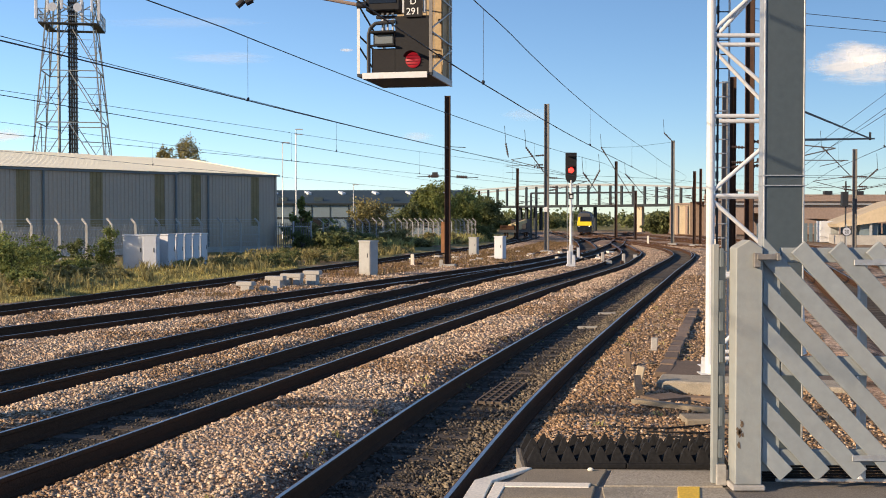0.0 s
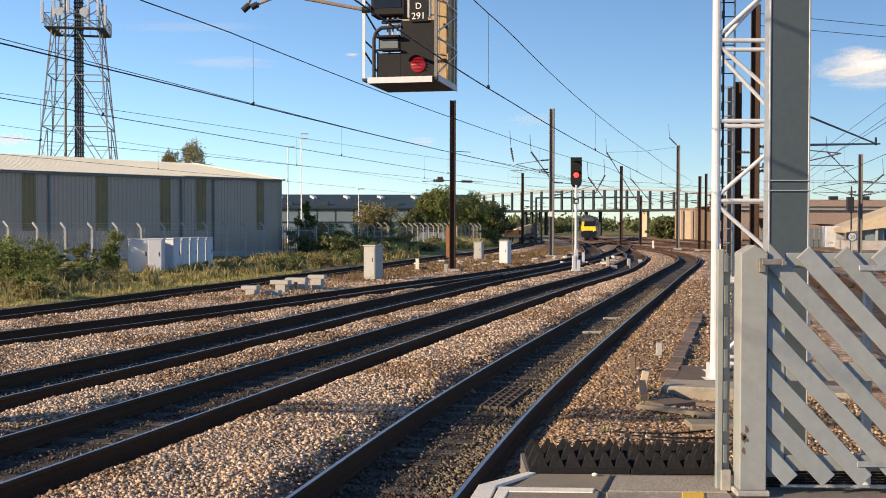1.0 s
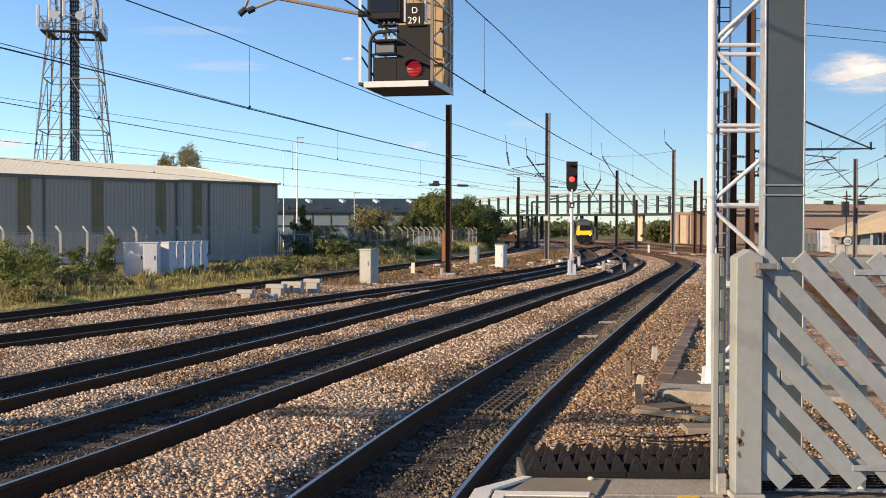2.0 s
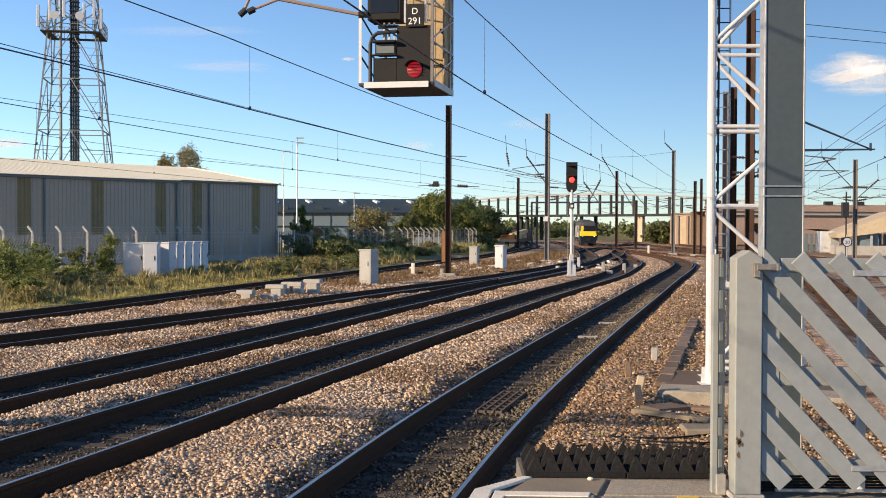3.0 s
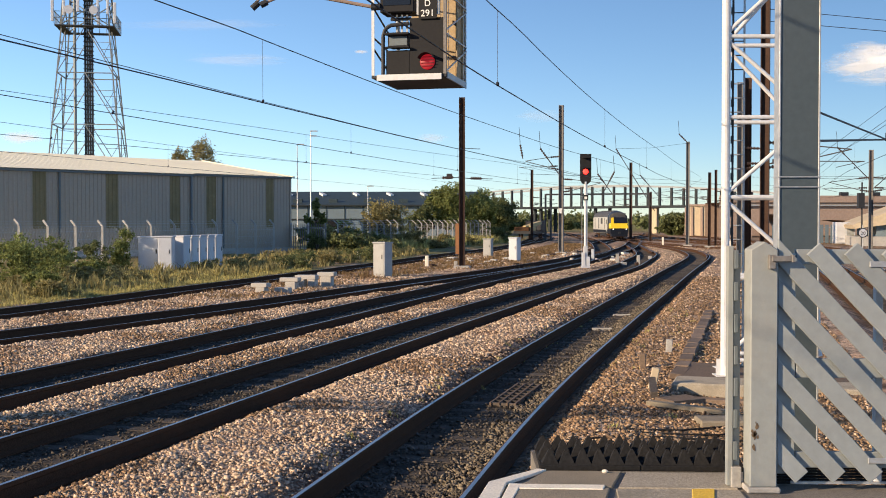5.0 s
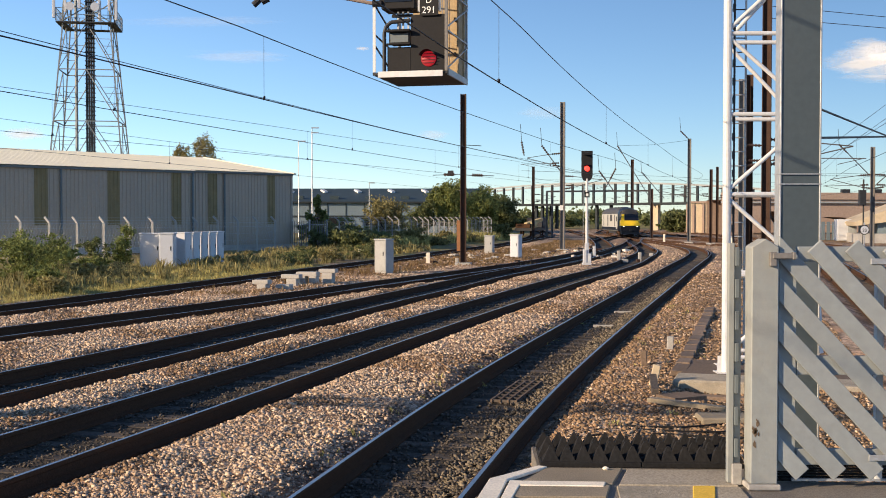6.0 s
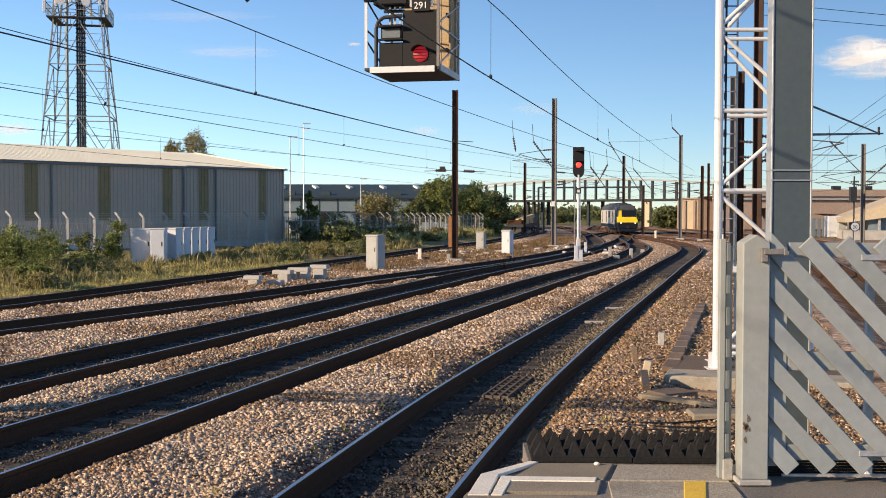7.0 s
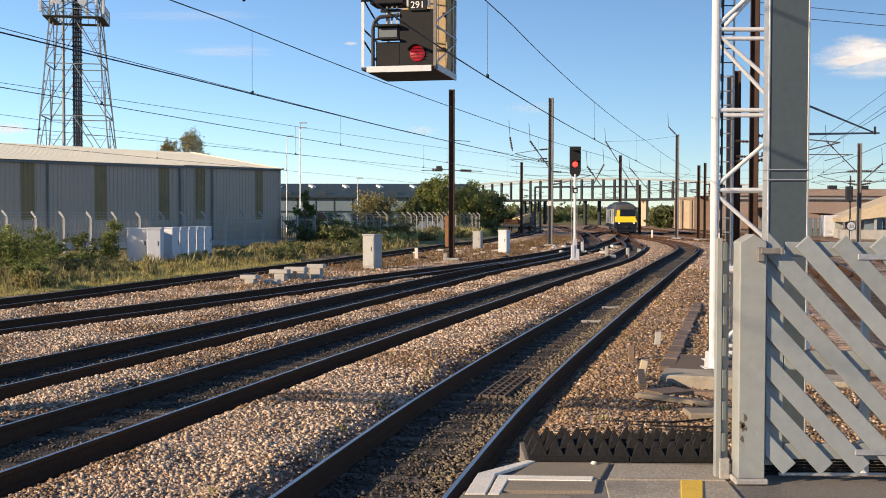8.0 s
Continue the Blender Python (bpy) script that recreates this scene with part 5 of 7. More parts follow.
for x, y, h, mat in ((-1.75, 64.5, 0.55, WHITE_LINE), (-8.3, 73, 0.5, WHITE_LINE), (-6.7, 76, 0.45, WHITE_LINE), (-0.1, 62.9, 0.3, CONCRETE), (9.6, 80, 0.55, CAB_WHITE), (10.2, 72, 0.45, CONCRETE), (11.3, 70.5, 0.4, CONCRETE), (22.0, 121, 0.8, WHITE_LINE), (28.5, 118, 0.5, WHITE_LINE)):
    plain("line_post", boxes((x - 0.1, x + 0.1, y - 0.08, y + 0.08, -0.2, h), bevel=0.02), mat, "short pale post beside the line", "marker post", "line-side posts")
rs = random.Random(8)
for k in range(46):
    x, y = rs.choice(((rs.uniform(3.5, 8.5), rs.uniform(76, 92)), (rs.uniform(-2, 4), rs.uniform(62, 80)), (rs.uniform(9, 14), rs.uniform(66, 100))))
    s = rs.uniform(0.10, 0.32) if y > 50 else rs.uniform(0.04, 0.09)
    bm = bmesh.new()
    box(bm, -s, s * rs.uniform(0.5, 1.4), -s * 0.6, s * 0.6, -0.1, s * 0.5, 0.015)
    o = plain("debris", bm, rs.choice((CONCRETE_PALE, CONCRETE, RUST_MAST, SLEEPER, WHITE_LINE)), "broken block left beside the line", "debris", "line-side debris")
    o.matrix_basis = pose(x, y, -0.08, rs.uniform(-8, 8), rs.uniform(-8, 8), rs.uniform(0, 180))


# ---- corrugated shed ----
S_DIR = Vector((0.673, 0.739))          # along the wall, away from the camera
S_OUT = Vector((0.739, -0.673))         # out of the wall, towards the lines


def shed_frame():
    m = Matrix.Identity(4)
    m.col[0][:3], m.col[1][:3] = (S_DIR.x, S_DIR.y, 0), (-S_OUT.x, -S_OUT.y, 0)
    m.translation = (-28.6, 72.7, 0)
    return m


def ribbed_sheet(x0, x1, z0, z1, y, pitch=0.3, depth=0.035):
    """Trapezoid-ribbed cladding; ribs stand towards -y."""
    bm = bmesh.new()
    xs = []
    x = x0
    while x < x1 - 1e-6:
        for u, v in ((0, 0), (0.55, 0), (0.65, 1), (0.9, 1), (1.0, 0)):
            if x + u * pitch <= x1 + 1e-6 and u < 1:
                xs.append((x + u * pitch, y - v * depth))
        x += pitch
    xs.append((x1, y))
    a = [bm.verts.new((p, q, z0)) for p, q in xs]
    b = [bm.verts.new((p, q, z1)) for p, q in xs]
    for i in range(len(xs) - 1):
        bm.faces.new((a[i], a[i + 1], b[i + 1], b[i]))
    return bm


def build_shed():
    t = thing("shed", "long grey corrugated shed with cream sheet roof and ochre strips", "industrial shed", shed_frame())
    step = 13.2          # the nearer bay stands a little proud of the rest
    for x0, x1, y, z in ((-2.4, step, -0.45, 5.88), (step, 22.7, 0.0, 5.98)):
        part("wall", ribbed_sheet(x0, x1, -0.2, z, y), SHED_WALL, t)
        part("back_wall", boxes((x0 + 0.03, x1 - 0.03, y + 0.08, 24, -0.2, z - 0.02)), SHED_WALL, t)
        part("gutter", boxes((x0, x1 + 0.05, y - 0.20, y - 0.04, z - 0.10, z + 0.06), bevel=0.02), GREY_STEEL, t)
    for x0, x1, y, z, zr in ((-2.55, step + 0.15, -0.75, 5.97, 7.80), (step + 0.16, 23.0, -0.3, 6.05, 7.76)):
        roof = bmesh.new()
        k = int((x1 - x0) / 0.5)
        prof = []
        for i in range(k):
            a = x0 + (x1 - x0) * i / k
            prof += [(a, 0.0), (a + 0.40, 0.0), (a + 0.43, 0.014), (a + 0.47, 0.014)]
        prof.append((x1, 0.0))
        rings = [[roof.verts.new((u, yy, zz + dz)) for u, dz in prof] for yy, zz in ((y, z), (12.0, zr), (24.5, z))]
        for r0, r1 in zip(rings[:-1], rings[1:]):
            for i in range(len(prof) - 1):
                roof.faces.new((r0[i], r0[i + 1], r1[i + 1], r1[i]))
        part("roof", roof, SHED_ROOF, t, "cream sheet roof")
    gable = bmesh.new()
    prism(gable, [(0.0, 5.9), (24.0, 5.9), (12.0, 7.70)], 22.60, 22.70, m=Matrix(((0, 1, 0, 0), (1, 0, 0, 0), (0, 0, 1, 0), (0, 0, 0, 1))))
    part("gable", gable, SHED_WALL, t)
    part("gable", prism(bmesh.new(), [(-0.4, 5.85), (24.0, 5.85), (12.0, 7.72)], -2.4, -2.3, m=Matrix(((0, 1, 0, 0), (1, 0, 0, 0), (0, 0, 1, 0), (0, 0, 0, 1)))), SHED_WALL, t)
    part("verge", bar(bmesh.new(), (22.85, -0.3, 6.0), (22.85, 12.0, 7.74), 0.25, 0.16), SHED_ROOF, t, "cream verge trim")
    for x, w, y in ((0.9, 0.95, -0.49), (6.2, 0.95, -0.49), (11.3, 0.8, -0.49), (14.75, 0.85, -0.04), (20.3, 0.75, -0.04)):
        part("rooflight_strip", ribbed_sheet(x, x + w, 2.05, 5.84, y - 0.006), SHED_RUST, t, "ochre translucent sheet")
    for x, y in ((2.75, -0.58), (13.05, -0.58), (13.4, -0.1), (16.2, -0.13)):
        part("downpipe", tube(bmesh.new(), (x, y, -0.1), (x, y, 5.85), 0.075, 8), GREY_STEEL, t, "dark downpipe")
    part("corner_trim", boxes((22.66, 22.80, -0.08, 0.10, -0.1, 5.95)), SHED_WALL, t)
    part("base_course", boxes((-2.4, 22.7, -0.56, -0.46, -0.2, 0.5)), CONCRETE, t)
    return t


build_shed()


# ---- concrete-post fences with cranked tops ----
def fence_run(a, b, count, height, label, mat, r=0.075, crank=0.42, side=-1, mesh=True):
    a, b = Vector(a), Vector(b)
    t = thing("post_fence", label, "fence", group="post fences")
    d = (b - a).normalized()
    n = Vector((d.y, -d.x)) * side
    rs = random.Random(count)
    for k in range(count):
        p = a + (b - a) * (k / (count - 1))
        lean = rs.uniform(-0.03, 0.03)
        top = (p.x + d.x * lean, p.y + d.y * lean, height - 0.35 + rs.uniform(-0.05, 0.05))
        bm = bar(bmesh.new(), (p.x, p.y, -0.2), top, r * 2, r * 2, (0, 1, 0))
        bar(bm, top, (top[0] + n.x * crank, top[1] + n.y * crank, top[2] + 0.36), r * 1.6, r * 1.6, (0, 1, 0))
        part("post", bm, mat, t)
    for z in (0.4, 0.9, 1.4, 1.9, height - 0.4):
        part("strand", bar(bmesh.new(), (a.x, a.y, z), (b.x, b.y, z), 0.012, 0.012), PALE_STEEL, t)
    for f in (0.35, 0.8):
        o = n * crank * f
        part("strand", bar(bmesh.new(), (a.x + o.x, a.y + o.y, height - 0.35 + 0.36 * f), (b.x + o.x, b.y + o.y, height - 0.35 + 0.36 * f), 0.012, 0.012), PALE_STEEL, t)
    if mesh:
        bm = bmesh.new()
        L = (b - a).length
        k = int(L / 0.22)
        for i in range(k):
            for s in (1, -1):
                u0, u1 = (i, i + 4) if s > 0 else (i + 4, i)
                p, q = a + d * min(L, u0 * 0.22), a + d * min(L, u1 * 0.22)
                bar(bm, (p.x, p.y, 0.1), (q.x, q.y, height - 0.4), 0.004, 0.004)
        tagged(part("wire_mesh", bm, PALE_STEEL, t, "thin chain-link mesh"), kind="stuff")
    return t


fence_run((-26.87, 64.2), (-14.05, 86.0), 13, 2.60, "chain-link fence with cranked concrete posts along the shed", CONCRETE)
fence_run((-9.6, 90.5), (4.0, 138), 28, 2.65, "chain-link fence with pale cranked concrete posts in undergrowth", CONCRETE, r=0.05, side=-1)


def palisade(a, b, n, h, label):
    a, b = Vector(a), Vector(b)
    t = thing("palisade_fence", label, "fence")
    d = (b - a).normalized()
    for k in range(n):
        p = a + (b - a) * (k / (n - 1))
        bm = bmesh.new()
        prism(bm, [(-0.035, -0.1), (0.035, -0.1), (0.035, h - 0.1), (0.0, h), (-0.035, h - 0.1)], -0.015, 0.015, m=pose(p.x, p.y, 0, 0, 0, math.degrees(math.atan2(d.y, d.x))))
        part("pale", bm, GREY_MAST, t)
    for z in (0.4, h - 0.35):
        part("rail", bar(bmesh.new(), (a.x, a.y + 0.05, z), (b.x, b.y + 0.05, z), 0.05, 0.06), PALE_STEEL, t)
    for k in range(3):
        p = a + (b - a) * (k / 2)
        part("post", bar(bmesh.new(), (p.x, p.y + 0.08, -0.2), (p.x, p.y + 0.08, h + 0.05), 0.12, 0.12, (0, 1, 0)), PALE_STEEL, t)
    return t


palisade((-13.1, 88.6), (-10.4, 88.6), 16, 2.35, "pale steel palisade gate beside the shed corner")


# ---- lattice communications tower ----
def comms_tower():
    cx, cy = -39.25, 120.0
    t = thing("lattice_tower", "tall grey steel lattice communications tower with a railed platform", "communications tower", pose(cx, cy, 0, 0, 0, 10))
    half = lambda z: 4.35 - z * 0.086 if z < 23 else 2.37
    cs = ((-1, -1), (1, -1), (1, 1), (-1, 1))
    levels = [0, 6.5, 12.6, 18.0, 22.9]
    for sx, sy in cs:
        part("leg", bar(bmesh.new(), (sx * half(0), sy * half(0), -0.3), (sx * half(23), sy * half(23), 23), 0.13, 0.13, (0, 1, 0)), TOWER_STEEL, t)
    for z0, z1 in zip(levels[:-1], levels[1:]):
        h0, h1 = half(z0), half(z1)
        for i in range(4):
            a, b = cs[i], cs[(i + 1) % 4]
            bm = bmesh.new()
            mid = Vector(((a[0] + b[0]) / 2 * h1, (a[1] + b[1]) / 2 * h1, z1))
            for c in (a, b):
                foot = Vector((c[0] * h0, c[1] * h0, z0))
                bar(bm, foot, mid, 0.085, 0.085)
                leg_t = Vector((c[0] * h1, c[1] * h1, z1))
                for f in (0.33, 0.66):
                    p, q = foot.lerp(leg_t, f), foot.lerp(mid, f)
                    bar(bm, p, q, 0.05, 0.05)
                    bar(bm, p, foot.lerp(mid, f - 0.3), 0.045, 0.045)
            bar(bm, (a[0] * h1, a[1] * h1, z1), (b[0] * h1, b[1] * h1, z1), 0.10, 0.10)
            part("panel_bracing", bm, TOWER_STEEL, t)
    # cable core
    core = bmesh.new()
    for x in (-0.36, -0.12, 0.12, 0.36):
        box(core, x - 0.07, x + 0.07, -0.3, 0.3, 0, 29)
    for k in range(60):
        box(core, -0.5, 0.5, -0.4, 0.4, k * 0.48, k * 0.48 + 0.06)
    part("cable_core", core, DARK_STEEL, t, "dark bundle of feeder cables")
    part("core_pipe", tube(bmesh.new(), (-1.35, -0.5, 0), (-1.35, -0.5, 28), 0.16, 8), TOWER_STEEL, t)
    deck = part("deck", boxes((-3.0, 3.0, -3.0, -2.1, 22.8, 22.92), (-3.0, 3.0, 2.1, 3.0, 22.8, 22.92), (-3.0, -2.1, -2.08, 2.08, 22.8, 22.92), (2.1, 3.0, -2.08, 2.08, 22.8, 22.92)), DARK_STEEL, t, "dark platform deck")
    for k in range(9):
        for x, y in ((-3 + k * 0.75, -3), (-3 + k * 0.75, 3), (-3, -3 + k * 0.75), (3, -3 + k * 0.75)):
            part("rail_post", boxes((x - 0.03, x + 0.03, y - 0.03, y + 0.03, 22.95, 24.3)), TOWER_STEEL, deck)
    for z in (23.6, 24.25):
        part("hand_rail", boxes((-3.03, 3.03, -3.03, -2.97, z, z + 0.06), (-3.03, 3.03, 2.97, 3.03, z, z + 0.06), (-3.03, -2.97, -2.97, 2.97, z, z + 0.06), (2.97, 3.03, -2.97, 2.97, z, z + 0.06)), TOWER_STEEL, deck)
    for x, y, z, w in ((-3.15, -3.1, 23.2, 0.3), (3.1, -3.1, 23.1, 0.28), (-2.0, -3.15, 23.8, 0.25), (1.4, -3.2, 23.6, 0.25), (2.4, -3.2, 24.0, 0.25), (-0.6, -3.2, 24.2, 0.3), (0.6, 3.1, 24.0, 0.3)):
        part("panel_antenna", boxes((x - w / 2, x + w / 2, y - 0.12, y + 0.1, z, z + 2.2), bevel=0.04), CAB_WHITE, t, "pale panel antenna")
    for x, y in ((-1.5, -3.2), (1.0, -3.25)):
        bm = bmesh.new()
        tube(bm, (x, y - 0.2, 24.4), (x, y + 0.1, 24.4), 0.45, 14, 0.4)
        part("dish", bm, CAB_WHITE, t, "small dish antenna")
    for sx, sy in cs:
        part("upper_leg", bar(bmesh.new(), (sx * 2.44, sy * 2.44, 23), (sx * 1.8, sy * 1.8, 31), 0.18, 0.18, (0, 1, 0)), TOWER_STEEL, t)
    for i in range(4):
        a, b = cs[i], cs[(i + 1) % 4]
        bm = bmesh.new()
        for z0, z1 in ((23, 26), (26, 29)):
            h0, h1 = 2.44 - (z0 - 23) * 0.08, 2.44 - (z1 - 23) * 0.08
            bar(bm, (a[0] * h0, a[1] * h0, z0), (b[0] * h1, b[1] * h1, z1), 0.1, 0.1)
            bar(bm, (b[0] * h0, b[1] * h0, z0), (a[0] * h1, a[1] * h1, z1), 0.1, 0.1)
        part("upper_bracing", bm, TOWER_STEEL, t)
    return t


comms_tower()


# ---- long works building behind the trees ----
def works():
    t = thing("works_building", "long low works with a dark blue-grey roof and pale roof vents", "works building", pose(0, 190, 0))
    part("wall", boxes((-75, 4, 0, 40, -0.3, 5.2)), BLUE_WALL, t)
    roof = bmesh.new()
    prism(roof, [(-0.5, 5.2), (40.5, 5.2), (20, 8.0), (19, 8.0)], -75.5, 4.5, m=Matrix(((0, 1, 0, 0), (1, 0, 0, 0), (0, 0, 1, 0), (0, 0, 0, 1))))
    part("roof", roof, BLUE_ROOF, t, "dark blue-grey roof")
    for k in range(13):
        x = -73 + k * 6.05
        part("roof_vent", bar(bmesh.new(), (x, 13.0, 7.55), (x + 0.8, 12.2, 7.15), 0.8, 0.35), WHITE_STEEL, t, "pale tilted roof vent")
        part("roof_hatch", boxes((x + 2.5, x + 4.0, 3.2, 4.4, 5.7, 6.35)), BLUE_ROOF, t)
    for k in range(26):
        x = -74.6 + k * 3.1
        part("window_band", boxes((x, x + 2.6, -0.06, -0.01, 1.2, 2.6)), TRAIN_GLASS if k % 3 else BLUE_WALL, t)
        part("wall_rib", boxes((x - 0.3, x - 0.16, -0.09, -0.01, -0.2, 5.04)), BLUE_ROOF, t)
    part("eaves_trim", boxes((-75.5, 4.5, -0.62, -0.5, 5.05, 5.30)), BRIDGE_DARK, t)
    part("wall_rail", boxes((-75.2, 4.2, -0.14, -0.092, 2.7, 2.95)), BRIDGE_DARK, t)
    return t


works()


def lamp_post(x, y, h, label="slim grey lamp post in the distance"):
    t = thing("street_lamp", label, "lamp post", pose(x, y, 0), "distant lamp posts")
    part("pole", tube(bmesh.new(), (0, 0, -0.2), (0, 0, h), 0.09, 6, 0.05), PALE_STEEL, t)
    part("head", boxes((-0.1, 0.9, -0.12, 0.12, h - 0.06, h + 0.08)), PALE_STEEL, t)


for x, y, h in ((-19.8, 152, 14.0), (-20.6, 145, 12.4), (-13.5, 170, 7.8), (-3.0, 175, 6.4), (-19.5, 150, 14.5)):
    lamp_post(x, y, h)


# ---- steel bridge over the far end ----
def far_bridge():
    """Runs from its far end at the left towards a nearer right end; u counts leftwards from the origin."""
    t = thing("steel_bridge", "long pale-topped steel girder bridge with dark teal uprights", "bridge", pose(48, 240, 0, 0, 0, -43.5))
    top = lambda u: 10.5 - 0.0011 * (u - 28) ** 2
    us = [-18 + 3.0 * i for i in range(35)]
    for a, b in zip(us[:-1], us[1:]):
        part("top_chord", bar(bmesh.new(), (-a, 0, top(a)), (-b, 0, top(b)), 0.45, 0.34), BRIDGE_PAINT, t, "pale top chord")
        part("far_chord", bar(bmesh.new(), (-a, 8, top(a)), (-b, 8, top(b)), 0.45, 0.34), BRIDGE_PAINT, t)
    for u in us:
        part("upright", boxes((-u - 0.24, -u + 0.24, -0.2, 0.2, 5.9, top(u) - 0.17)), BRIDGE_DARK, t)
    part("deck", boxes((-86, 20, -0.5, 8.5, 5.45, 5.9)), BRIDGE_DARK, t, "dark deck girder")
    for u in (24, 40, 41.8, 56, 72):
        for y in (1.0, 6.5):
            part("pier", boxes((-u - 0.3, -u + 0.3, y, y + 0.6, -0.3, 5.45)), BRIDGE_DARK, t)
    part("pale_pier", boxes((-8.3, -6.9, 0.2, 1.2, -0.3, 5.45)), CREAM, t, "pale rendered pier")
    part("abutment", boxes((8, 20, 0, 8, -0.3, 5.45)), BRICK, t)
    part("abutment", boxes((-86, -78, 0, 8, -0.3, 5.45)), BRICK, t)
    return t


far_bridge()


# ---- masonry road bridge and buildings on the other side ----
def arch_wall(x0, x1, z1, arches, y0, y1):
    """A wall with round-headed openings cut through it: each arch is (centre, half width, spring, rise)."""
    bm = bmesh.new()
    xs = sorted({x0, x1, *[c + s * w * k / 8 for c, w, sp, r in arches for k in range(9) for s in (-1, 1)]})

    def under(x):
        for c, w, sp, r in arches:
            if abs(x - c) <= w + 1e-6:
                return sp + r * math.sqrt(max(0, 1 - ((x - c) / w) ** 2))
        return None

    for a, b in zip(xs[:-1], xs[1:]):
        m = under((a + b) / 2)
        za, zb = (under(a), under(b)) if m is not None else (-0.3, -0.3)
        q = [(a, za), (b, zb), (b, z1), (a, z1)]
        f = [bm.verts.new((x, y0, z)) for x, z in q]
        g = [bm.verts.new((x, y1, z)) for x, z in q]
        bm.faces.new(f), bm.faces.new(g[::-1])
        bm.faces.new((f[0], g[0], g[1], f[1])), bm.faces.new((f[3], f[2], g[2], g[3]))
    for c, w, sp, r in arches:
        for s in (-1, 1):
            x = c + s * w
            v = [bm.verts.new(p) for p in ((x, y0, -0.3), (x, y1, -0.3), (x, y1, sp), (x, y0, sp))]
            bm.faces.new(v)
    bmesh.ops.remove_doubles(bm, verts=bm.verts[:], dist=0.001)
    bmesh.ops.recalc_face_normals(bm, faces=bm.faces)
    return bm


def masonry_bridge():
    t = thing("masonry_bridge", "pinkish masonry road bridge with dark arched openings", "bridge", pose(0, 178, 0, 0, 0, 4))
    part("arch_wall", arch_wall(42, 130, 5.5, ((50.5, 3.2, 0.2, 3.4), (60.0, 4.2, 2.0, 0.7), (74, 4.0, 1.6, 1.4), (88, 4, 1.6, 1.4)), 0, 8), BRICK, t)
    part("parapet", boxes((42, 130, -0.35, 0.1, 5.5, 6.6)), BRICK, t)
    part("string_course", boxes((42, 130, -0.5, 0.0, 4.9, 5.15)), BRIDGE_PAINT, t)
    for k in range(8):
        x = 46 + k * 5.2
        part("parapet_block", boxes((x, x + 1.3, -0.5, 0.3, 6.6, 7.15)), DARK_STEEL, t)
    part("infill_wall", boxes((42, 130, 20, 20.5, -0.3, 5)), BRICK, t)
    return t


masonry_bridge()


def side_buildings():
    a = thing("low_building", "cream rendered low building by the bridge foot", "building", pose(43.3, 200, 0, 0, 0, -20))
    part("wall", boxes((-2.2, 3, 0, 12, -0.3, 5.2)), CREAM, a)
    part("roof", boxes((-2.5, 3.3, -0.3, 12.3, 5.2, 5.5)), BRICK, a)
    for k in range(3):
        part("pilaster", boxes((-2.0 + k * 1.7, -1.6 + k * 1.7, -0.25, 0, -0.3, 5.0)), BRICK, a)
    b = thing("station_canopy", "cream platform canopy on slim posts", "canopy", pose(44.5, 118, 0, 0, 0, -12))
    bm = bmesh.new()
    prism(bm, [(-3.2, 2.1), (-3.0, 1.7), (14, 4.0), (14, 6.4), (3.2, 4.6)], 0, 14)
    part("roof", bm, CREAM, b, "cream sloping canopy")
    for k in range(4):
        part("post", boxes((0.2 + k * 3.4, 0.45 + k * 3.4, 0.3, 0.55, -0.3, 2.4 + k * 0.45)), BRIDGE_PAINT, b)
    part("platform_base", boxes((-3, 14, -1.5, 12, -0.3, 0.9)), CONCRETE, b)
    part("kiosk", boxes((-0.7, 1.1, 0.8, 3.4, 0.9, 3.0)), BLUE_WALL, b)
    c = thing("white_cabin", "white steel cabin before the arched bridge", "cabin", pose(43.2, 126, 0, 0, 0, -8))
    part("body", boxes((-1.0, 1.0, 0, 2.4, 0.0, 2.4), bevel=0.03), CAB_WHITE, c)
    part("door", boxes((0.1, 0.85, -0.03, 0, 0.1, 2.1)), BRIDGE_PAINT, c)
    for k in range(26):
        x = 37 + k * 0.62
        if k == 0:
            f = thing("pale_fence", "pale green steel fence along the far platform", "fence")
        part("pale", boxes((x, x + 0.4, 133, 133.06, -0.2, 2.1)), BLUE_WALL, f)
    part("rail", boxes((37, 53.2, 133.07, 133.13, 1.7, 1.8)), PALE_STEEL, f)
    s = thing("speed_sign", "round white speed sign with a dark rim on a post", "sign", pose(30.05, 84, 0))
    part("post", tube(bmesh.new(), (0, 0, -0.2), (0, 0, 2.2), 0.05, 8), PALE_STEEL, s)
    bm = tube(bmesh.new(), (0, -0.08, 1.65), (0, -0.05, 1.65), 0.36, 20)
    disc = part("disc", bm, DARK_STEEL, s, "dark rimmed disc")
    part("face", tube(bmesh.new(), (0, -0.095, 1.65), (0, -0.081, 1.65), 0.30, 20), CAB_WHITE, disc)
    lettering("lettering", "20", 0.36, Matrix.Translation((0, -0.10, 1.50)) @ Matrix.Rotation(radians(90), 4, "X"), disc, DARK_STEEL)
    part("equipment", boxes((-0.35, 0.1, -0.1, 0.3, 3.5, 4.6)), DARK_STEEL, s)
    part("equipment_post", tube(bmesh.new(), (0, 0.2, -0.2), (0, 0.2, 5.4), 0.06, 8), DARK_STEEL, s)


side_buildings()


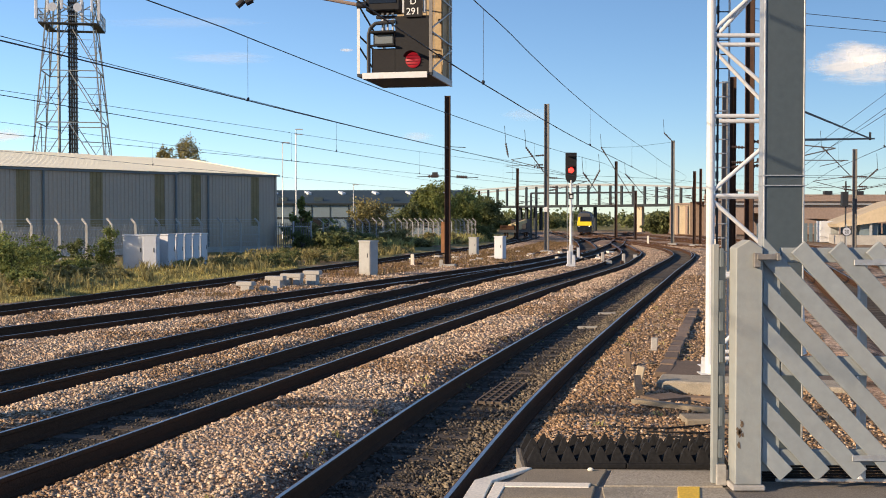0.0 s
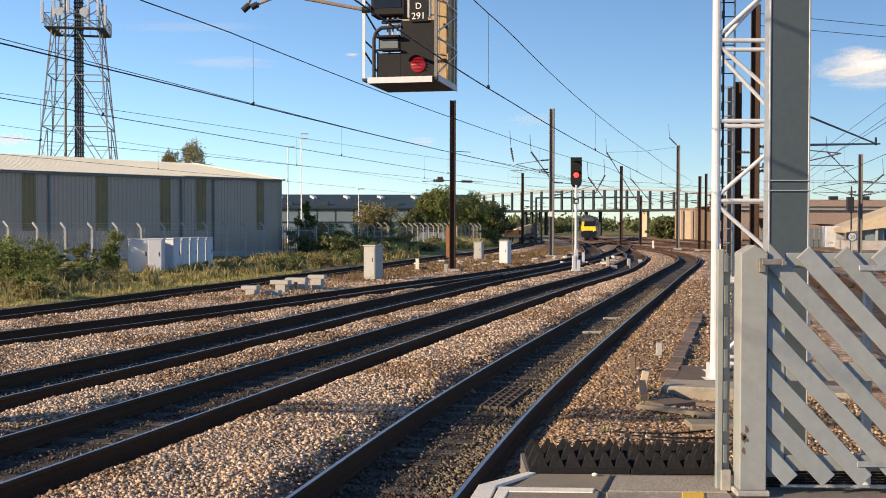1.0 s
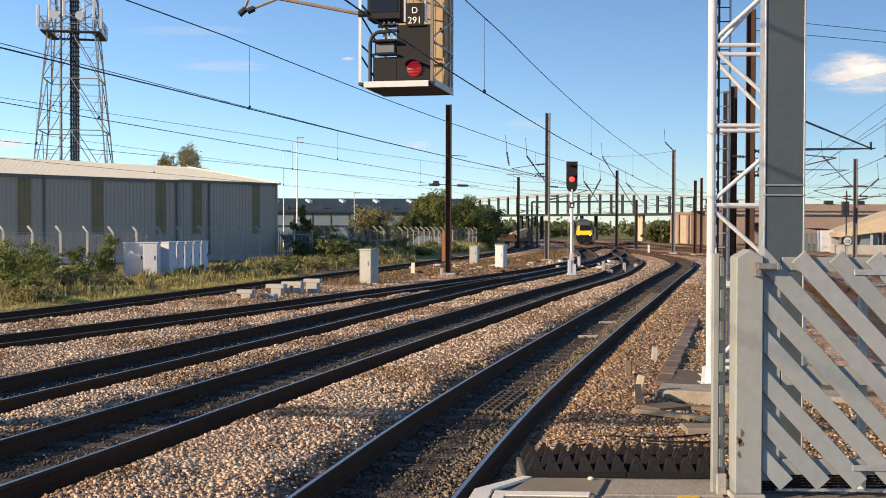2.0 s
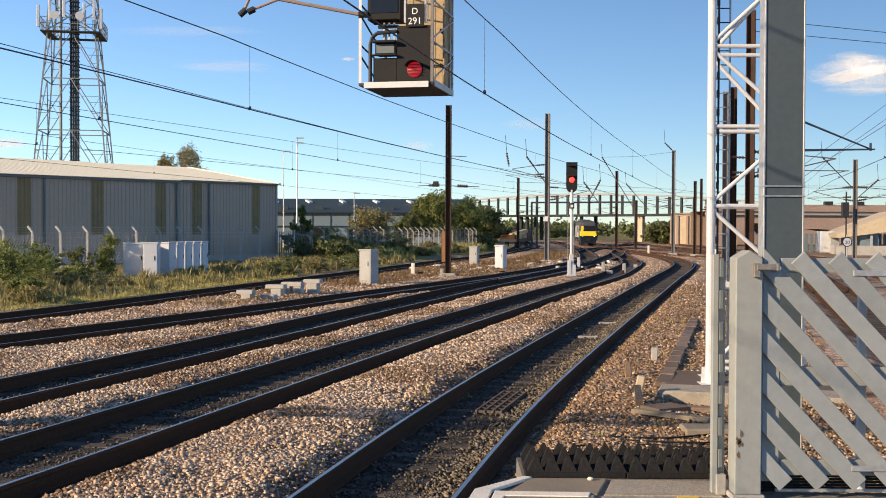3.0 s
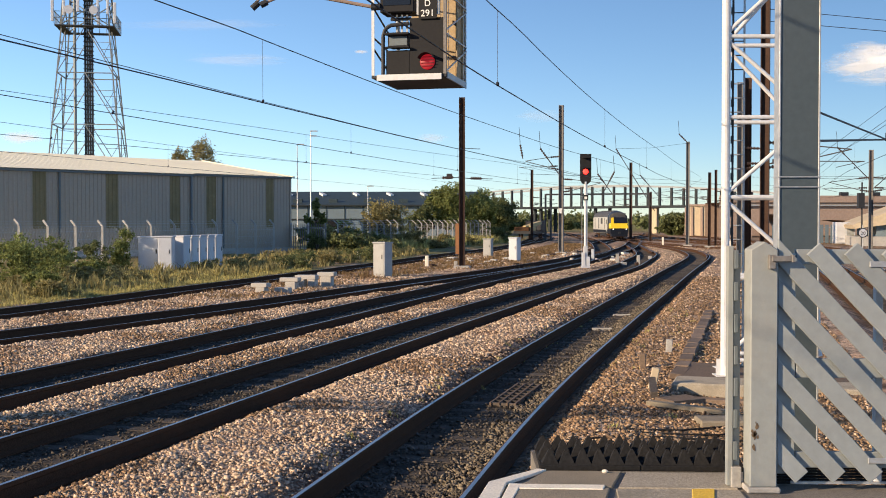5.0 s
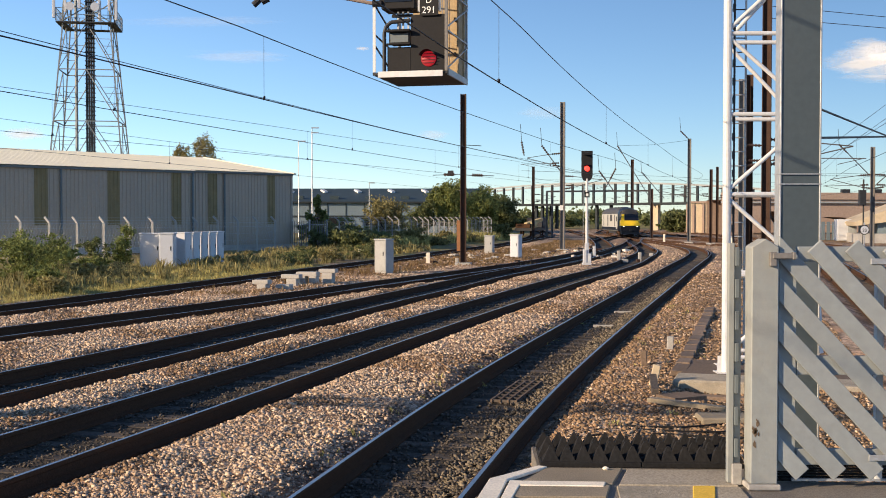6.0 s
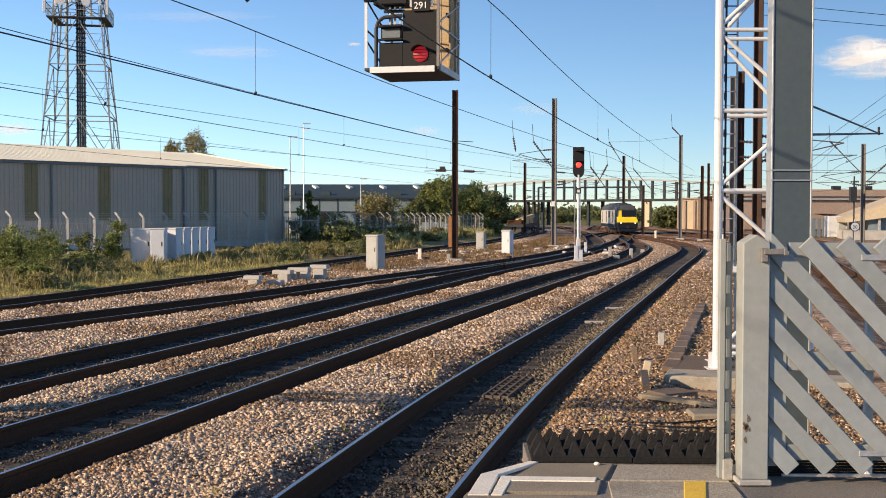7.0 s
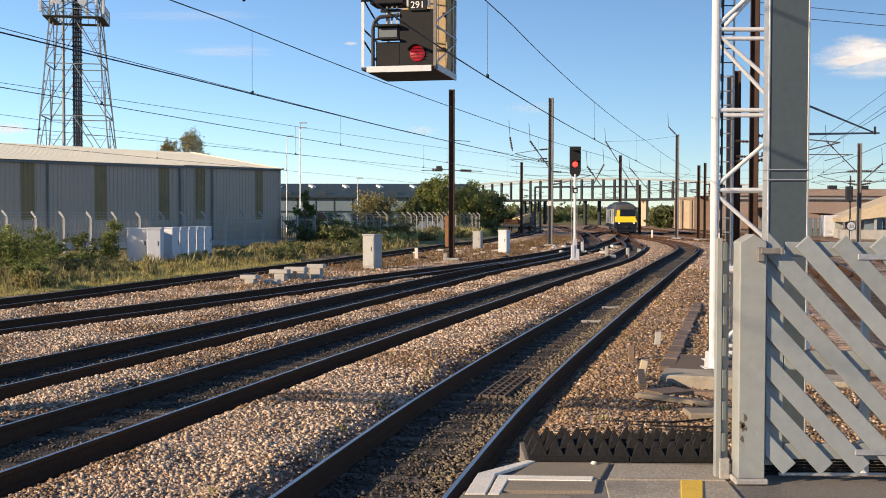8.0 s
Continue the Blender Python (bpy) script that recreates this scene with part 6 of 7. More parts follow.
# ---- track machine standing beyond the second mast ----
def track_machine():
    t = thing("track_machine", "low grey and yellow track machine parked on the siding", "track machine", pose(9.2, 160, 0, 0, 0, -15))
    part("frame", boxes((-1.3, 1.3, 0, 12, 0.7, 1.1)), DARK_STEEL, t)
    part("deck_load", boxes((-1.2, 0.9, 0.2, 6, 1.1, 1.7), bevel=0.05), RAIL_SIDE, t)
    part("cab", boxes((-1.2, 1.2, 8, 11.5, 1.1, 2.6), bevel=0.1), DARK_STEEL, t)
    part("boom", bar(bmesh.new(), (0.2, 0.5, 1.6), (1.2, 7, 2.3), 0.5, 0.5), TAN_MACHINE, t, "dusty yellow boom")
    part("engine_hood", boxes((0.1, 1.25, 1.0, 4.0, 1.1, 1.9), bevel=0.08), TAN_MACHINE, t, "dusty yellow engine hood")
    for y in (1.5, 3.2, 9.0, 10.6):
        for x in (-0.78, 0.66):
            part("wheel", tube(bmesh.new(), (x, y, 0.42), (x + 0.12, y, 0.42), 0.42, 14), RAIL_SIDE, t)
    return t


track_machine()


# ---- vegetation ----
def leaf_mesh(name, centres, size, mat, seed, up=0.35):
    """Many small bent leaves, two triangles each, at the given centres."""
    rs = np.random.RandomState(seed)
    k = len(centres)
    a = rs.normal(size=(k, 3))
    a[:, 2] += up
    a /= np.linalg.norm(a, axis=1, keepdims=True)
    b = np.cross(a, rs.normal(size=(k, 3)))
    b /= np.linalg.norm(b, axis=1, keepdims=True)
    c = np.cross(a, b)
    s = (np.asarray(size) * rs.uniform(0.6, 1.3, k))[:, None]
    co = np.stack((centres - b * s, centres + c * s * 0.55 + a * s * 0.15, centres + b * s, centres - c * s * 0.55 + a * s * 0.15), 1).reshape(-1, 3)
    f = np.arange(4 * k).reshape(-1, 4)
    me = bpy.data.meshes.new(name)
    me.from_pydata(co.tolist(), [], f.tolist())
    me.materials.append(mat)
    return me


def crown_points(blobs, n, seed):
    """Leaf centres in uneven clumps: blobs are (x, y, z, rx, ry, rz)."""
    rs = np.random.RandomState(seed)
    out = []
    vol = np.array([b[3] * b[4] * b[5] for b in blobs]) ** 0.7
    for b, w in zip(blobs, vol / vol.sum()):
        clumps = max(8, int(n * w / 45))
        d = rs.normal(size=(clumps, 3))
        d /= np.linalg.norm(d, axis=1, keepdims=True)
        cc = d * rs.uniform(0.45, 1.05, (clumps, 1)) * np.array(b[3:6])
        per = int(n * w / clumps)
        sp = 0.22 * np.array(b[3:6]) * rs.uniform(0.6, 1.4, (clumps, 1))
        p = cc[:, None] + rs.normal(size=(clumps, per, 3)) * sp[:, None] * 0.75
        out.append(p.reshape(-1, 3) + np.array(b[:3]))
    return np.concatenate(out)


def tree(x, y, blobs, n, size, mat, label, seed, trunk=0.16, category="tree", name="tree"):
    t = thing(name, label, category, pose(x, y, -0.1), "trees and bushes")
    pts = crown_points(blobs, n, seed)
    pts = pts[pts[:, 2] > 0.1]
    crown = new("crown", leaf_mesh("crown", pts, size, mat, seed))
    crown.parent = t
    rs = random.Random(seed)
    top = max(b[2] for b in blobs)
    part("trunk", tube(bmesh.new(), (0, 0, -0.2), (0.1, 0, top * 0.75), trunk, 8, trunk * 0.4), BARK, t)
    for b in blobs:
        z = top * rs.uniform(0.2, 0.5)
        part("limb", tube(bmesh.new(), (0.03, 0, z), (b[0] * 0.9, b[1] * 0.9, b[2]), trunk * 0.5, 6, trunk * 0.12), BARK, t)
    return t


def random_blobs(w, h, k, seed, z0=0.35, spread=0.8):
    rs = random.Random(seed)
    out = []
    for i in range(k):
        a = rs.uniform(0, 6.28)
        q = rs.uniform(0.1, spread)
        z = h * rs.uniform(z0, 0.86)
        s = rs.uniform(0.26, 0.46)
        out.append((w * q * math.cos(a) * 0.5, w * q * math.sin(a) * 0.4, z, w * s * 0.78, w * s * 0.7, h * s * 0.62))
    return out


tree(-26.1, 112, [(0.3, 0, 9.6, 0.7, 0.7, 0.9), (-1.7, 0, 8.9, 0.6, 0.6, 0.9), (-1.4, 0, 8.2, 1.0, 0.9, 1.6), (0.9, 0, 8.8, 1.0, 0.9, 1.7), (-0.4, 0, 7.2, 1.6, 1.0, 1.4), (1.6, 0, 7.6, 1.0, 0.9, 1.4), (-2.3, 0, 7.0, 1.0, 0.9, 0.9), (0.2, 0, 6.5, 2.2, 1, 1.6)], 16000, 0.095, LEAF_OLIVE, "feathery young birch rising behind the shed roof", 21)
tree(-1.2, 129, random_blobs(3.9, 7.0, 12, 2, 0.3), 12000, 0.15, LEAF, "dense green tree behind the fence", 22)
tree(3.1, 144, random_blobs(5.7, 6.2, 13, 3, 0.2), 13000, 0.16, LEAF, "broad dark green tree behind the mast", 23)
tree(4.8, 150, random_blobs(5.2, 5.4, 12, 4, 0.25), 12000, 0.18, LEAF_DARK, "broad dark green bush near the bridge", 24, category="bush", name="bush")
tree(-4.0, 127, random_blobs(3.3, 4.9, 9, 9, 0.25), 8000, 0.14, LEAF_DARK, "dark green bush behind the fence", 29, category="bush", name="bush")
tree(-6.9, 106, random_blobs(4.2, 4.2, 11, 5, 0.3), 8000, 0.12, LEAF_OLIVE, "rounded olive-brown bush behind the fence", 25, category="bush", name="bush")
tree(-12.4, 98, [(0, 0, 1.2, 0.8, 0.7, 0.9), (-0.5, 0, 2.2, 0.6, 0.5, 0.8), (0.5, 0, 2.6, 0.6, 0.5, 0.8), (0.1, 0, 3.6, 0.45, 0.4, 0.8), (-0.9, 0, 1.4, 0.7, 0.6, 0.7), (1.0, 0, 1.5, 0.7, 0.5, 0.8)], 2600, 0.17, LEAF, "thin green sapling behind the palisade", 26, category="bush", name="bush")
# LEAF_DARK bushes at y 84 to 87: shaded undergrowth put in as leaf colour
for i, (x, y, w, h, mt) in enumerate(((-10.6, 95, 3.4, 2.2, LEAF_OLIVE), (-8.3, 88.5, 2.8, 2.2, LEAF_DARK), (-6.6, 92.5, 2.6, 1.7, LEAF_DARK), (-9.3, 101, 3.6, 3.0, LEAF), (-4.2, 99, 3.0, 1.6, LEAF_OLIVE), (-2.0, 104, 3.0, 1.7, LEAF_OLIVE), (0.6, 117, 3.0, 1.3, LEAF_OLIVE), (-7.2, 96, 2.4, 1.6, LEAF_OLIVE), (-9.2, 85.5, 2.8, 1.7, LEAF_DARK), (-7.6, 84.3, 3.0, 1.9, LEAF_DARK), (-5.9, 86.5, 2.8, 1.5, LEAF_DARK), (-10.9, 87.0, 1.8, 1.6, LEAF_DARK), (4.6, 132, 3.2, 2.0, LEAF_DARK))):
    tree(x, y, random_blobs(w, h, 7, 40 + i, 0.2), 1700, 0.13, mt, "scrubby bush growing along the chain-link fence", 50 + i, 0.05, "bush", "bush")
for i, (x, y, w, h, mt) in enumerate(((-16.7, 55.2, 1.35, 2.5, LEAF), (-17.9, 54.6, 1.8, 1.7, LEAF_DARK), (-16.5, 43.0, 2.8, 2.0, LEAF), (-15.3, 41.0, 1.5, 0.95, LEAF), (-17.6, 46.0, 2.4, 1.9, LEAF), (-14.9, 44.6, 2.0, 0.95, LEAF_OLIVE), (-15.9, 49.0, 1.8, 1.0, LEAF), (-14.2, 38.2, 1.5, 0.8, LEAF_OLIVE), (-18.4, 52, 2.4, 1.2, LEAF), (-20.5, 54, 2.6, 1.4, LEAF), (-21.6, 58, 2.6, 1.1, LEAF_OLIVE))):
    tree(x, y, random_blobs(w, h, 8, 70 + i, 0.15), 3600, 0.06, mt, "leafy bramble bush in the rough grass by the shed fence", 80 + i, 0.03, "bush", "bush")


def scatter_blades(name, x, y, h, mat, label, seed, spread=0.06, width=0.012):
    """Grass and weeds: bent narrow blades in tufts."""
    rs = np.random.RandomState(seed)
    k = len(x)
    d = track_distance(x, y)
    z = ground_height(x, y, d) - 0.02
    a = rs.uniform(0, 6.28, k)
    lean = rs.normal(0, 0.35, (k, 2)) * h[:, None]
    w = width * rs.uniform(0.7, 1.5, k) * (1 + (y - 30).clip(0) * 0.02)
    dx, dy = np.cos(a) * w, np.sin(a) * w
    co = np.stack((np.stack((x - dx, y - dy, z), -1), np.stack((x + dx, y + dy, z), -1),
                   np.stack((x + lean[:, 0] * 0.4 + dx * 0.7, y + lean[:, 1] * 0.4 + dy * 0.7, z + h * 0.6), -1),
                   np.stack((x + lean[:, 0], y + lean[:, 1], z + h), -1),
                   np.stack((x + lean[:, 0] * 0.4 - dx * 0.7, y + lean[:, 1] * 0.4 - dy * 0.7, z + h * 0.6), -1)), 1).reshape(-1, 3)
    i = np.arange(k)[:, None] * 5
    f = [(*q,) for q in (i + np.array((0, 1, 2, 4))).tolist()] + [(*q,) for q in (i + np.array((4, 2, 3))).tolist()]
    me = bpy.data.meshes.new(name)
    me.from_pydata(co.tolist(), [], f)
    me.materials.append(mat)
    return tagged(new(name, me), label, "grass", kind="stuff")


def tufts(n, per, seed, xf, y0, y1, sx):
    rs = np.random.RandomState(seed)
    cy = y0 + (y1 - y0) * rs.power(1.1, n)
    cx = xf(cy, rs.uniform(size=n))
    x = np.repeat(cx, per) + rs.normal(0, sx, n * per)
    y = np.repeat(cy, per) + rs.normal(0, sx, n * per)
    hh = np.repeat(rs.uniform(0.5, 1.3, n), per) * rs.uniform(0.6, 1.2, n * per)
    return x, y, hh


x, y, hh = tufts(4600, 12, 31, lambda cy, u: left_edge(cy) - 1.6 - u ** 1.5 * 8.5, 28, 60, 0.10)
scatter_blades("rough_grass", x, y, hh ** 1.6 * 0.12, GRASS, "dry yellow-green rough grass between the siding and the shed", 32, width=0.007)
x, y, hh = tufts(800, 14, 33, lambda cy, u: left_edge(cy) - 2.2 - u * 7.5, 30, 90, 0.12)
scatter_blades("green_weeds", x, y, hh ** 1.5 * 0.40, LEAF_OLIVE, "green and brown weeds along the fence", 34, width=0.02)
x, y, hh = tufts(800, 12, 35, lambda cy, u: left_edge(cy) + 1.5 + u * (3.0 + (cy - 40) * 0.05), 37, 96, 0.14)
scatter_blades("dry_weeds", x, y, hh ** 1.5 * 0.15, WEED, "rust-coloured dry weeds between the lines", 36, width=0.014)
rs = random.Random(12)
for i in range(36):
    y = rs.uniform(33, 84) if i < 22 else rs.uniform(60, 84)
    x = float(left_edge(np.array(y))) - (rs.uniform(2.6, 8.0) if i < 22 else rs.uniform(2.2, 5.0))
    w, h = rs.uniform(0.9, 2.2), rs.uniform(0.45, 1.1) if i < 22 else rs.uniform(0.7, 1.3)
    # from 22 on, the darker leaf colour stands in for the shed's shadow
    tree(x, y, random_blobs(w, h, 5, 120 + i, 0.1), 900, 0.055, rs.choice((LEAF, LEAF_OLIVE, LEAF_OLIVE, LEAF_DARK)) if i < 22 else LEAF_DARK, "low bramble clump in the rough grass", 140 + i, 0.02, "bush", "bush")
x, y, hh = tufts(900, 10, 41, lambda cy, u: np.interp(cy, [60, 80, 100, 130], [2.0, 5.0, 9.0, 14.0]) + u * 4.0 - 2.5, 60, 130, 0.2)
scatter_blades("yard_weeds", x, y, hh * 0.14, WEED, "sparse dry weeds between the far lines", 42, width=0.016)
x, y, hh = tufts(500, 12, 37, lambda cy, u: -9.0 + (cy - 88) * 0.27 + 0.4 + u * 2.0, 88, 136, 0.2)
scatter_blades("fence_weeds", x, y, hh * 0.8, GRASS, "tall dry grass along the chain-link fence", 38, width=0.02)
x, y, hh = tufts(110, 10, 39, lambda cy, u: np.where(u < 0.6, -1.9 + (cy - 11) * 0.26 + (u - 0.3) * 1.4, 3.0 + (cy - 18) * 0.25 + (u - 0.8) * 4), 9, 34, 0.05)
scatter_blades("ballast_weeds", x, y, hh * 0.07, GRASS, "sparse small weeds in the ballast", 40)

# far woodland under and beyond the bridge
rs = np.random.RandomState(77)
pts = []
for k in range(150):
    cx, cy, s = rs.uniform(-60, 150), rs.uniform(330, 520), rs.uniform(3, 6.5)
    p = rs.normal(size=(130, 3)) * np.array((s, s * 0.7, s * 0.38)) * 0.55 + np.array((cx, cy, s * 0.55))
    pts.append(p[p[:, 2] > 0])
woods = tagged(new("far_woods", leaf_mesh("far_woods", np.concatenate(pts), 0.9, LEAF_DARK, 78)), "distant dark green woodland beyond the bridge", "woodland", kind="stuff")
for i, (x, y, w, h) in enumerate(((39.3, 205, 6.0, 3.9), (42.5, 214, 6.0, 4.4), (16, 300, 12, 3.5), (30, 330, 14, 4.0))):
    tree(x, y, random_blobs(w, h, 9, 90 + i, 0.2), 2600, 0.4, LEAF_DARK, "dark green trees under the bridge", 95 + i, 0.15)

# ---- clouds: far flat veils of vapour ----
def cloud_material(seed, thick):
    m = bpy.data.materials.new("cloud_vapour")
    m.use_nodes = True
    n, l = m.node_tree.nodes, m.node_tree.links
    b = n["Principled BSDF"]
    b.inputs["Base Color"].default_value = (0.78, 0.79, 0.82, 1)
    b.inputs["Roughness"].default_value, b.inputs["Specular IOR Level"].default_value = 1.0, 0.0
    co = n.new("ShaderNodeTexCoord")
    mp = n.new("ShaderNodeMapping")
    mp.inputs["Location"].default_value = (seed, seed * 0.7, 0)
    mp.inputs["Scale"].default_value = (1.5, 2.6, 1)
    l.new(co.outputs["Object"], mp.inputs["Vector"])
    tx = n.new("ShaderNodeTexNoise")
    tx.inputs["Scale"].default_value, tx.inputs["Detail"].default_value, tx.inputs["Roughness"].default_value = 1.1, 8, 0.6
    l.new(mp.outputs[0], tx.inputs["Vector"])
    ln = n.new("ShaderNodeVectorMath")
    ln.operation = "LENGTH"
    l.new(co.outputs["Object"], ln.inputs[0])
    fall = n.new("ShaderNodeMapRange")
    fall.inputs["From Min"].default_value, fall.inputs["From Max"].default_value = 0.15, 0.95
    fall.inputs["To Min"].default_value, fall.inputs["To Max"].default_value = 0.42, -0.45
    l.new(ln.outputs["Value"], fall.inputs["Value"])
    add = n.new("ShaderNodeMath")
    l.new(tx.outputs["Fac"], add.inputs[0]), l.new(fall.outputs[0], add.inputs[1])
    rng = n.new("ShaderNodeMapRange")
    rng.inputs["From Min"].default_value, rng.inputs["From Max"].default_value = 0.45, 0.85
    rng.inputs["To Max"].default_value = thick
    l.new(add.outputs[0], rng.inputs["Value"])
    l.new(rng.outputs[0], b.inputs["Alpha"])
    return m


def cloud(x, z, w, h, seed, thick, label):
    bm = bmesh.new()
    bmesh.ops.create_grid(bm, x_segments=1, y_segments=1, size=1)
    o = part("cloud", bm, cloud_material(seed, thick))
    tagged(o, label, "cloud", kind="structure")
    o.matrix_basis = pose(x, 2400, z, 90, 0, 0) @ Matrix.Diagonal((w, h, 1, 1))
    o.visible_shadow = False


cloud(900, 328, 270, 66, 3.1, 0.9, "white evening cloud with a ragged top")
cloud(885, 352, 150, 48, 5.2, 0.75, "white evening cloud puff")
cloud(-930, 182, 80, 26, 7.7, 0.7, "small white cloud low in the sky")
cloud(-470, 345, 190, 24, 11.3, 0.22, "thin streak of high cloud")
cloud(-560, 420, 300, 22, 15.3, 0.12, "thin streak of high cloud")
cloud(-55, 178, 60, 18, 19.9, 0.30, "thin pale cloud streak")
cloud(180, 225, 90, 26, 23.9, 0.16, "thin pale cloud streak")
cloud(-205, 362, 26, 7, 27.2, 0.6, "tiny pale wisp of cloud")


# ---- the train ----
def loft(rings, mats=None, close=True):
    """Skins a list of rings of equal count; each ring is a list of 3D points."""
    bm = bmesh.new()
    rv = [[bm.verts.new(p) for p in r] for r in rings]
    k = len(rings[0])
    for a, b in zip(rv[:-1], rv[1:]):
        for i in range(k):
            j = (i + 1) % k
            bm.faces.new((a[i], a[j], b[j], b[i]))
    if close:
        bm.faces.new(rv[0][::-1])
        bm.faces.new(rv[-1])
    bmesh.ops.recalc_face_normals(bm, faces=bm.faces)
    return bm


def car_ring(y, half, z0, zs, zr):
    """Body section: flat sides, tumblehome and a rounded roof."""
    out = [(-half * 0.96, y, z0), (-half, y, z0 + 0.4), (-half, y, zs - 0.5)]
    for k in range(9):
        a = radians(180 - k * 22.5)
        out.append((half * 0.99 * math.cos(a), y, zs + (zr - zs) * math.sin(a)))
    return out + [(half, y, zs - 0.5), (half, y, z0 + 0.4), (half * 0.96, y, z0)]


def bogie(y, t):
    f = part("bogie", boxes((-1.05, -0.85, y - 1.8, y + 1.8, 0.45, 0.75), (0.85, 1.05, y - 1.8, y + 1.8, 0.45, 0.75), (-0.9, 0.9, y - 0.3, y + 0.3, 0.5, 0.8), bevel=0.03), RAIL_SIDE, t)
    for dy in (-1.3, 1.3):
        for x in (-0.82, 0.69):
            part("wheel", tube(bmesh.new(), (x, y + dy, 0.47), (x + 0.13, y + dy, 0.47), 0.46, 18), RAIL_SIDE, f)
        part("axle", tube(bmesh.new(), (-0.8, y + dy, 0.47), (0.8, y + dy, 0.47), 0.08, 8), DARK_STEEL, f)


def power_car():
    """Front at y = 0, body behind it along +y; the thing turns about the middle of its length."""
    t = thing("power_car", "streamlined diesel power car with a yellow nose and silver side", "train")
    o = -8.9            # local offset so that the origin lies mid-length
    R = lambda y, h, z0, zs, zr: car_ring(y + o, h, z0, zs, zr)
    part("body", loft([R(2.7, 1.36, 0.75, 3.10, 4.00), R(17.6, 1.36, 0.75, 3.10, 4.00)]), TRAIN_GREY, t, "silver-grey body side")
    part("cab_side", loft([R(1.55, 1.33, 0.75, 3.0, 3.84), R(2.69, 1.36, 0.75, 3.10, 4.00)]), TRAIN_BLUE, t, "dark blue cab side")
    part("roof_fairing", loft([[(x * 1.004, y, z + 0.012) for x, y, z in R(a, h, 3.1, zs, zr)[3:12]] + [(0.9, a + o, zs + 0.1), (-0.9, a + o, zs + 0.1)] for a, h, zs, zr in ((1.2, 1.30, 3.0, 3.78), (3.0, 1.36, 3.10, 4.01), (17.6, 1.36, 3.10, 4.01))]), TRAIN_ROOF, t, "dark grimy roof")
    # raked nose: lower jaw, then the windscreen face above it
    jaw = [[(-1.22, 0.15 + o, 0.70), (-1.28, 0.12 + o, 1.15), (-1.26, 0.10 + o, 1.48), (1.26, 0.10 + o, 1.48), (1.28, 0.12 + o, 1.15), (1.22, 0.15 + o, 0.70)],
           [(-1.33, 1.54 + o, 0.75), (-1.33, 1.54 + o, 1.15), (-1.33, 1.54 + o, 1.48), (1.33, 1.54 + o, 1.48), (1.33, 1.54 + o, 1.15), (1.33, 1.54 + o, 0.75)]]
    part("nose_lower", loft(jaw), TRAIN_BLUE, t, "dark blue lower nose")
    low = [[(-1.26, 0.10 + o, 1.48), (-1.22, 0.42 + o, 2.20), (1.22, 0.42 + o, 2.20), (1.26, 0.10 + o, 1.48)],
           [(-1.33, 1.54 + o, 1.48), (-1.33, 1.54 + o, 2.20), (1.33, 1.54 + o, 2.20), (1.33, 1.54 + o, 1.48)]]
    part("nose_face", loft(low), TRAIN_YELLOW, t, "bright yellow nose")
    top = [[(-1.22, 0.42 + o, 2.20), (-1.10, 0.95 + o, 3.10), (-0.85, 1.15 + o, 3.40), (0.85, 1.15 + o, 3.40), (1.10, 0.95 + o, 3.10), (1.22, 0.42 + o, 2.20)],
           [(-1.33, 1.54 + o, 2.20), (-1.30, 1.54 + o, 3.05), (-0.95, 1.54 + o, 3.58), (0.95, 1.54 + o, 3.58), (1.30, 1.54 + o, 3.05), (1.33, 1.54 + o, 2.20)]]
    part("cab_front", loft(top), TRAIN_ROOF, t, "dark cab front round the windscreen")

    def on_face(pts, d=0.02):
        bm = bmesh.new()
        out = []
        for x, z in pts:
            y = 0.10 + (z - 1.48) / 0.72 * 0.32 if z < 2.2 else 0.42 + (z - 2.2) / 0.9 * 0.53
            out.append((x, y + o, z))
        vs = [bm.verts.new((x, y - d, z)) for x, y, z in out]
        ws = [bm.verts.new((x, y + 0.01, z)) for x, y, z in out]
        bm.faces.new(vs)
        for i in range(len(vs)):
            j = (i + 1) % len(vs)
            bm.faces.new((vs[i], vs[j], ws[j], ws[i]))
        bmesh.ops.recalc_face_normals(bm, faces=bm.faces)
        return bm

    # shade on the face's right is built in: wide glass, dark cheek, one yellow pillar
    part("windscreen", on_face([(-0.74, 2.20), (1.12, 2.20), (1.0, 3.08), (-0.68, 3.08)]), TRAIN_GLASS, t, "dark windscreen, run on over the shaded right of the face")
    part("lit_yellow_pillar", on_face([(-1.21, 2.20), (-0.80, 2.20), (-0.74, 3.02), (-1.09, 3.02)], 0.025), TRAIN_YELLOW, t)
    part("brow", boxes((-0.92, 1.02, 0.95 + o, 1.6 + o, 3.12, 3.64), bevel=0.05), TRAIN_ROOF, t, "dark brow over the windscreen")
    part("shaded_cheek", on_face([(1.13, 1.95), (1.22, 1.95), (1.10, 3.06), (1.02, 3.06)]), TRAIN_BLUE, t)
    for x in (-0.92, 0.92):
        b = bmesh.new()
        tube(b, (x, 0.02 + o, 1.38), (x, 0.12 + o, 1.38), 0.055, 12)
        part("headlamp", b, HEADLAMP, t, "lit headlamp")
        part("lamp_bezel", boxes((x - 0.26, x + 0.26, 0.07 + o, 0.12 + o, 1.26, 1.47)), TRAIN_GLASS, t)
    part("valance", boxes((-1.2, 1.2, 0.2 + o, 1.4 + o, 0.28, 0.72), bevel=0.06), TRAIN_BLUE, t, "dark snowplough valance")
    part("coupler", boxes((-0.15, 0.15, -0.05 + o, 0.2 + o, 0.72, 0.98)), DARK_STEEL, t)
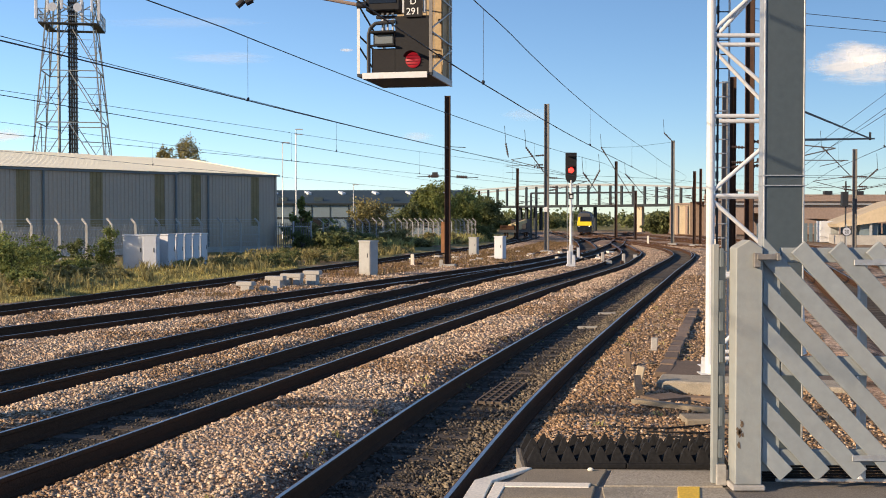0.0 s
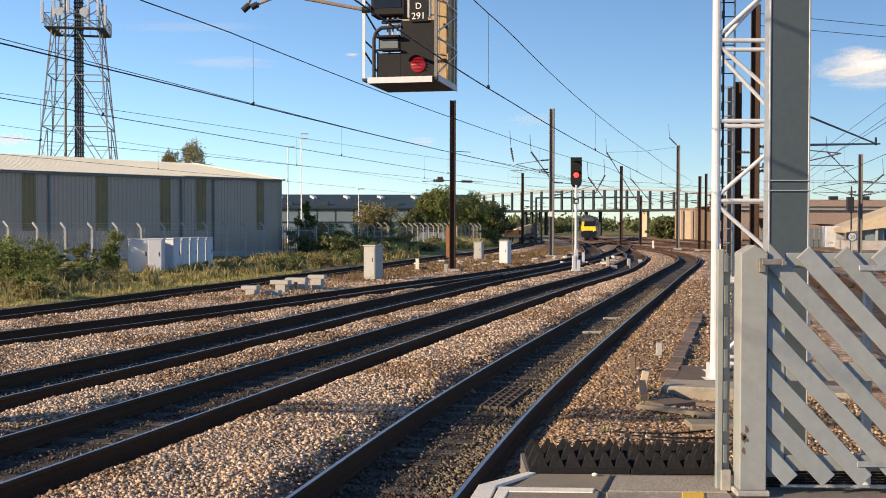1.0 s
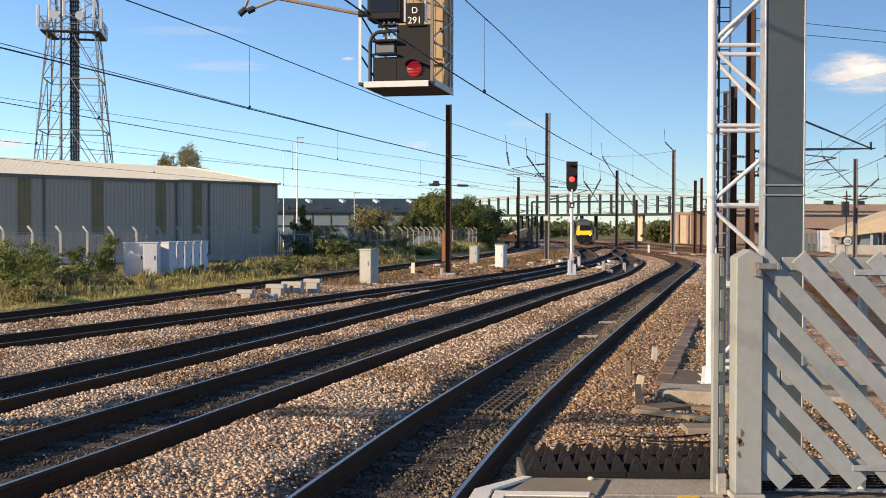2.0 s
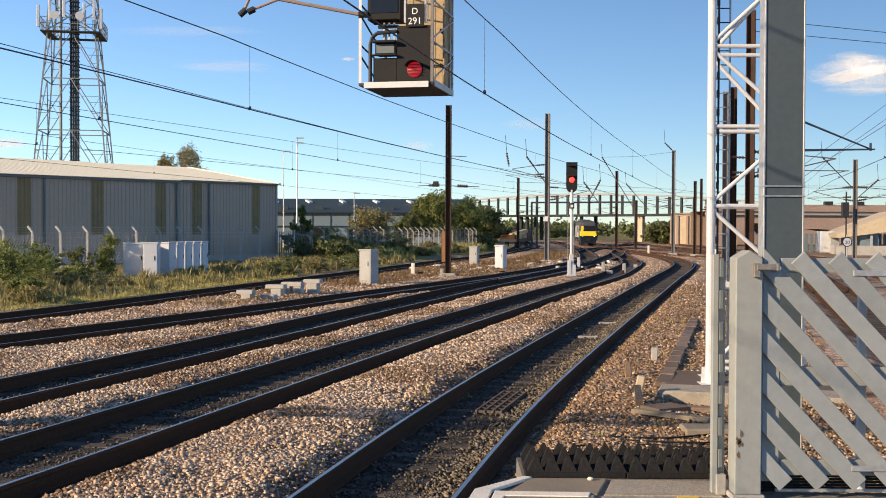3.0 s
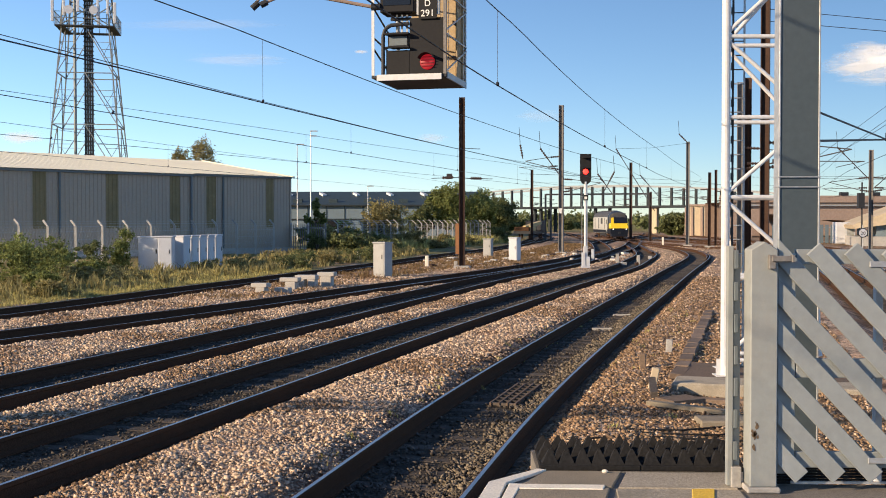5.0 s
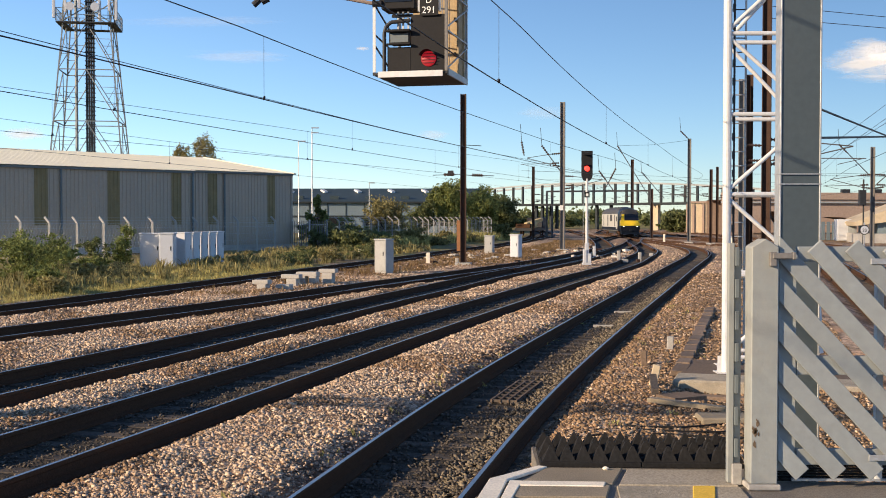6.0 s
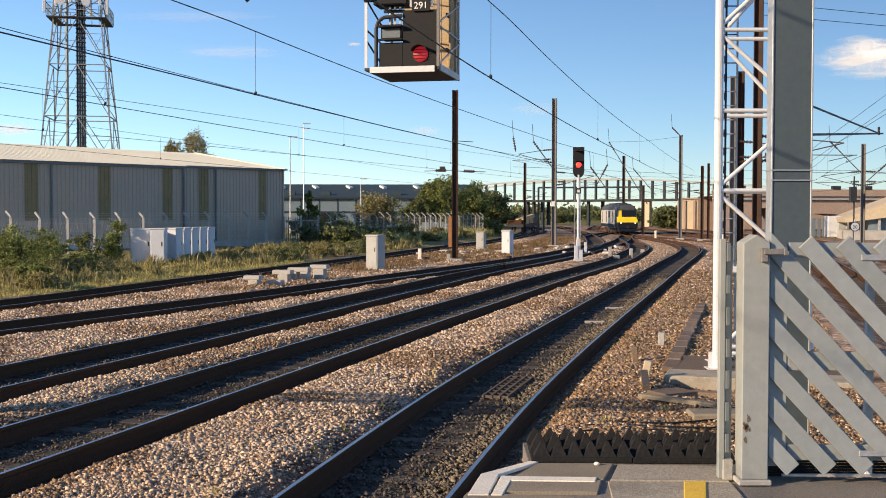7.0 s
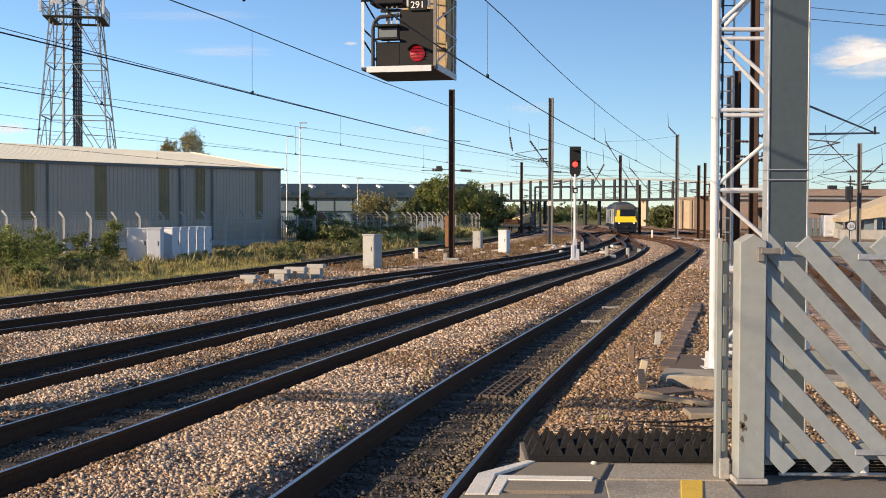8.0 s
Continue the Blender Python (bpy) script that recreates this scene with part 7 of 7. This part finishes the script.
    for s in (-1, 1):
        x = s * 1.362
        part("cab_door", boxes((min(x, x + s * 0.02), max(x, x + s * 0.02), 3.1 + o, 3.85 + o, 1.0, 2.9)), TRAIN_GREY, t)
        part("door_window", boxes((min(x, x + s * 0.03), max(x, x + s * 0.03), 3.2 + o, 3.75 + o, 2.1, 2.75)), TRAIN_GLASS, t)
        for y0, y1, z0 in ((5.0, 5.5, 1.4), (7.6, 9.4, 2.1), (11.2, 11.9, 1.4), (15.4, 15.8, 1.4)):
            part("side_grille", boxes((min(x, x + s * 0.02), max(x, x + s * 0.02), y0 + o, y1 + o, z0, 3.0)), TRAIN_ROOF, t, "dark louvred grille")
        part("blue_stripe", boxes((min(x, x + s * 0.012), max(x, x + s * 0.012), 2.75 + o, 17.55 + o, 0.80, 1.25)), TRAIN_BLUE, t)
    for k in range(4):
        part("roof_vent", boxes((-0.5, 0.5, 5 + k * 3.1 + o, 6.6 + k * 3.1 + o, 3.97, 4.09), bevel=0.03), TRAIN_ROOF, t)
    part("underframe", boxes((-1.1, 1.1, 5.6 + o, 12.2 + o, 0.35, 0.74)), DARK_STEEL, t)
    bogie(3.6 + o, t)
    bogie(14.2 + o, t)
    return t


train_car = power_car()


# ---- the train rolls in along the second line ----
def along(s, _c={}):
    """Plan point at arc length s along the second line, counted from its near end."""
    if not _c:
        pts = LINES["second"]
        _c["p"] = np.array([(p.x, p.y) for p in pts])
        _c["s"] = np.concatenate(([0], np.cumsum(np.hypot(*np.diff(_c["p"], axis=0).T))))
    return Vector((np.interp(s, _c["s"], _c["p"][:, 0]), np.interp(s, _c["s"], _c["p"][:, 1])))


def arc_at(y):
    pts = LINES["second"]
    s = 0.0
    for a, b in zip(pts[:-1], pts[1:]):
        if b.y >= y:
            return s + (b - a).length * (y - a.y) / (b.y - a.y)
        s += (b - a).length
    return s


FRONT = [(0.0, 201.0), (1.5, 190.0), (3.0, 178.0), (4.5, 166.0), (6.0, 154.0), (7.0, 147.0), (8.0, 140.0)]


def motions():
    front = lambda t: float(np.interp(t, [f[0] for f in FRONT], [arc_at(f[1]) for f in FRONT]))
    times = [0.5 * k for k in range(17)]
    rows = []
    for t in times:
        s = front(t) + 8.9
        a, b = along(s - 5.3), along(s + 5.3)
        d = b - a
        c = (a + b) / 2
        rows.append((t, pose(c.x, c.y, 0.0, 0, 0, math.degrees(math.atan2(d.y, d.x)) - 90)))
    walk(train_car, rows)


motions()
